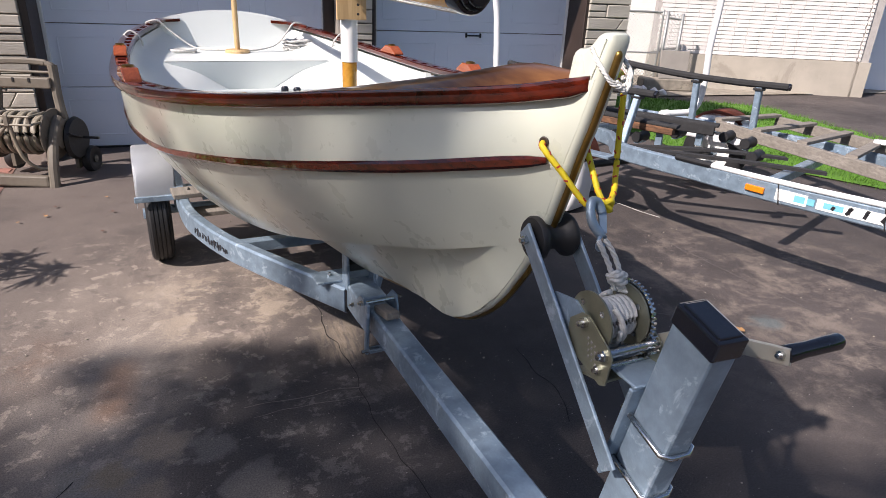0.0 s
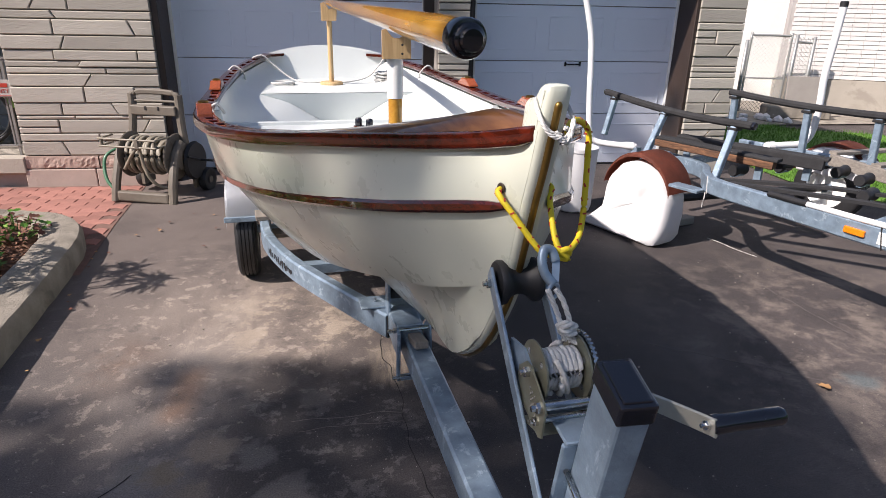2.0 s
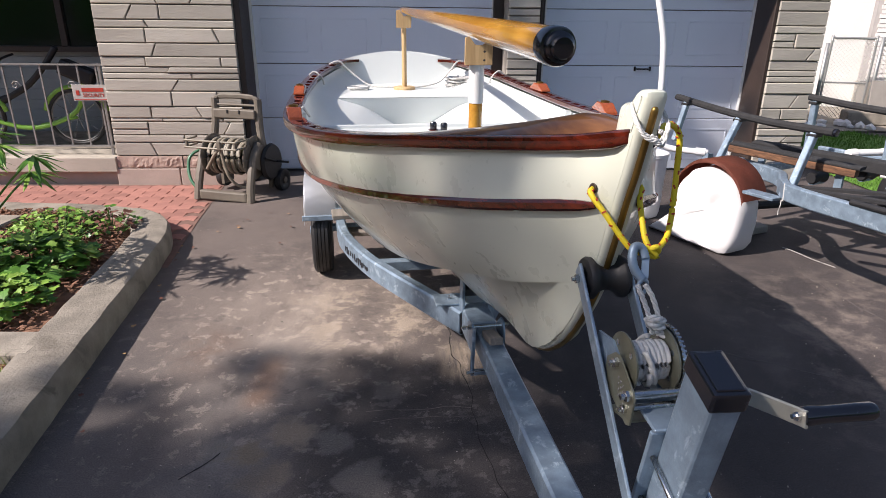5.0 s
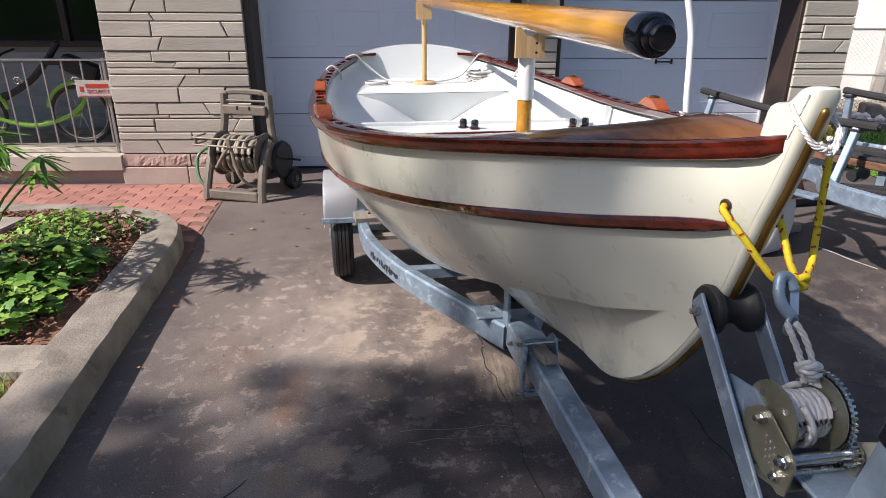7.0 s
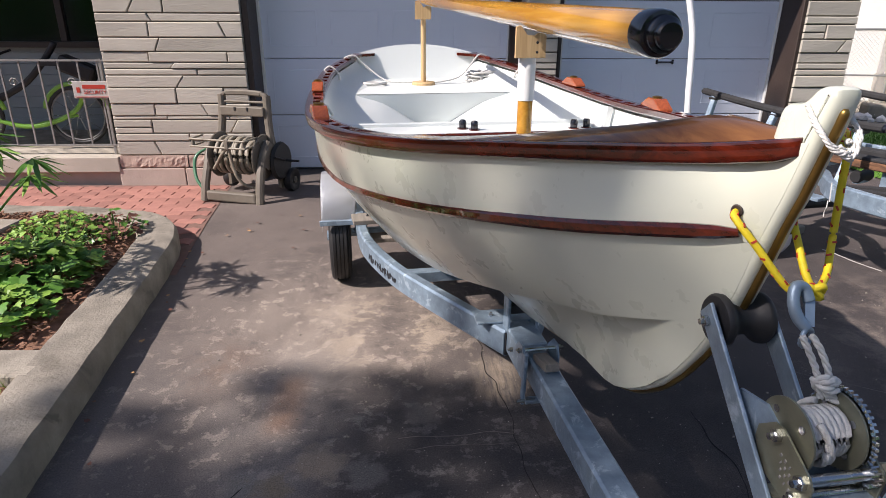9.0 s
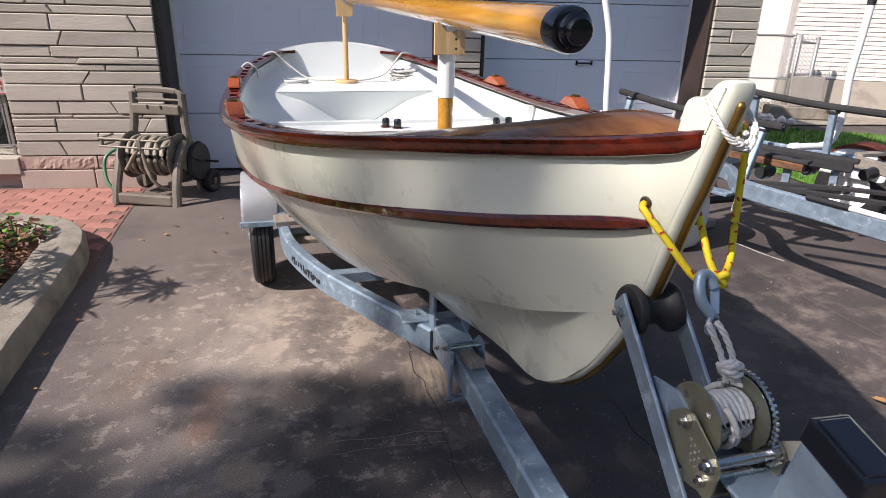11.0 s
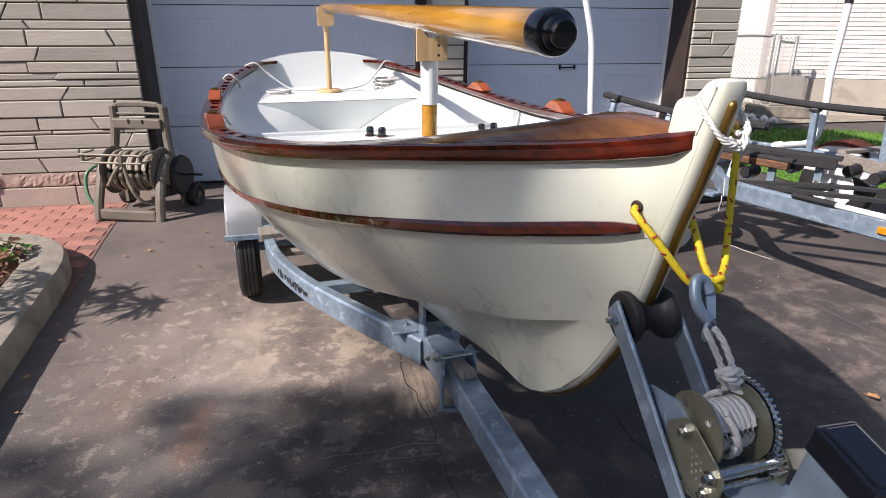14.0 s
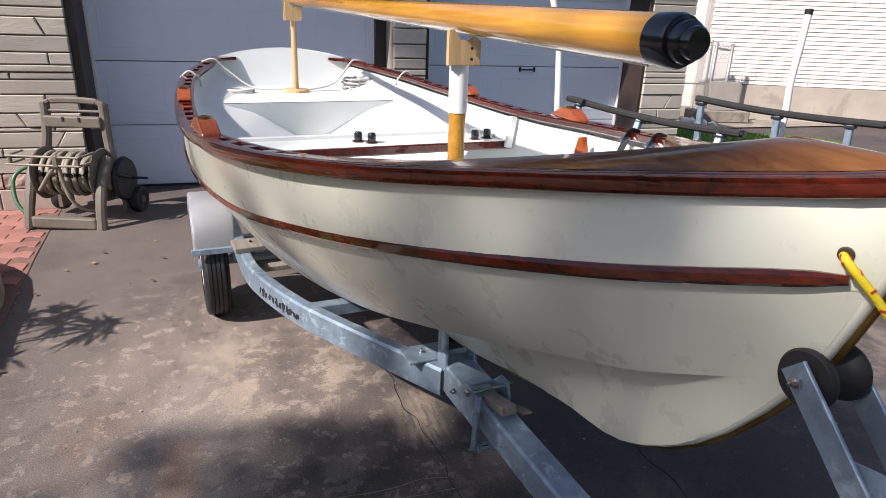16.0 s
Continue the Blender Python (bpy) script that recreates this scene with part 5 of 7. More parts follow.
# ---------- hose reel ----------
def hose_reel():
    d = thing("hose_reel", pose(-1.04, 5.80, -0.012, 0, 0, -18) @ Matrix.Diagonal((1.30, 1.0, 1.0, 1.0)), "taupe plastic hose reel cart wound with tan hose", "hose reel")

    def limb(name, pts, w, t, label=""):
        """A moulded plastic limb, w across and t deep."""
        return part(name, sweep(bmesh.new(), smooth_line(pts, 6), rect(t, w, min(w, t) * 0.28), up=(1, 0, 0)), "plastic", d, label, smooth=True, auto=40)

    for sx in (-1, 1):
        x = sx * 0.195
        limb("front_leg", [(x * 1.04, -0.03, 0.0), (x * 1.02, 0.0, 0.14), (x, 0.05, 0.28), (x, 0.11, 0.40), (x * 0.97, 0.20, 0.48)], 0.050, 0.060, "bowed front leg")
        limb("upright", [(x * 0.98, 0.44, 0.06), (x * 0.98, 0.36, 0.26), (x * 0.96, 0.28, 0.46), (x * 0.88, 0.29, 0.62), (x * 0.85, 0.305, 0.76), (x * 0.84, 0.31, 0.85)], 0.042, 0.062, "tall back upright")
        part("side_panel", extrude(bmesh.new(), [(0.10, 0.30), (0.14, 0.26), (0.36, 0.22), (0.34, 0.32), (0.27, 0.46), (0.17, 0.48), (0.12, 0.40)], 0.024, pose(x, 0, 0) @ YZ), "plastic", d)
        part("axle_plate", extrude(bmesh.new(), [(0.34, 0.05), (0.50, 0.06), (0.50, 0.14), (0.40, 0.24), (0.34, 0.22)], 0.022, pose(x * 0.98, 0, 0) @ YZ), "plastic", d)
    limb("top_handle", [(-0.165, 0.31, 0.82), (-0.15, 0.31, 0.852), (-0.08, 0.312, 0.868), (0.08, 0.312, 0.868), (0.15, 0.31, 0.852), (0.165, 0.31, 0.82)], 0.036, 0.045, "rounded pull handle")
    part("handle_bar", B((0, 0.305, 0.795), (0.30, 0.03, 0.018), bevel=0.006), "plastic", d)
    tray = part("tray", B((0, 0.275, 0.722), (0.32, 0.06, 0.080), bevel=0.01, seg=2), "plastic", d, "tool tray with notches")
    for sx in (-1, 1):
        part("notch", B((sx * 0.045, 0.243, 0.742), (0.014, 0.006, 0.032), bevel=0.002), "rubber", tray)
    part("front_bar", B((0, -0.022, 0.050), (0.36, 0.05, 0.085), bevel=0.014, seg=2), "plastic", d, "wide front foot bar")
    for z in (0.475, 0.535):
        part("guide_bar", T(smooth_line([(-0.23, 0.10, z), (-0.225, -0.05, z), (-0.205, -0.07, z), (0.12, -0.07, z), (0.15, -0.05, z), (0.155, 0.12, z)], 4), 0.0085, 8), "hose", d, "pale hose guide bar", smooth=True)
    for x in (-0.215, 0.145):
        part("guide_end", B((x, -0.062, 0.505), (0.018, 0.022, 0.078), bevel=0.005), "plastic", d)
    part("guide_slider", B((0.03, -0.07, 0.505), (0.03, 0.026, 0.085), bevel=0.005), "plastic", d)
    for x in (-0.16, 0.16):
        fl = part("reel_flange", L([(0, -0.008), (0.17, -0.008), (0.188, -0.004), (0.192, 0.0), (0.188, 0.006), (0.17, 0.010), (0, 0.010)], 40, pose(x, 0.19, 0.36) @ AX), "plastic", d, "round reel cheek", smooth=True, auto=40)
        for k in range(6):
            a = math.pi / 3 * k
            part("spoke_rib", B((x, 0.19 + 0.10 * math.cos(a), 0.36 + 0.10 * math.sin(a)), (0.028, 0.14, 0.014), (math.degrees(a), 0, 0), 0.003), "plastic", fl)
    rg = random.Random(17)
    for layer, q in enumerate((0.10, 0.125, 0.15)):
        for k in range(8 - layer):
            x = -0.125 + 0.036 * k + 0.018 * (layer % 2)
            lean, ph = rg.uniform(0.004, 0.022), rg.uniform(0, 6.28)
            part("hose_turn", T([(x + lean * math.sin(a + ph), 0.19 + q * math.cos(a), 0.36 + q * math.sin(a)) for a in np.linspace(0, 2 * math.pi, 25)[:-1]], 0.0132, 8, closed=True), "hose", d, smooth=True)
    part("hose_tail", T(smooth_line([(0.03, -0.055, 0.49), (-0.02, -0.05, 0.42), (-0.08, -0.01, 0.34), (-0.13, 0.02, 0.27)], 6), 0.012, 8), "hose", d, smooth=True)
    part("hose_tail", T(smooth_line([(0.03, -0.05, 0.48), (0.03, -0.03, 0.36), (0.05, -0.01, 0.22), (0.09, 0.03, 0.14), (0.14, 0.08, 0.11)], 6), 0.012, 8), "hose", d, smooth=True)
    part("leader_hose", T(smooth_line([(-0.20, 0.20, 0.40), (-0.25, 0.14, 0.40), (-0.290, 0.08, 0.35), (-0.290, 0.04, 0.26), (-0.26, 0.0, 0.17), (-0.215, -0.02, 0.11)], 6), 0.012, 8), "greenhose", d, "dark green leader hose", smooth=True)
    part("connector", L([(0, 0), (0.018, 0), (0.018, 0.05), (0.012, 0.06), (0, 0.06)], 12, pose(-0.20, 0.2, 0.40, 0, -90, 20)), "brass", d, "brass hose connector")
    for sx in (-1, 1):
        w = part("cart_wheel", L([(0, -0.02), (0.055, -0.02), (0.065, -0.026), (0.098, -0.024), (0.104, -0.012), (0.104, 0.012), (0.098, 0.024), (0.065, 0.026), (0.055, 0.02), (0, 0.02)], 30, pose(sx * 0.235, 0.46, 0.104) @ AX), "rubber", d, "black cart wheel", smooth=True, auto=40)
        part("hub_cap", L([(0.03, -0.028), (0.03, 0.028), (0, 0.03)], 14, pose(sx * 0.235, 0.46, 0.104) @ AX), "plastic", w)
    part("rear_cover", L([(0, -0.02), (0.15, -0.02), (0.165, 0.0), (0.15, 0.02), (0, 0.02)], 32, pose(0.215, 0.33, 0.30) @ AX), "rubber", d, "black round rear cover", smooth=True, auto=40)
    part("crank_handle", T([(0.19, 0.19, 0.36), (0.24, 0.19, 0.36), (0.24, 0.36, 0.30), (0.34, 0.36, 0.30)], 0.010, 8), "rubber", d, "black winding crank")
    return d


hose_reel()

# ---------- second trailer ----------
TR2 = pose(0, 0, 0, 0, 0, 25.5)


def trailer_two():
    d = thing("old_trailer", TR2, "old galvanised boat trailer with carpeted bunks and guide poles", "trailer")
    left = [(4.92, 3.12, 0.50), (4.86, 2.95, 0.51), (4.74, 2.68, 0.52), (4.48, 2.48, 0.535), (4.33, 2.28, 0.545), (4.24, 1.8, 0.555), (4.15, 1.35, 0.565), (4.12, 0.8, 0.57), (4.14, 0.1, 0.57)]
    right = [(6.0, 3.2, 0.50), (6.05, 2.2, 0.50), (5.9, 1.4, 0.51), (5.5, 0.6, 0.52), (5.1, 0.0, 0.53)]
    lb = part("side_beam", sweep(bmesh.new(), smooth_line(left, 8), rect(0.05, 0.105, 0.008)), "galv", d, "galvanised side beam with worn stickers", smooth=True, auto=35)
    part("side_beam", sweep(bmesh.new(), smooth_line(right, 8), rect(0.05, 0.09, 0.008)), "galv", d, smooth=True, auto=35)
    for y, w in ((3.05, 1.2), (1.5, 1.5)):
        part("cross_member", B((5.25, y, 0.48), (w, 0.06, 0.06), bevel=0.005), "galv", d)
    # carpeted side rails on posts
    rails = (((5.36, 4.2, 0.868), (5.10, 3.55, 0.855), (4.87, 2.95, 0.86), (4.74, 2.38, 0.88)), ((5.68, 3.17, 0.965), (5.68, 2.75, 0.935), (5.68, 2.3, 0.925), (5.68, 1.84, 0.935)))
    for k, pts in enumerate(rails):
        line = smooth_line(pts, 6)
        r = part("guide_rail", sweep(bmesh.new(), line, rect(0.06, 0.048, 0.014)), "carpet", d, "black carpeted guide rail", smooth=True, auto=40)
        part("rail_cap", L([(0, -0.01), (0.024, -0.008), (0.024, 0.012), (0, 0.014)], 12, Matrix.Translation(line[-1]) @ pose(0, 0, 0, 90, 0, 0)), "blackplastic", r)
        for f in ((0.12, 0.5, 0.9) if k == 0 else (0.06, 0.5, 0.88)):
            p = line[int(f * (len(line) - 1))]
            foot = (p.x - (0.12 if f < 0.2 else 0.2 if f < 0.6 else 0.16 if k == 0 else 0), p.y - 0.02, 0.52) if k == 0 else (p.x, p.y - 0.02, 0.52)
            part("rail_post", sweep(bmesh.new(), [foot, (p.x, p.y, p.z - 0.02)], rect(0.045, 0.045, 0.005), up=(0, 1, 0)), "galv", d, "square galvanised post")
            part("post_clamp", B((p.x, p.y, p.z - 0.035), (0.07, 0.07, 0.02), bevel=0.004), "rubber", d)
    # bunks
    for (a, b), m in ((((4.79, 3.14, 0.645), (4.94, 2.30, 0.615)), "splitwood"), (((5.05, 3.15, 0.63), (5.33, 2.17, 0.605)), "carpet")):
        bunk = part("bunk", sweep(bmesh.new(), [a, b], rect(0.075, 0.05 if m == "splitwood" else 0.08, 0.006)), m, d, "split old timber bunk" if m == "splitwood" else "black carpeted bunk")
        part("bunk_top", sweep(bmesh.new(), [(a[0] + 0.02, a[1], a[2] + 0.034), (b[0] + 0.02, b[1] - 0.02, b[2] + 0.034)], rect(0.10, 0.022, 0.006)), "carpet", bunk)
        part("bunk_leg", B((b[0], b[1] + 0.1, 0.53), (0.02, 0.05, 0.12)), "galv", bunk)
        part("bunk_leg", B((a[0], a[1] - 0.1, 0.53), (0.02, 0.05, 0.12)), "galv", bunk)
    part("spring", sweep(bmesh.new(), smooth_line([(4.62, 2.6, 0.50), (4.9, 2.0, 0.55), (5.2, 1.6, 0.53)], 6), rect(0.06, 0.018)), "carpet", d, "black carpeted strap bunk")
    part("spring", sweep(bmesh.new(), smooth_line([(4.45, 2.3, 0.56), (4.75, 1.75, 0.55), (5.0, 1.3, 0.53)], 6), rect(0.05, 0.02)), "carpet", d)
    for x, y in ((5.05, 1.75), (4.95, 2.55), (5.35, 2.45), (5.45, 1.95), (5.55, 2.15)):
        part("keel_roller", L([(0, -0.075), (0.035, -0.075), (0.042, -0.06), (0.03, 0), (0.042, 0.06), (0.035, 0.075), (0, 0.075)], 16, pose(x, y, 0.535) @ AX), "rubber", d, "black keel roller", smooth=True, auto=40)
        part("roller_bracket", B((x, y, 0.505), (0.13, 0.03, 0.03)), "galv", d)
    # mudguards
    for cx, cy, w, m in ((4.36, 2.95, 0.26, "rust"), (6.06, 2.45, 0.24, "rust")):
        bm = bmesh.new()
        arch = [(cy + 0.295 * math.cos(a), 0.335 + 0.30 * math.sin(a)) for a in np.linspace(0.12, math.pi - 0.22, 24)]
        grid(bm, [[(cx + x, y, z - dz) for x, dz in ((0.0, 0.028), (0.004, 0.006), (0.014, 0), (w - 0.014, 0), (w - 0.004, 0.006), (w, 0.028))] for y, z in arch])
        bmesh.ops.solidify(bm, geom=bm.faces, thickness=0.004)
        part("mudguard", bm, m, d, "rusty red steel mudguard", smooth=True, auto=50)
    part("guard_bracket", B((4.40, 2.56, 0.475), (0.10, 0.22, 0.02), bevel=0.003), "galv", d)
    part("axle", T([(4.5, 2.95, 0.27), (5.4, 2.7, 0.27), (6.14, 2.45, 0.27)], 0.03), "rubber", d)
    # marker, stickers, strapping
    fr = frames(smooth_line(left, 8))

    def on_beam(y, off=0.0265, z=0.0):
        p, s, u = min(fr, key=lambda f: abs(f[0].y - y))
        k = [f[0] for f in fr].index(p)
        t = (fr[min(k + 1, len(fr) - 1)][0] - fr[max(k - 1, 0)][0]).normalized()
        side = s if s.x < 0 else -s
        m = Matrix((t, Vector((0, 0, 1)), side)).transposed().to_4x4()
        m.translation = p + side * off + Vector((0, 0, z))
        return m

    q = part("marker_lamp", B((0, 0, 0.006), (0.105, 0.034, 0.016), bevel=0.004), "orange", d, "orange side marker lamp")
    q.matrix_basis = on_beam(1.42, 0.026, 0.0)
    for y, w, h, mname in ((1.20, 0.16, 0.06, "white_paint"), (1.13, 0.10, 0.035, "blue"), (1.02, 0.09, 0.03, "blue"), (0.92, 0.30, 0.055, "white_paint")):
        q = part("sticker", B((0, 0, 0.0006 if mname == "white_paint" else 0.0016), (w, h, 0.0012)), mname, lb, "worn peeling sticker")
        q.matrix_basis = on_beam(y)
    rng = random.Random(8)
    for k in range(9):
        q = part("lettering", B((0, rng.uniform(-0.006, 0.006), 0.003), (rng.choice((0.007, 0.016)), rng.choice((0.02, 0.034, 0.045)), 0.0012), (0, 0, rng.uniform(-30, 10))), "ink", lb, "unreadable black brush script")
        q.matrix_basis = on_beam(1.02 - 0.032 * k)
    for y in (1.27, 0.78, 2.38):
        q = part("strap", B((0, 0, 0.0), (0.006, 0.112, 0.004), (0, 0, 12)), "rubber" if y < 2 else "rope", d, "tie round the beam")
        q.matrix_basis = on_beam(y)
    q = part("tie_end", T(smooth_line([(0, -0.05, 0.004), (0.01, -0.09, 0.008), (-0.008, -0.12, 0.006), (-0.004, -0.15, 0.006)], 5), 0.003, 6), "rope", d)
    q.matrix_basis = on_beam(2.38)
    pole = [on_beam(1.78, 0.02, 0.062).translation, on_beam(1.2, 0.02, 0.065).translation, on_beam(0.5, 0.02, 0.07).translation, on_beam(0.12, 0.02, 0.07).translation]
    pl = part("lashed_pole", T(smooth_line(pole, 4), 0.015, 12), "pvc", d, "white pole lashed on the beam", smooth=True)
    part("grip", T([on_beam(1.9, 0.02, 0.062).translation, on_beam(1.70, 0.02, 0.063).translation], 0.018, 12), "rubber", pl, "black rubber grip")
    # guide poles of white pipe
    inv = TR2.inverted()
    for pts in (((2.52, 5.72, 1.95), (2.66, 5.70, 1.43), (2.69, 5.69, 1.16), (2.70, 5.67, 0.88), (2.73, 5.66, 0.58), (2.78, 5.65, 0.505), (2.90, 5.60, 0.485), (3.10, 5.50, 0.48)), ((4.19, 4.8, 1.64), (4.18, 4.8, 1.4), (4.165, 4.8, 1.15), (4.178, 4.8, 0.95), (4.175, 4.8, 0.78), (4.15, 4.8, 0.685), (4.08, 4.8, 0.635), (3.96, 4.8, 0.628), (3.80, 4.8, 0.62))):
        g = part("guide_pole", sweep(bmesh.new(), smooth_line([inv @ Vector(p) for p in pts], 6), circle(0.026, 14), up=(0, 1, 0)), "pvc", d, "white plastic guide pole", smooth=True)
        part("pole_cap", L([(0.028, -0.02), (0.029, 0.012), (0.024, 0.018), (0, 0.019)], 14, Matrix.Translation(inv @ Vector(pts[0]))), "rubber", g, "dark end cap", smooth=True, auto=40)
        e = inv @ Vector(pts[-1])
        c = inv @ Vector(pts[-2])
        part("pipe_collar", T([e.lerp(c, 0.1), e.lerp(c, 0.45)], 0.033, 14), "pvc", g)
        part("pole_clamp", B((e.x, e.y, e.z - 0.06), (0.06, 0.06, 0.11)), "galv", g)
    return d


trailer_two()


def old_wheel(cx, cy, label):
    return wheel(TR2 @ pose(cx, cy, 0.27), "old trailer wheels", label, 0.27, 0.15)


old_wheel(4.49, 2.95, "trailer wheel wrapped in a white sheet")
old_wheel(6.14, 2.45, "trailer wheel on the lawn edge with a pale rim")


def wheel_sheet(m, tail, label, seed=0.0):
    """A stiff sheet hung over a wheel, tucked under it and trailing behind."""
    d = thing("wheel_sheet", TR2 @ m, label, "sheet", "wheel sheets")
    ring = [(0.283 * math.cos(a), 0.292 + 0.283 * math.sin(a)) for a in np.linspace(0, math.pi, 25)]
    ring += [(-0.285, 0.22), (-0.278, 0.14), (-0.262, 0.07), (-0.235, 0.02), (-0.19, 0.006), (-0.11, 0.006), (0.0, 0.006), (0.12, 0.006), (0.24, 0.006), (0.30 + 0.17 * tail, 0.010), (0.30 + 0.12 * tail, 0.05), (0.30 + 0.05 * tail, 0.11), (0.292, 0.18), (0.287, 0.24)]
    rows = []
    for f, x in ((0.0, -0.105), (0.3, -0.108), (0.55, -0.112), (0.78, -0.112), (0.92, -0.106), (0.985, -0.085), (1.0, -0.04), (1.0, 0.0), (0.995, 0.05), (0.97, 0.085), (0.7, 0.095), (0.0, 0.10)):
        row = []
        for k, (y, z) in enumerate(ring):
            low = max(0.0, 0.30 - z) / 0.3
            p = Vector((x, y * f, 0.27 + (z - 0.27) * f))
            fold = math.sin(9 * math.atan2(z - 0.27, y) + seed + 3 * f) * 0.006 * low
            crease = abs(noise.noise((y * f * 7 + seed, p.z * 7, x * 5))) * 0.036 - 0.012 + 0.008 * noise.noise((y * f * 22, p.z * 22, x * 9 + seed))
            p.x += (crease + fold - 0.05 * low * f * tail) * (1 if x < 0.03 else -0.4)
            p.y += crease * 0.25 * f
            p.z = max(0.005, p.z - crease * 0.3 * f)
            row.append(p)
        rows.append(row + [row[0]])
    bm = bmesh.new()
    grid(bm, rows, flip=True)
    bmesh.ops.remove_doubles(bm, verts=bm.verts, dist=0.0006)
    part("sheet", bm, "bag", d, "creased white plastic sheet", smooth=True, auto=38)
    return d


wheel_sheet(pose(4.475, 2.95, 0), 1.0, "creased white plastic sheet wrapped round a trailer wheel")
wheel_sheet(pose(6.17, 2.45, 0.36) @ Matrix.Diagonal((0.9, 0.95, 0.42, 1)), 0.0, "creased white plastic sheet over the top of the far trailer wheel", 4.0)
lone("wheel_chock", B((0, 0, 0.03), (0.22, 0.10, 0.06), bevel=0.008), "grey", "grey timber chock beside the wheel", "chock").matrix_world = pose(3.22, 4.83, 0, 0, 0, 20)


def lattice():
    d = thing("timber_ladder_frame", TR2 @ pose(0, 0, 0.555), "weathered grey timber ladder frame lying on the trailer", "timber frame")
    a = [(5.80, 2.34, 0), (5.45, 1.6, 0), (5.12, 0.9, 0), (4.7, 0.0, 0)]
    b = [(6.50, 2.12, 0), (6.2, 1.5, 0), (5.95, 1.0, 0), (5.5, 0.1, 0)]
    for pts in (a, b):
        part("rail", sweep(bmesh.new(), pts, rect(0.04, 0.085, 0.004)), "greywood", d)
    for p, q in zip(a, b):
        part("rung", sweep(bmesh.new(), [(p[0], p[1], 0.05), (q[0], q[1], 0.05)], rect(0.07, 0.025, 0.003)), "greywood", d)
    part("rung", sweep(bmesh.new(), [(5.62, 1.97, 0.05), (6.36, 1.8, 0.05)], rect(0.07, 0.025, 0.003)), "greywood", d)
    part("rung", sweep(bmesh.new(), [(5.28, 1.25, 0.05), (6.07, 1.25, 0.05)], rect(0.07, 0.025, 0.003)), "greywood", d)
    part("blue_tie", B((5.9, 1.2, 0.07), (0.03, 0.14, 0.03), (0, 0, 30)), "pvc", d, "pale blue-white tie")
    return d


lattice()


def bucket():
    d = thing("white_bucket", pose(2.50, 5.30, 0), "white plastic bucket standing on the driveway", "bucket")
    part("body", L([(0, 0.0), (0.12, 0.0), (0.14, 0.012), (0.150, 0.05), (0.165, 0.50), (0.171, 0.505), (0.171, 0.53), (0.158, 0.53), (0.13, 0.02), (0, 0.018)], 32), "bag", d, smooth=True, auto=40)
    part("bail", T([(0.17 * math.cos(a), 0.02 + 0.1 * math.sin(a), 0.49 - 0.14 * math.sin(a)) for a in np.linspace(0, math.pi, 12)], 0.003, 6), "steel", d, "wire bail")
    return d


bucket()

# ---------- neighbouring house ----------
NB = pose(11.1, 8.96, 0, 0, 0, 157)        # x runs back along the wall from its corner, y away from us


def neighbour():
    d = thing("neighbour_house", NB, "white painted brick house with a concrete foundation", "house")
    part("wall", B((1.8, -0.15, 2.6), (3.6, 0.2, 4.0)), "whitejoint", d, "shaded joints of the brick wall")
    part("wall", B((-0.10, -2.05, 2.6), (0.2, 4.0, 4.0)), "whitejoint", d)
    part("foundation", B((1.8, -0.13, 0.3), (3.64, 0.26, 0.6)), "paleconcrete", d, "stained concrete foundation")
    part("foundation", B((-0.10, -2.0, 0.3), (0.26, 4.0, 0.6)), "paleconcrete", d)
    part("garage_door", B((-1.6, -1.2, 1.2), (2.9, 0.06, 2.4)), "door", d, "blue-grey garage door")
    part("shed_wall", B((5.0, -1.6, 1.6), (7.4, 0.1, 3.2)), "white_paint", d, "bright white wall behind the gate")
    h = 0.068
    row = bmesh.new()
    for k in range(16):
        box(row, (0.11 + 0.2195 * k, 0, 0), (0.2150, 0.03, h - 0.010))
    me = bpy.data.meshes.new("brick_course")
    row.to_mesh(me)
    row.free()
    me.materials.append(M["whitebrick"])
    for k in range(54):
        ob = new("brick_course", me)
        ob.parent = d
        ob.matrix_basis = pose(0.02 + (0.0 if k % 2 else 0.015), -0.04, 0.64 + h * k)
    row = bmesh.new()
    for k in range(3):
        box(row, (0, -0.14 - 0.262 * k, 0), (0.03, 0.256, h - 0.016))
    me = bpy.data.meshes.new("brick_course")
    row.to_mesh(me)
    row.free()
    me.materials.append(M["whitebrick"])
    for k in range(54):
        ob = new("brick_course", me)
        ob.parent = d
        ob.matrix_basis = pose(-0.02, 0.0, 0.64 + h * k)
    return d


neighbour()


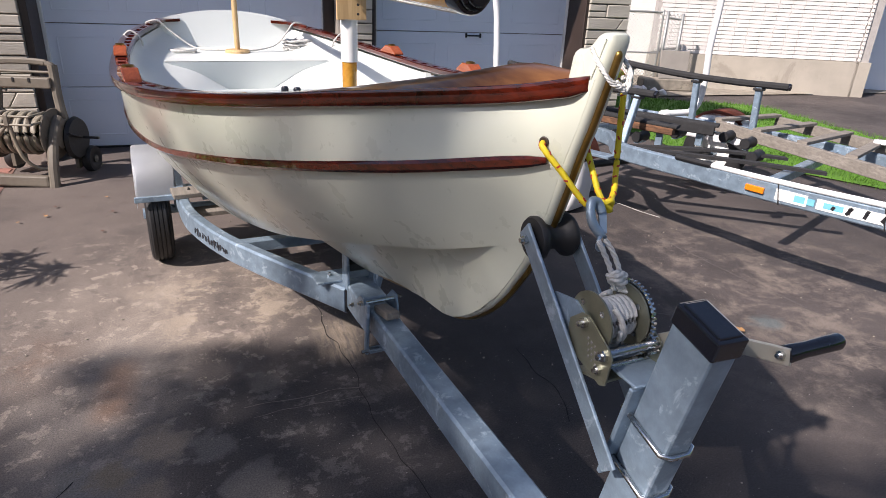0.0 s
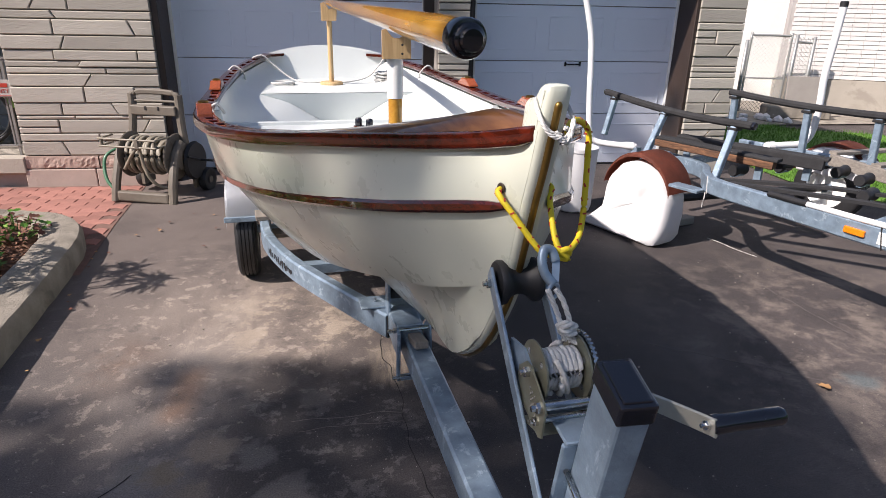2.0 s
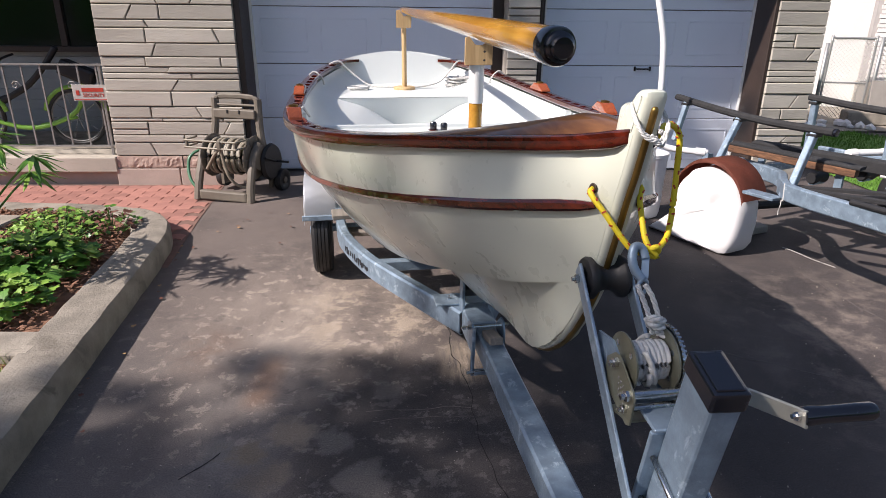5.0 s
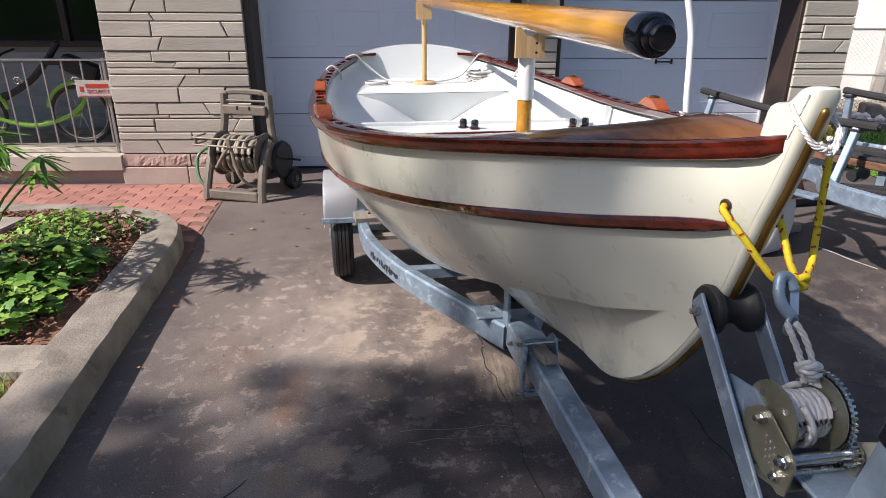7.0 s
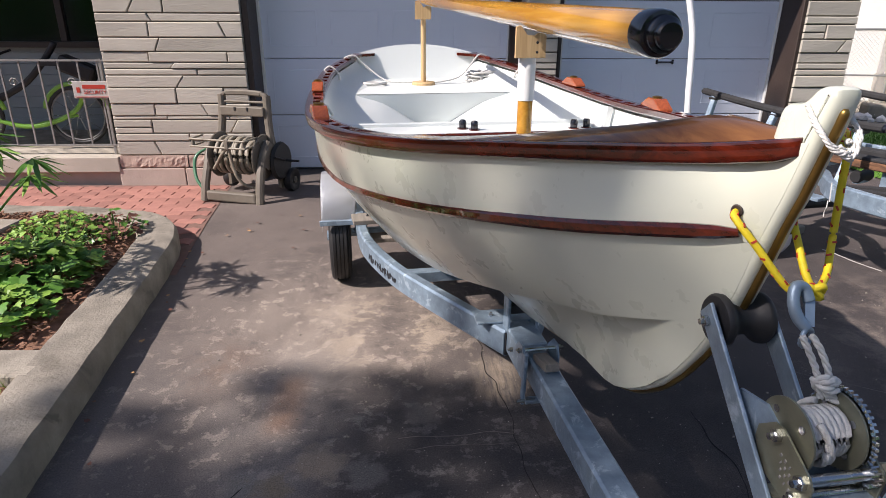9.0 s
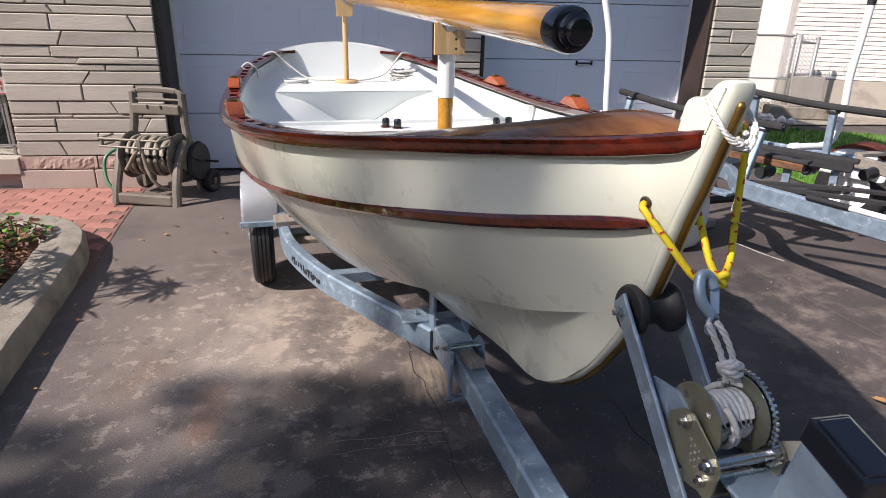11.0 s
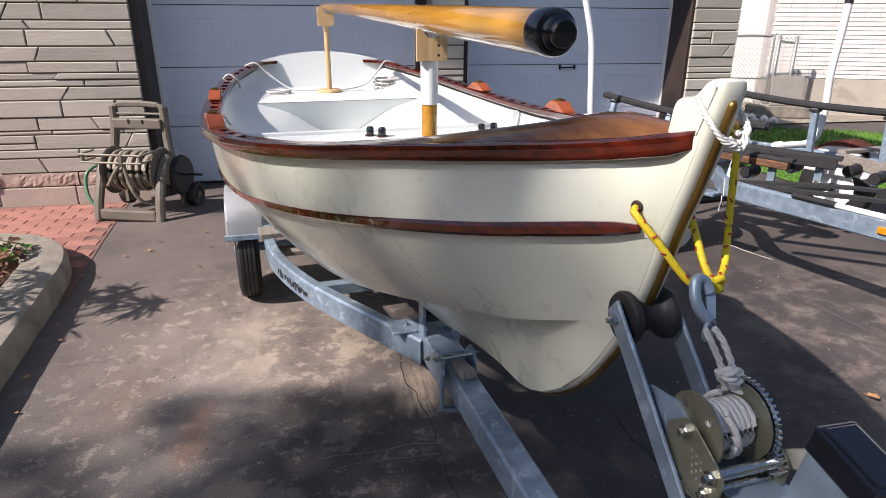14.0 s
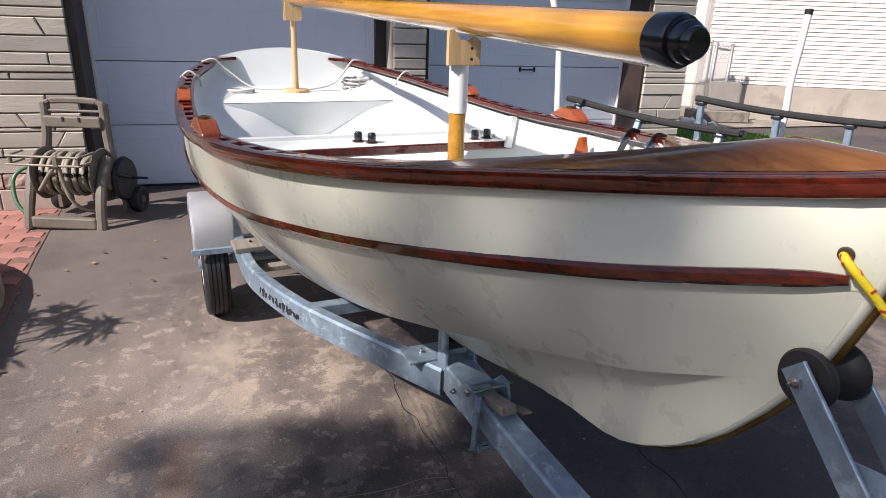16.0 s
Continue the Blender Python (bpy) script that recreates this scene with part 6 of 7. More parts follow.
def chain_gate():
    d = thing("chain_link_gate", pose(7.03, 10.15, 0, 0, 0, -18), "grey chain-link gate beside the house", "gate")
    W, H = 0.60, 1.27
    for x, h in ((-0.05, 1.2), (W + 0.08, 1.30), (W + 0.34, 1.27)):
        part("gate_post", T([(x, 0, 0), (x, 0, h)], 0.028, 10), "wire", d, smooth=True)
    part("gate_frame", T(smooth_line([(0.0, 0, 0.08), (0.0, 0, H - 0.05), (0.05, 0, H), (W - 0.05, 0, H), (W, 0, H - 0.05), (W, 0, 0.08)], 4), 0.017, 8), "wire", d, smooth=True)
    part("gate_rail", T([(0.0, 0, 0.62), (W, 0, 0.62)], 0.012, 8), "wire", d)
    part("fence_rail", T([(W + 0.08, 0, 1.20), (W + 0.34, 0, 1.17)], 0.016, 8), "wire", d)
    bm = bmesh.new()
    for x0, x1 in ((0.0, W), (W + 0.08, W + 0.34)):
        for k in range(-22, 12):
            for s in (-1, 1):
                a, b = (x0 + k * 0.062, x0 + k * 0.062 + H - 0.1) if s > 0 else (x1 - k * 0.062, x1 - k * 0.062 - H + 0.1)
                lo, hi = sorted(((x0 - a) / (b - a), (x1 - a) / (b - a)))
                lo, hi = max(lo, 0), min(hi, 1)
                if hi > lo:
                    tube(bm, [(a + (b - a) * q, 0.005 * s, 0.09 + (H - 0.1) * q) for q in (lo, hi)], 0.0035, 4)
    part("mesh", bm, "wire", d, "diamond wire mesh")
    return d


chain_gate()
lone("leaning_board", B((0, 0, 0.24), (0.50, 0.03, 0.46), (-8, 0, 0), 0.004), "grey", "grey-brown board leaning by the gate", "board").matrix_world = pose(7.80, 9.72, 0.21, 0, 0, -14)
lone("stone_ledge", B((0, 0, 0.1), (1.0, 0.3, 0.2), bevel=0.02), "concrete", "low concrete ledge under the leaning board", "ledge").matrix_world = pose(7.80, 9.80, 0.02, 0, 0, -14)
rng = random.Random(11)
for k in range(26):
    r = rng.uniform(0.05, 0.11)
    bm = bmesh.new()
    bmesh.ops.create_icosphere(bm, subdivisions=1, radius=r)
    for v in bm.verts:
        v.co *= rng.uniform(0.75, 1.15)
        v.co.z = max(v.co.z * 0.7, -r * 0.4)
    lone("edging_stone", bm, "whitebrick", "pale loose edging stone by the gate", "stone", "edging stones").matrix_world = pose(rng.uniform(5.9, 7.4), rng.uniform(9.3, 9.9), 0.02 + r * 0.4, 0, 0, rng.uniform(0, 360))


# ---------- porch ----------
def porch():
    lone("porch_slab", B((-4.3, 6.68, 0.155), (4.10, 0.42, 0.145), bevel=0.008), "paleconcrete", "pale concrete porch slab edge", "porch slab", kind="structure")
    lone("porch_wall", B((-4.3, 6.72, 0.0), (4.06, 0.36, 0.17)), "foundation", "pinkish painted wall under the porch slab", "wall", kind="structure")
    lone("porch_floor", B((-4.3, 7.4, 0.14), (4.10, 1.1, 0.17)), "concrete", "shaded concrete porch floor", "floor", kind="structure")
    wp = lone("wall_porch", B((-4.3, 7.96, 1.4), (4.1, 0.10, 2.9)), "siding", "shaded grey siding of the porch behind the railing", "wall", kind="structure")
    for k in range(8):
        part("siding_board", B((-4.3, 7.90, 0.30 + 0.118 * k), (4.1, 0.020, 0.116), (6, 0, 0)), "siding", wp)
    w = thing("window_1", pose(-3.30, 7.86, 1.18), "dark house window reflecting greenery", "window", kind="structure")
    for x0, x1 in ((-1.0, 0.05), (0.12, 0.80)):
        part("pane", B(((x0 + x1) / 2, 0.0, 0.55), (x1 - x0, 0.02, 1.1)), "glass", w)
    for x in (-1.05, 0.085, 0.85):
        part("mullion", B((x, -0.02, 0.55), (0.07, 0.06, 1.2), bevel=0.005), "brown", w)
    part("window_sill", B((-0.1, -0.03, -0.03), (1.97, 0.10, 0.06), bevel=0.005), "brown", w)
    d = thing("porch_railing", pose(-2.30, 6.60, 0.228), "grey wrought iron porch railing with scrolls", "railing")
    part("top_bar", B((-0.75, 0, 0.85), (1.55, 0.03, 0.014)), "iron", d)
    part("bottom_bar", B((-0.75, 0, 0.09), (1.55, 0.03, 0.012)), "iron", d)
    for k in range(9):
        x = -0.05 - 0.17 * k
        part("baluster", B((x, 0, 0.47), (0.013, 0.013, 0.77)), "iron", d)
        if k % 3 == 1:
            part("scroll", T([(x - 0.08 + (0.045 - 0.004 * q) * math.cos(q * 0.9), 0, 0.66 + (0.045 - 0.004 * q) * math.sin(q * 0.9)) for q in range(10)], 0.006, 6), "iron", d)
    part("end_post", B((-0.02, 0, 0.43), (0.02, 0.02, 0.87)), "iron", d)
    s = thing("security_sign", pose(-2.42, 6.565, 0.825), "small white sign with red lettering on the railing", "sign")
    part("board", B((0, 0, 0), (0.325, 0.006, 0.15), bevel=0.002), "signboard", s, "dull white sign board")
    part("maker_bar", B((0.025, -0.0045, 0.028), (0.20, 0.003, 0.034)), "red", s, "red name bar")
    part("emblem", B((-0.115, -0.0045, 0.0), (0.03, 0.003, 0.045)), "red", s)
    part("rule", B((0, -0.0045, -0.062), (0.30, 0.003, 0.006)), "red", s)
    c = bpy.data.curves.new("word", "FONT")
    c.body, c.size, c.extrude, c.align_x, c.align_y = "SECURITY", 0.045, 0.001, "CENTER", "CENTER"
    tmp = bpy.data.objects.new("word", c)
    scene.collection.objects.link(tmp)
    bpy.context.view_layer.update()
    me = bpy.data.meshes.new_from_object(tmp.evaluated_get(bpy.context.evaluated_depsgraph_get()))
    bpy.data.objects.remove(tmp)
    me.materials.clear()
    me.materials.append(M["red"])
    word = new("word", me)
    word.parent = s
    word.matrix_basis = pose(0.03, -0.005, -0.022, 90, 0, 0)


porch()


def bicycle():
    d = thing("bicycle", pose(-2.85, 7.05, 0.228, 0, 0, 4), "lime green bicycle parked on the porch", "bicycle")

    def ring(r, c, w, n=28):
        return T([(c[0] + r * math.cos(a), c[1], c[2] + r * math.sin(a)) for a in np.linspace(0, 2 * math.pi, n + 1)[:-1]], w, 8, closed=True)

    for cx in (0.02, -0.95):
        w = part("wheel", ring(0.27, (cx, 0, 0.295), 0.019), "rubber", d, "black bicycle tyre", smooth=True)
        part("rim", ring(0.245, (cx, 0, 0.295), 0.008), "iron", w, smooth=True)
        for k in range(10):
            a = math.pi * 2 * k / 10
            part("spoke", T([(cx, 0, 0.295), (cx + 0.245 * math.cos(a), 0, 0.295 + 0.245 * math.sin(a))], 0.002, 4), "steel", w)
        part("mudguard", T([(cx + 0.305 * math.cos(a), 0, 0.295 + 0.305 * math.sin(a)) for a in np.linspace(0.2, 2.9, 14)], 0.023, 10), "lime", d, smooth=True)
    part("main_tube", T(smooth_line([(-0.95, 0, 0.30), (-0.78, 0, 0.27), (-0.55, 0, 0.20), (-0.35, 0, 0.20), (-0.12, 0, 0.27), (0.04, 0, 0.38), (0.10, 0, 0.52), (0.12, 0, 0.66)], 6), 0.024, 10), "lime", d, "curved lime green main tube", smooth=True)
    part("rear_stay", T([(0.02, 0, 0.295), (-0.35, 0, 0.22)], 0.014, 8), "lime", d, smooth=True)
    part("head_tube", T([(-0.70, 0, 0.75), (-0.78, 0, 0.40), (-0.95, 0, 0.295)], 0.02, 8), "lime", d, smooth=True)
    part("folding_bar", T(smooth_line([(-0.80, 0.03, 0.42), (-0.60, 0.03, 0.50), (-0.40, 0.03, 0.62), (-0.22, 0.03, 0.80), (-0.08, 0.03, 0.98)], 5), 0.03, 10, scale=[1.6, 1.6, 1.5, 1.4, 1.3] + [1.0] * 40), "rubber", d, "black padded bar across the frame", smooth=True)
    part("saddle", extrude(bmesh.new(), [(-0.13, -0.03), (0.10, -0.075), (0.13, 0), (0.10, 0.075), (-0.13, 0.03)], 0.06, pose(-0.12, 0, 0.80)), "rubber", d, "black saddle")
    part("handlebar", T(smooth_line([(-0.60, -0.25, 0.90), (-0.66, -0.12, 0.86), (-0.69, 0, 0.80), (-0.66, 0.12, 0.86), (-0.60, 0.25, 0.90)], 4), 0.012, 8), "rubber", d)
    part("carrier_bag", B((0.10, 0, 0.74), (0.34, 0.16, 0.16), (0, 24, 0), 0.03, 2), "rubber", d, "black saddle bag")
    return d


bicycle()
lone("black_bin", L([(0, 0), (0.15, 0), (0.17, 0.40), (0.17, 0.44), (0, 0.44)], 24), "rubber", "black bin on the porch beside the wall", "bin", smooth=True, auto=40).matrix_world = pose(-2.48, 7.25, 0.228)


# ---------- garden ----------
def leaf_mesh(bm, m, l, w, idx=0, lobes=0):
    """One folded leaf with a midrib."""
    if lobes:
        pts = [(0, 0), (0.5 * w, 0.05 * l), (0.95 * w, 0.30 * l), (0.60 * w, 0.45 * l), (0.75 * w, 0.75 * l), (0.28 * w, 0.72 * l), (0, l)]
    else:
        pts = [(0, 0), (0.6 * w, 0.2 * l), (0.8 * w, 0.45 * l), (0.45 * w, 0.78 * l), (0, l)]
    mid = [bm.verts.new(m @ Vector((0, y, -0.10 * l * (y / l) ** 2))) for _, y in pts]
    for s in (-1, 1):
        side = [mid[0]] + [bm.verts.new(m @ Vector((s * x, y, 0.18 * x - 0.14 * l * (y / l) ** 2))) for x, y in pts[1:-1]] + [mid[-1]]
        for k in range(len(pts) - 1):
            q = list(dict.fromkeys((mid[k], mid[k + 1], side[k + 1], side[k])))
            if len(q) > 2:
                bm.faces.new(q if s < 0 else q[::-1]).material_index = idx


def clump(name, x, y, r, h, n, size, mats, label, seed, lobes=1, base=0.08):
    rg = random.Random(seed)
    d = thing(name, pose(x, y, base), label, "plant", "garden plants")
    bm = bmesh.new()
    st = bmesh.new()
    for k in range(n):
        a, q = rg.uniform(0, 2 * math.pi), math.sqrt(rg.random())
        top = h * (1 - 0.55 * q * q) * rg.uniform(0.55, 1.05)
        px, py = r * q * math.cos(a), r * q * math.sin(a)
        l = size * rg.uniform(0.6, 1.25)
        m = Matrix.Translation((px, py, top)) @ pose(0, 0, 0, rg.uniform(-35, 25), rg.uniform(-30, 30), math.degrees(a) - 90 + rg.uniform(-70, 70))
        leaf_mesh(bm, m, l, l * (0.55 if lobes else 0.32), rg.randrange(len(mats)), lobes)
        if k % 5 == 0:
            tube(st, [(px * 0.3, py * 0.3, 0), (px * 0.8, py * 0.8, top * 0.6), (px, py, top)], 0.003, 5)
    part("foliage", bm, mats, d)
    part("stalk", st, "leaf", d)
    return d


clump("leafy_plant", -1.62, 3.42, 0.30, 0.17, 300, 0.07, ["leaf2", "leaf"], "bright green lobed-leaf plant spilling towards the kerb", 1)
clump("leafy_plant", -1.66, 3.95, 0.33, 0.20, 300, 0.085, ["leaf", "leaf", "leaf2"], "dark green broad-leaf plant in the bed", 2)
clump("leafy_plant", -1.80, 4.52, 0.33, 0.20, 420, 0.042, ["leaf2", "leaf", "leaf2"], "pale variegated plant with small leaves", 3)
clump("red_shrub", -1.50, 4.62, 0.20, 0.20, 140, 0.040, ["leafred", "leafred", "leaf"], "small dry red-leaved shrub by the kerb", 4)
clump("leafy_plant", -2.30, 3.95, 0.30, 0.18, 220, 0.08, ["leaf", "leaf2"], "dark green broad-leaf plant in the bed", 5)
clump("leafy_plant", -2.15, 3.35, 0.32, 0.17, 220, 0.075, ["leaf2", "leaf"], "bright green lobed-leaf plant spilling towards the kerb", 6)


def spiky(x, y, label, seed):
    """A tall plant with fans of narrow pointed leaves."""
    rg = random.Random(seed)
    d = thing("pointed_leaf_plant", pose(x, y, 0.08), label, "plant", "garden plants")
    for k in range(13):
        lx, ly, z = rg.uniform(-0.1, 0.40), rg.uniform(-0.22, 0.28), rg.uniform(0.50, 0.95)
        part("stem", T(smooth_line([(0, 0, 0), (lx * 0.3, ly * 0.3, z * 0.6), (lx, ly, z)], 4), 0.006, 6), "leaf", d)
        bm = bmesh.new()
        for j in range(13):
            a = -130 + 21 * j + rg.uniform(-10, 10)
            m = Matrix.Translation((lx, ly, z)) @ pose(0, 0, 0, rg.uniform(-40, 5), rg.uniform(-15, 15), a - 70)
            l = rg.uniform(0.12, 0.21)
            leaf_mesh(bm, m, l, 0.017, j % 2)
        part("leaf_fan", bm, ["leaf2", "leaf"], d, "fan of narrow pointed leaves")
    return d


spiky(-1.78, 3.72, "tall plant with fans of narrow pointed leaves", 3)
spiky(-2.25, 3.85, "tall plant with fans of narrow pointed leaves", 5)

# mulch chips and litter
rng = random.Random(21)
bm = bmesh.new()
for k in range(2600):
    y = rng.uniform(2.9, 5.15)
    x = rng.uniform(-2.9, min(KX(y) - 0.26, -1.25 - max(0, y - 4.4) * 0.9))
    box(bm, (x, y, 0.10 + rng.uniform(0, 0.03)), (rng.uniform(0.02, 0.06), rng.uniform(0.006, 0.016), 0.006), (rng.uniform(-30, 30), rng.uniform(-30, 30), rng.uniform(0, 360)))
lone("bark_mulch", bm, "soil", "reddish bark chips covering the bed", "mulch", kind="stuff")
for x, y, w, l, a in ((-1.34, 2.985, 0.54, 0.21, -2), (-2.0, 2.98, 0.6, 0.22, 1), (-2.5, 4.75, 0.5, 0.35, -6), (-2.45, 4.45, 0.4, 0.3, 12)):
    lone("stepping_stone", B((0, 0, 0.02), (w, l, 0.06), bevel=0.01), "concrete", "flat grey stepping stone in the bed", "stepping stone", "stepping stones").matrix_world = pose(x, y, 0.095, 0, 0, a)


def tuft(bm, x, y, z, n, h, rg, spread=0.05):
    for k in range(n):
        a, l = rg.uniform(0, 6.28), h * rg.uniform(0.5, 1.2)
        px, py = x + rg.uniform(-spread, spread), y + rg.uniform(-spread, spread)
        dx, dy = math.cos(a), math.sin(a)
        w = 0.003
        v = [bm.verts.new(p) for p in ((px - dy * w, py + dx * w, z), (px + dy * w, py - dx * w, z), (px + dx * l * 0.5, py + dy * l * 0.5, z + l))]
        bm.faces.new(v)


rng = random.Random(5)
bm = bmesh.new()
for k in range(800):
    y = rng.uniform(1.2, 2.85)
    tuft(bm, rng.uniform(-2.2, KX(y) - 0.30), y, 0.09, 7, 0.07, rng)
lone("bed_grass", bm, "leaf2", "grass growing at the near end of the bed", "grass", kind="stuff")
bm = bmesh.new()
for k in range(5200):
    y = 3.2 + 6.0 * rng.random() ** 1.1
    tuft(bm, rng.uniform(np.interp(y, LAWN_Y, LAWN_L), np.interp(y, LAWN_Y, LAWN_R)), y, 0.012, 5, 0.055, rng, 0.09)
lone("lawn_grass", bm, "grass", "blades of the sunlit lawn", "grass", kind="stuff")


# litter on the driveway
def fallen_leaf(x, y, s, m, turn):
    bm = bmesh.new()
    leaf_mesh(bm, Matrix(), s, s * 0.55, 0, 1)
    lone("fallen_leaf", bm, m, "small dry fallen leaf on the asphalt", "leaf", "fallen leaves").matrix_world = pose(x, y, 0.012, 6, 8, turn)


M["dryleaf"] = mat("dry_leaf", (0.55, 0.30, 0.12), 0.7, dark=0.7, scale=30)
fallen_leaf(2.747, 2.56, 0.06, "dryleaf", 40)
for k in range(20):
    y = rng.uniform(2.4, 5.6)
    x = KX(y) + abs(rng.gauss(0.0, 0.10)) + 0.03 if y < 4.6 else rng.uniform(-1.0, -0.1)
    fallen_leaf(x, y, rng.uniform(0.015, 0.032), rng.choice(("dryleaf", "leafred", "soil")), rng.uniform(0, 360))
bm = bmesh.new()
for k in range(420):
    x, y = rng.uniform(-1.0, 4.5), rng.uniform(1.2, 6.6)
    r = rng.uniform(0.0015, 0.0045)
    box(bm, (x, y, r * 0.5), (r * 2, r * 1.6, r), (0, 0, rng.uniform(0, 90)))
lone("grit", bm, "concrete", "pale grit scattered on the asphalt", "grit", kind="stuff")
pts = [(3.27, 4.50, 0.002), (3.31, 4.40, 0.002), (3.335, 4.29, 0.002), (3.37, 4.20, 0.002), (3.41, 4.11, 0.002)]
lone("loose_string", T(smooth_line(pts, 5), 0.0018, 6), "rope", "thin pale string lying on the asphalt", "string")
def crack(pts, width, material, label):
    line = smooth_line([(x, y, 0.0012) for x, y in pts], 12)
    line = [p + Vector((0.020 * noise.noise(p * 9), 0.020 * noise.noise(p * 9 + Vector((3, 0, 0))), 0)) for p in line]
    lone("pavement_crack", sweep(bmesh.new(), line, rect(width, 0.001), scale=[0.5 + 0.9 * abs(noise.noise(p * 14)) for p in line]), material, label, "crack", "cracks", kind="structure")


for pts in (((3.12, 4.0), (3.2, 3.25), (3.3, 2.6)), ((2.1, 3.05), (2.45, 2.85), (2.9, 2.55), (3.4, 2.2))):
    crack(pts, 0.004, "crackgrit", "hairline crack in the asphalt filled with grit")
for pts in (((0.785, 3.42), (0.80, 3.10), (0.84, 2.88), (0.855, 2.65), (0.87, 2.40), (0.93, 2.10), (1.0, 1.8)), ((1.60, 2.72), (1.595, 2.57), (1.615, 2.40), (1.58, 2.2)), ((-0.22, 2.22), (-0.16, 2.28), (-0.12, 2.36))):
    crack(pts, 0.0045, "crackdark", "dark open crack in the asphalt")
for pts in (((0.42, 2.60), (0.62, 2.625), (0.86, 2.615)), ((0.44, 2.535), (0.62, 2.56), (0.86, 2.55))):
    crack(pts, 0.004, "crackgrit", "pale scraped line on the asphalt")


# ---------- trees out of view that shade the driveway, the hull and a garage door ---
def tree(x, y, h, label, seed, blobs, n, leaf=0.10):
    """A tapered trunk with limbs to clumps of leaves. blobs: centre and radius of each clump."""
    rg = random.Random(seed)
    d = thing("tree", pose(x, y, 0), label, "tree", "trees")
    part("trunk", T(smooth_line([(0, 0, 0), (0.05, 0.03, h * 0.3), (-0.03, 0.05, h * 0.6), (0.02, 0, h)], 5), 0.17, 12, scale=[1.25 - 0.9 * k / 15 for k in range(16)]), "bark", d, smooth=True)
    bm = bmesh.new()
    lb = bmesh.new()
    nodes = [Vector((0, 0, h * 0.9))]
    todo = [(Vector((bx - x, by - y, bz)), br) for (bx, by, bz), br in blobs]
    while todo:
        # each limb grows from the nearest one that stands
        tip, br, root = min(((t, r, q) for t, r in todo for q in nodes), key=lambda s: (s[0] - s[2]).length)
        todo.remove((tip, br))
        nodes.append(tip)
        tube(lb, smooth_line([root, root.lerp(tip, 0.5) + Vector((0, 0, 0.08)), tip], 4), 0.03, 7, scale=[1 - 0.08 * k for k in range(9)])
        for k in range(int(n * max(0.25, (br / 0.35) ** 2))):
            v = Vector((rg.gauss(0, 1), rg.gauss(0, 1), rg.gauss(0, 0.7)))
            v = v.normalized() * br * rg.random() ** 0.45
            m = Matrix.Translation(tip + v) @ pose(0, 0, 0, rg.uniform(-180, 180), rg.uniform(-60, 60), rg.uniform(0, 360))
            l = leaf * rg.uniform(0.6, 1.3)
            leaf_mesh(bm, m, l, l * 0.5, 0)
    part("limbs", lb, "bark", d, smooth=True)
    part("crown", bm, ["leaf"], d, "crown of small leaves with gaps")
    return d


def shade(px, py, z):
    """Where a clump at height z must be to shade the ground at px, py."""
    return (px - 1.10 * z, py - 0.39 * z, z)


rng = random.Random(31)
near, high = [], []
for px, py, r in ((0.75, 2.62, 0.36), (0.28, 2.76, 0.34), (-0.25, 2.25, 0.30), (0.25, 2.1, 0.42), (-0.75, 2.05, 0.34), (0.55, 1.5, 0.5), (-0.3, 1.4, 0.5), (1.15, 1.6, 0.36), (1.2, 2.2, 0.4), (-1.1, 1.6, 0.45), (-1.15, 2.35, 0.28), (-1.6, 1.9, 0.4), (-0.6, 2.75, 0.14), (-0.15, 3.0, 0.12), (-0.55, 2.36, 0.24), (-1.0, 2.2, 0.32), (-0.5, 1.85, 0.4), (-1.05, 1.8, 0.4), (-1.45, 2.5, 0.26)):
    near.append((shade(px, py, rng.uniform(6.0, 8.0)), r))
# clumps added only to dim the hull and the right garage door
for px, py, r in ((1.38, 3.12, 0.20), (1.75, 2.75, 0.25), (2.12, 2.42, 0.34), (2.18, 2.18, 0.16), (2.55, 1.45, 0.22), (3.0, 1.9, 0.16), (1.08, 3.70, 0.24), (1.95, 2.14, 0.28), (1.58, 2.5, 0.36), (1.70, 2.16, 0.26), (1.80, 2.02, 0.22), (3.2, 7.08, 0.45), (3.8, 7.12, 0.45), (4.35, 7.10, 0.42), (2.14, 1.60, 0.30)):
    high.append((shade(px, py, rng.uniform(10.0, 13.0)), r))
tree(-9.0, -3.6, 6.4, "broad leafy tree shading the driveway from beside it", 7, near, 240)
tree(-13.5, -4.2, 10.2, "tall thin-leaved tree added out of view to shade the hull and right garage door", 8, high, 12, 0.30)


# ---------- leaf-green ring added behind the camera, which cuts the low sky light --------
bm = bmesh.new()
rows = []
for z in (0.0, 1.2, 2.6, 4.0, 5.2, 6.0):
    row = []
    for a in np.linspace(math.radians(100), math.radians(352), 90):
        r = 24 + 3.0 * noise.noise((math.cos(a) * 6, math.sin(a) * 6, z * 0.6)) + 1.2 * noise.noise((math.cos(a) * 22, math.sin(a) * 22, z * 2)) - z * 0.25
        row.append((r * math.cos(a), r * math.sin(a), z * (1 + 0.3 * noise.noise((math.cos(a) * 9, math.sin(a) * 9, 5)))))
    rows.append(row)
grid(bm, rows, flip=True)
lone("backdrop", bm, "leaf", "dark green ring wall added out of view to block the low sky", "tree belt", kind="structure", smooth=True)


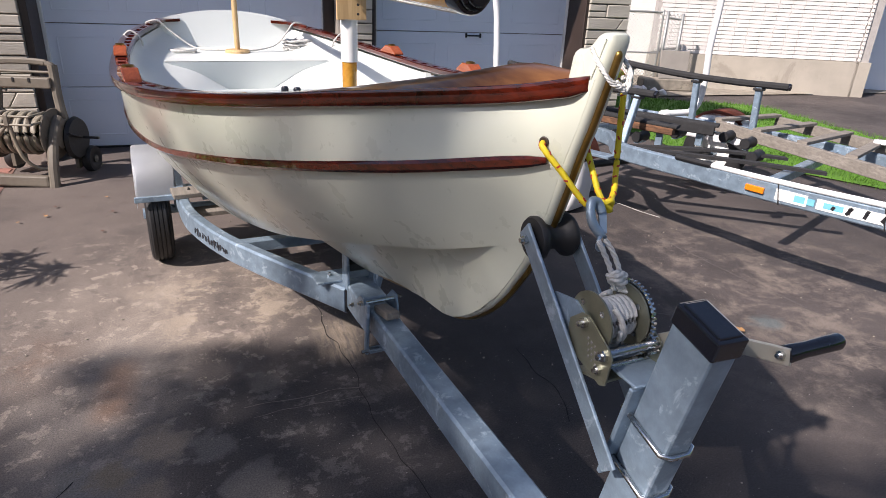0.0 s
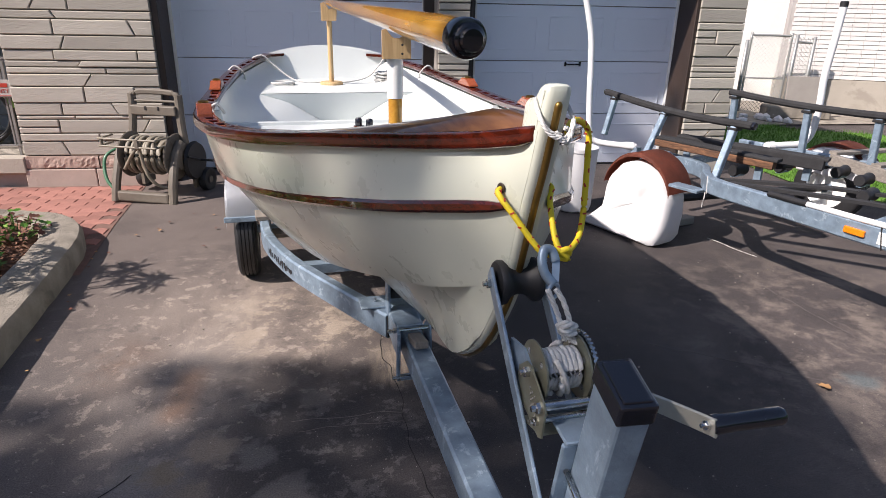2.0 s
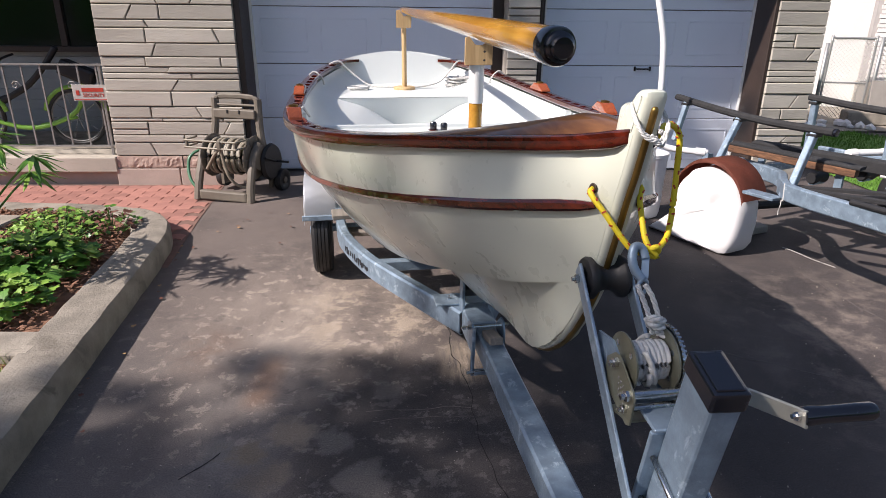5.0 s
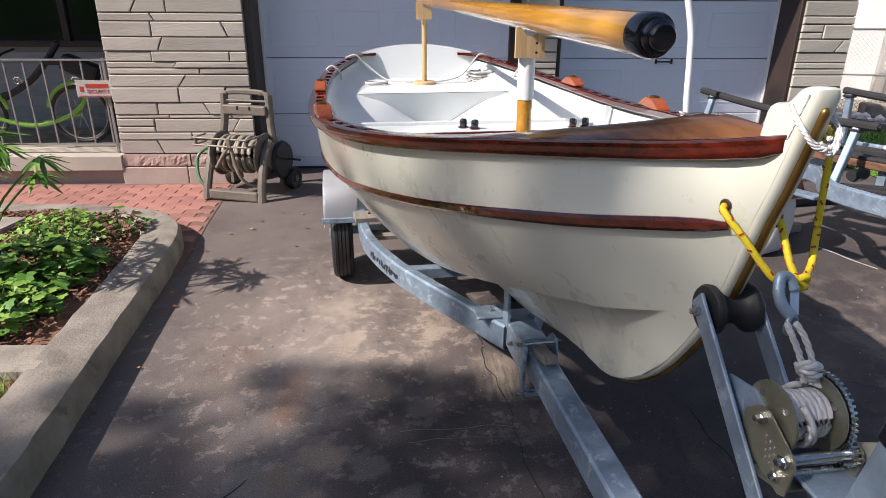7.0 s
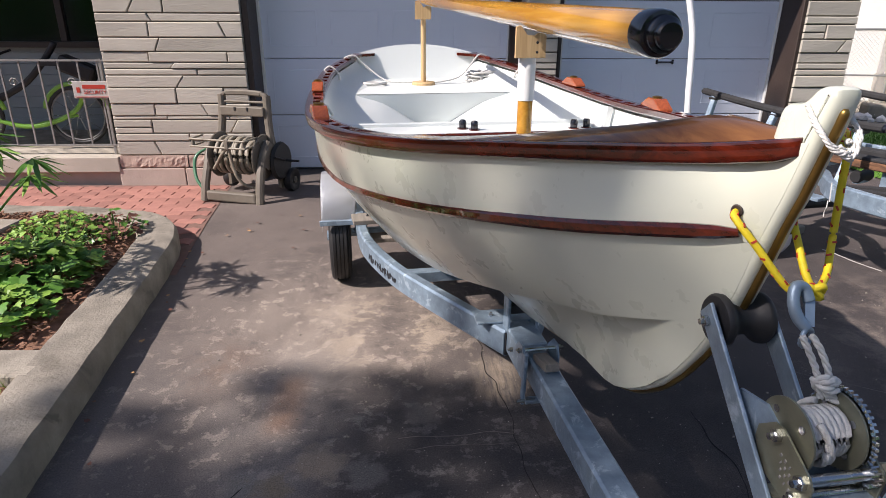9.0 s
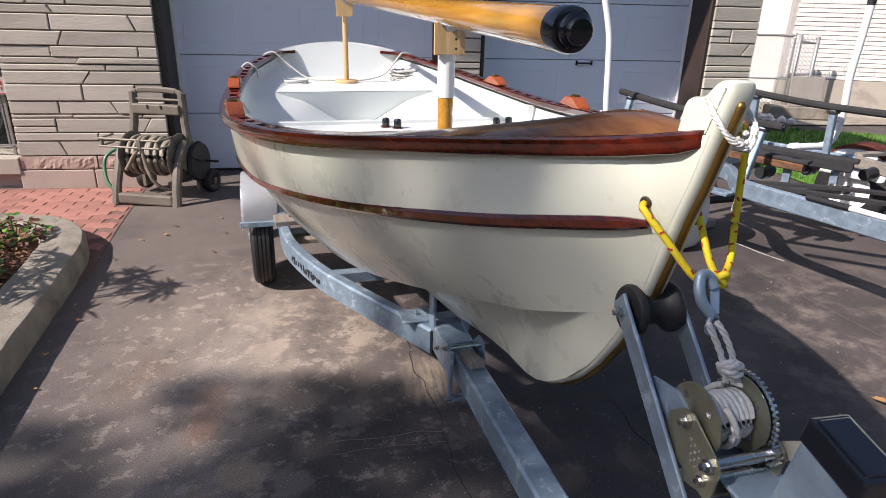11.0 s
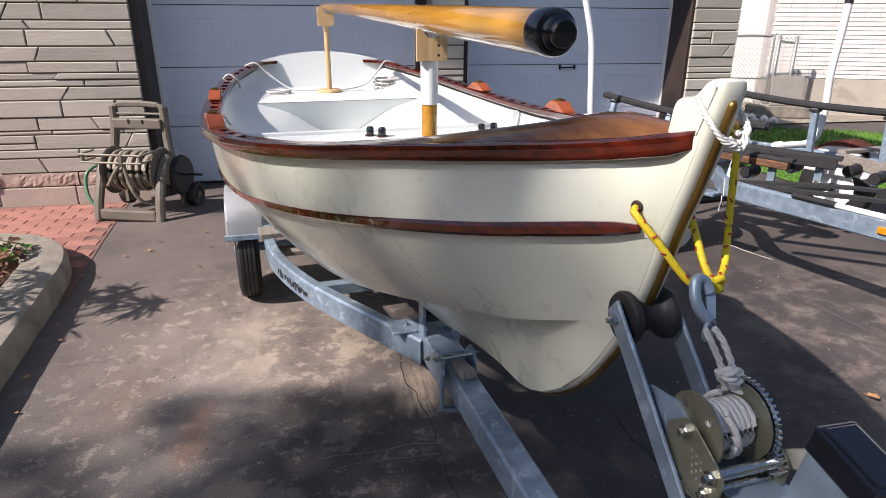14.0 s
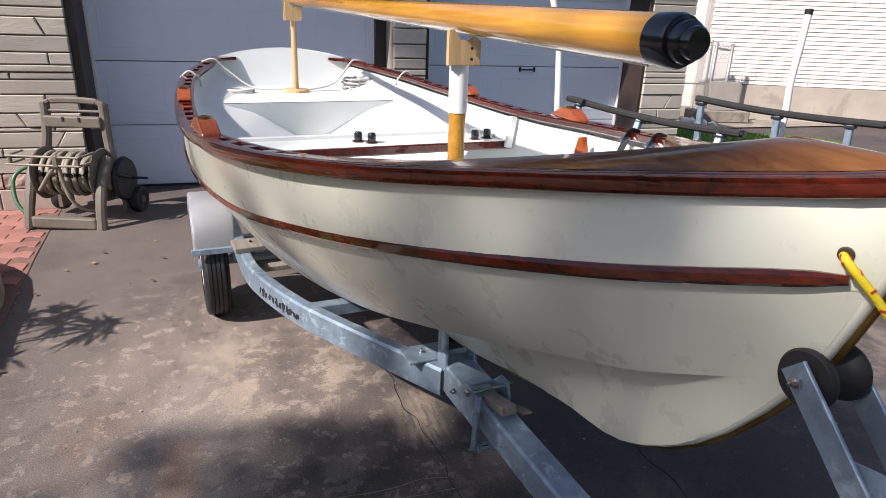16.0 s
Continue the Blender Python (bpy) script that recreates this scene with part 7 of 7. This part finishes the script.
# ---------- stone facing, laid stone by stone ----------
def stone_piece(parent, x0, x1, z0, z1, y, slant0=0.0, slant1=0.0, depth=0.03, rg=random, material="stone", name="stone"):
    """A split stone with a slightly domed, worn face. slant: how far its upper ends lean."""
    g = 0.0045
    a = [(x0 + g, z0 + g), (x1 - g, z0 + g), (x1 - g + slant1, z1 - g), (x0 + g + slant0, z1 - g)]
    e = 0.006
    ins = [(x0 + g + e, z0 + g + e), (x1 - g - e, z0 + g + e), (x1 - g - e + slant1, z1 - g - e), (x0 + g + e + slant0, z1 - g - e)]
    back, front = y + depth, y - rg.uniform(0.0, 0.012)
    bm = bmesh.new()
    v0 = [bm.verts.new((p, back, q)) for p, q in a]
    v1 = [bm.verts.new((p, front + 0.008, q)) for p, q in a]
    v2 = [bm.verts.new((p, front + rg.uniform(-0.002, 0.002), q)) for p, q in ins]
    for s, t in ((v0, v1), (v1, v2)):
        for k in range(4):
            bm.faces.new((s[k], s[(k + 1) % 4], t[(k + 1) % 4], t[k]))
    bm.faces.new(v2)
    return part(name, bm, material, parent)


COURSES = (0.24, 0.37, 0.44, 0.565, 0.60, 0.71, 0.85, 0.96, 1.015, 1.07, 1.16, 1.28, 1.41, 1.48, 1.61, 1.70, 1.82, 1.88, 2.0, 2.12, 2.25, 2.38, 2.5, 2.62, 2.74)


def ashlar(parent, x0, x1, seed, lo=0.28, hi=0.75, low=0.24):
    rg = random.Random(seed)
    for z0, z1 in zip(COURSES, COURSES[1:]):
        if z0 < low - 0.01:
            continue
        x, sl = x0, 0.0
        while x < x1 - 0.02:
            w = rg.uniform(lo, hi) * (1.2 if z1 - z0 < 0.08 else 1.0)
            e = x + w
            if x1 - e < 0.14:
                e = x1
            s1 = 0.0 if e == x1 else rg.choice((0, 0, 0.0, 0.05, -0.05, 0.07)) * min(1, (z1 - z0) / 0.1)
            if z1 - z0 > 0.115 and rg.random() < 0.30 and w < 0.5:
                zm = z0 + (z1 - z0) * rg.uniform(0.42, 0.6)
                stone_piece(parent, x, e, z0, zm, WY, sl, 0, rg=rg) if sl == 0 and s1 == 0 else stone_piece(parent, x, e, z0, z1, WY, sl, s1, rg=rg)
                if sl == 0 and s1 == 0:
                    stone_piece(parent, x, e, zm, z1, WY, 0, 0, rg=rg)
            else:
                stone_piece(parent, x, e, z0, z1, WY, sl, s1, rg=rg)
            x, sl = e, s1
            # the next stone leans with this joint


ashlar(wall_left, LX0, LX1, 3)
for k, (a, b) in enumerate(((LX0, -1.62), (-1.62, -1.0))):
    bm = bmesh.new()
    rows = [[(x, WY - 0.012 - (0.018 * abs(noise.noise((x * 14, z * 14, 1))) if 0.135 < z < 0.225 else 0.0), z) for x in np.linspace(a + 0.006, b - 0.006, 26)] for z in (0.125, 0.14, 0.165, 0.19, 0.215, 0.235)]
    grid(bm, rows)
    grid(bm, [rows[0], [(p[0], WY + 0.03, p[2]) for p in rows[0]]], flip=True)
    grid(bm, [rows[-1], [(p[0], WY + 0.03, p[2]) for p in rows[-1]]])
    part("rough_stone", bm, "pinkstone", wall_left, "rough pink base stone")
for a, b in ((LX0 - 0.02, -1.66), (-1.66, -1.0)):
    part("base_block", B(((a + b) / 2, WY + 0.01, 0.03), (b - a - 0.008, 0.06, 0.17), bevel=0.006), "foundation", wall_left, "weathered base block")
ashlar(wall_pillar, PX0, PX1, 5, 0.16, 0.36, 0.0)
ashlar(wall_right, RX0, RX1, 9, 0.2, 0.5, 0.0)
for wall, a, b in ((wall_pillar, PX0, PX1), (wall_right, RX0, RX1)):
    for z0, z1 in ((-0.05, 0.12), (0.12, 0.24)):
        stone_piece(wall, a, b, z0, z1, WY)

# ---------- red pavers, one by one ----------
bm = bmesh.new()
hw, hl, zg = 0.056, 0.110, 0.013
edge = [(-hl, -hw - zg), (-hl * 0.5, -hw + zg), (0, -hw - zg), (hl * 0.5, -hw + zg), (hl, -hw - zg)]
out = [(x * 0.982, y + 0.0015) for x, y in edge] + [(x * 0.982, y + 2 * hw - 0.0015) for x, y in edge[::-1]]
lo = [bm.verts.new((x, y, -0.03)) for x, y in out]
hi = [bm.verts.new((x, y, -0.001)) for x, y in out]
tp = [bm.verts.new((x * 0.965, y - math.copysign(0.004, k - 4.5), 0.002)) for k, (x, y) in enumerate(out)]
n = len(out)
for s, t in ((lo, hi), (hi, tp)):
    for k in range(n):
        bm.faces.new((s[k], s[(k + 1) % n], t[(k + 1) % n], t[k]))
bm.faces.new(tp)
paver = bpy.data.meshes.new("paver")
bm.to_mesh(paver)
bm.free()
paver.materials.append(M["brickred"])
walkway = bpy.data.objects["walkway"]
rng = random.Random(12)
count = 0
for j in range(24):
    y = 4.34 + 0.112 * j
    if y > 6.44:
        break
    for k in range(16):
        x = -1.06 - (y - 4.7) * 0.12 - 0.10 - 0.2205 * k - (0.11 if j % 2 else 0.0)
        edge_y = float(np.interp(x, (-5, -2.3, -1.78, -1.42, -1.22, -1.05), (5.28, 5.26, 5.17, 4.95, 4.62, 4.2))) + 0.15
        if y < edge_y or x < -4.3 or count > 295:
            continue
        ob = new("paver", paver)
        ob.parent = walkway
        ob.matrix_basis = pose(x, y, 0.008 + SINK(y) + rng.uniform(-0.0015, 0.0015), rng.uniform(-0.4, 0.4), rng.uniform(-0.4, 0.4), rng.uniform(-0.4, 0.4))
        count += 1
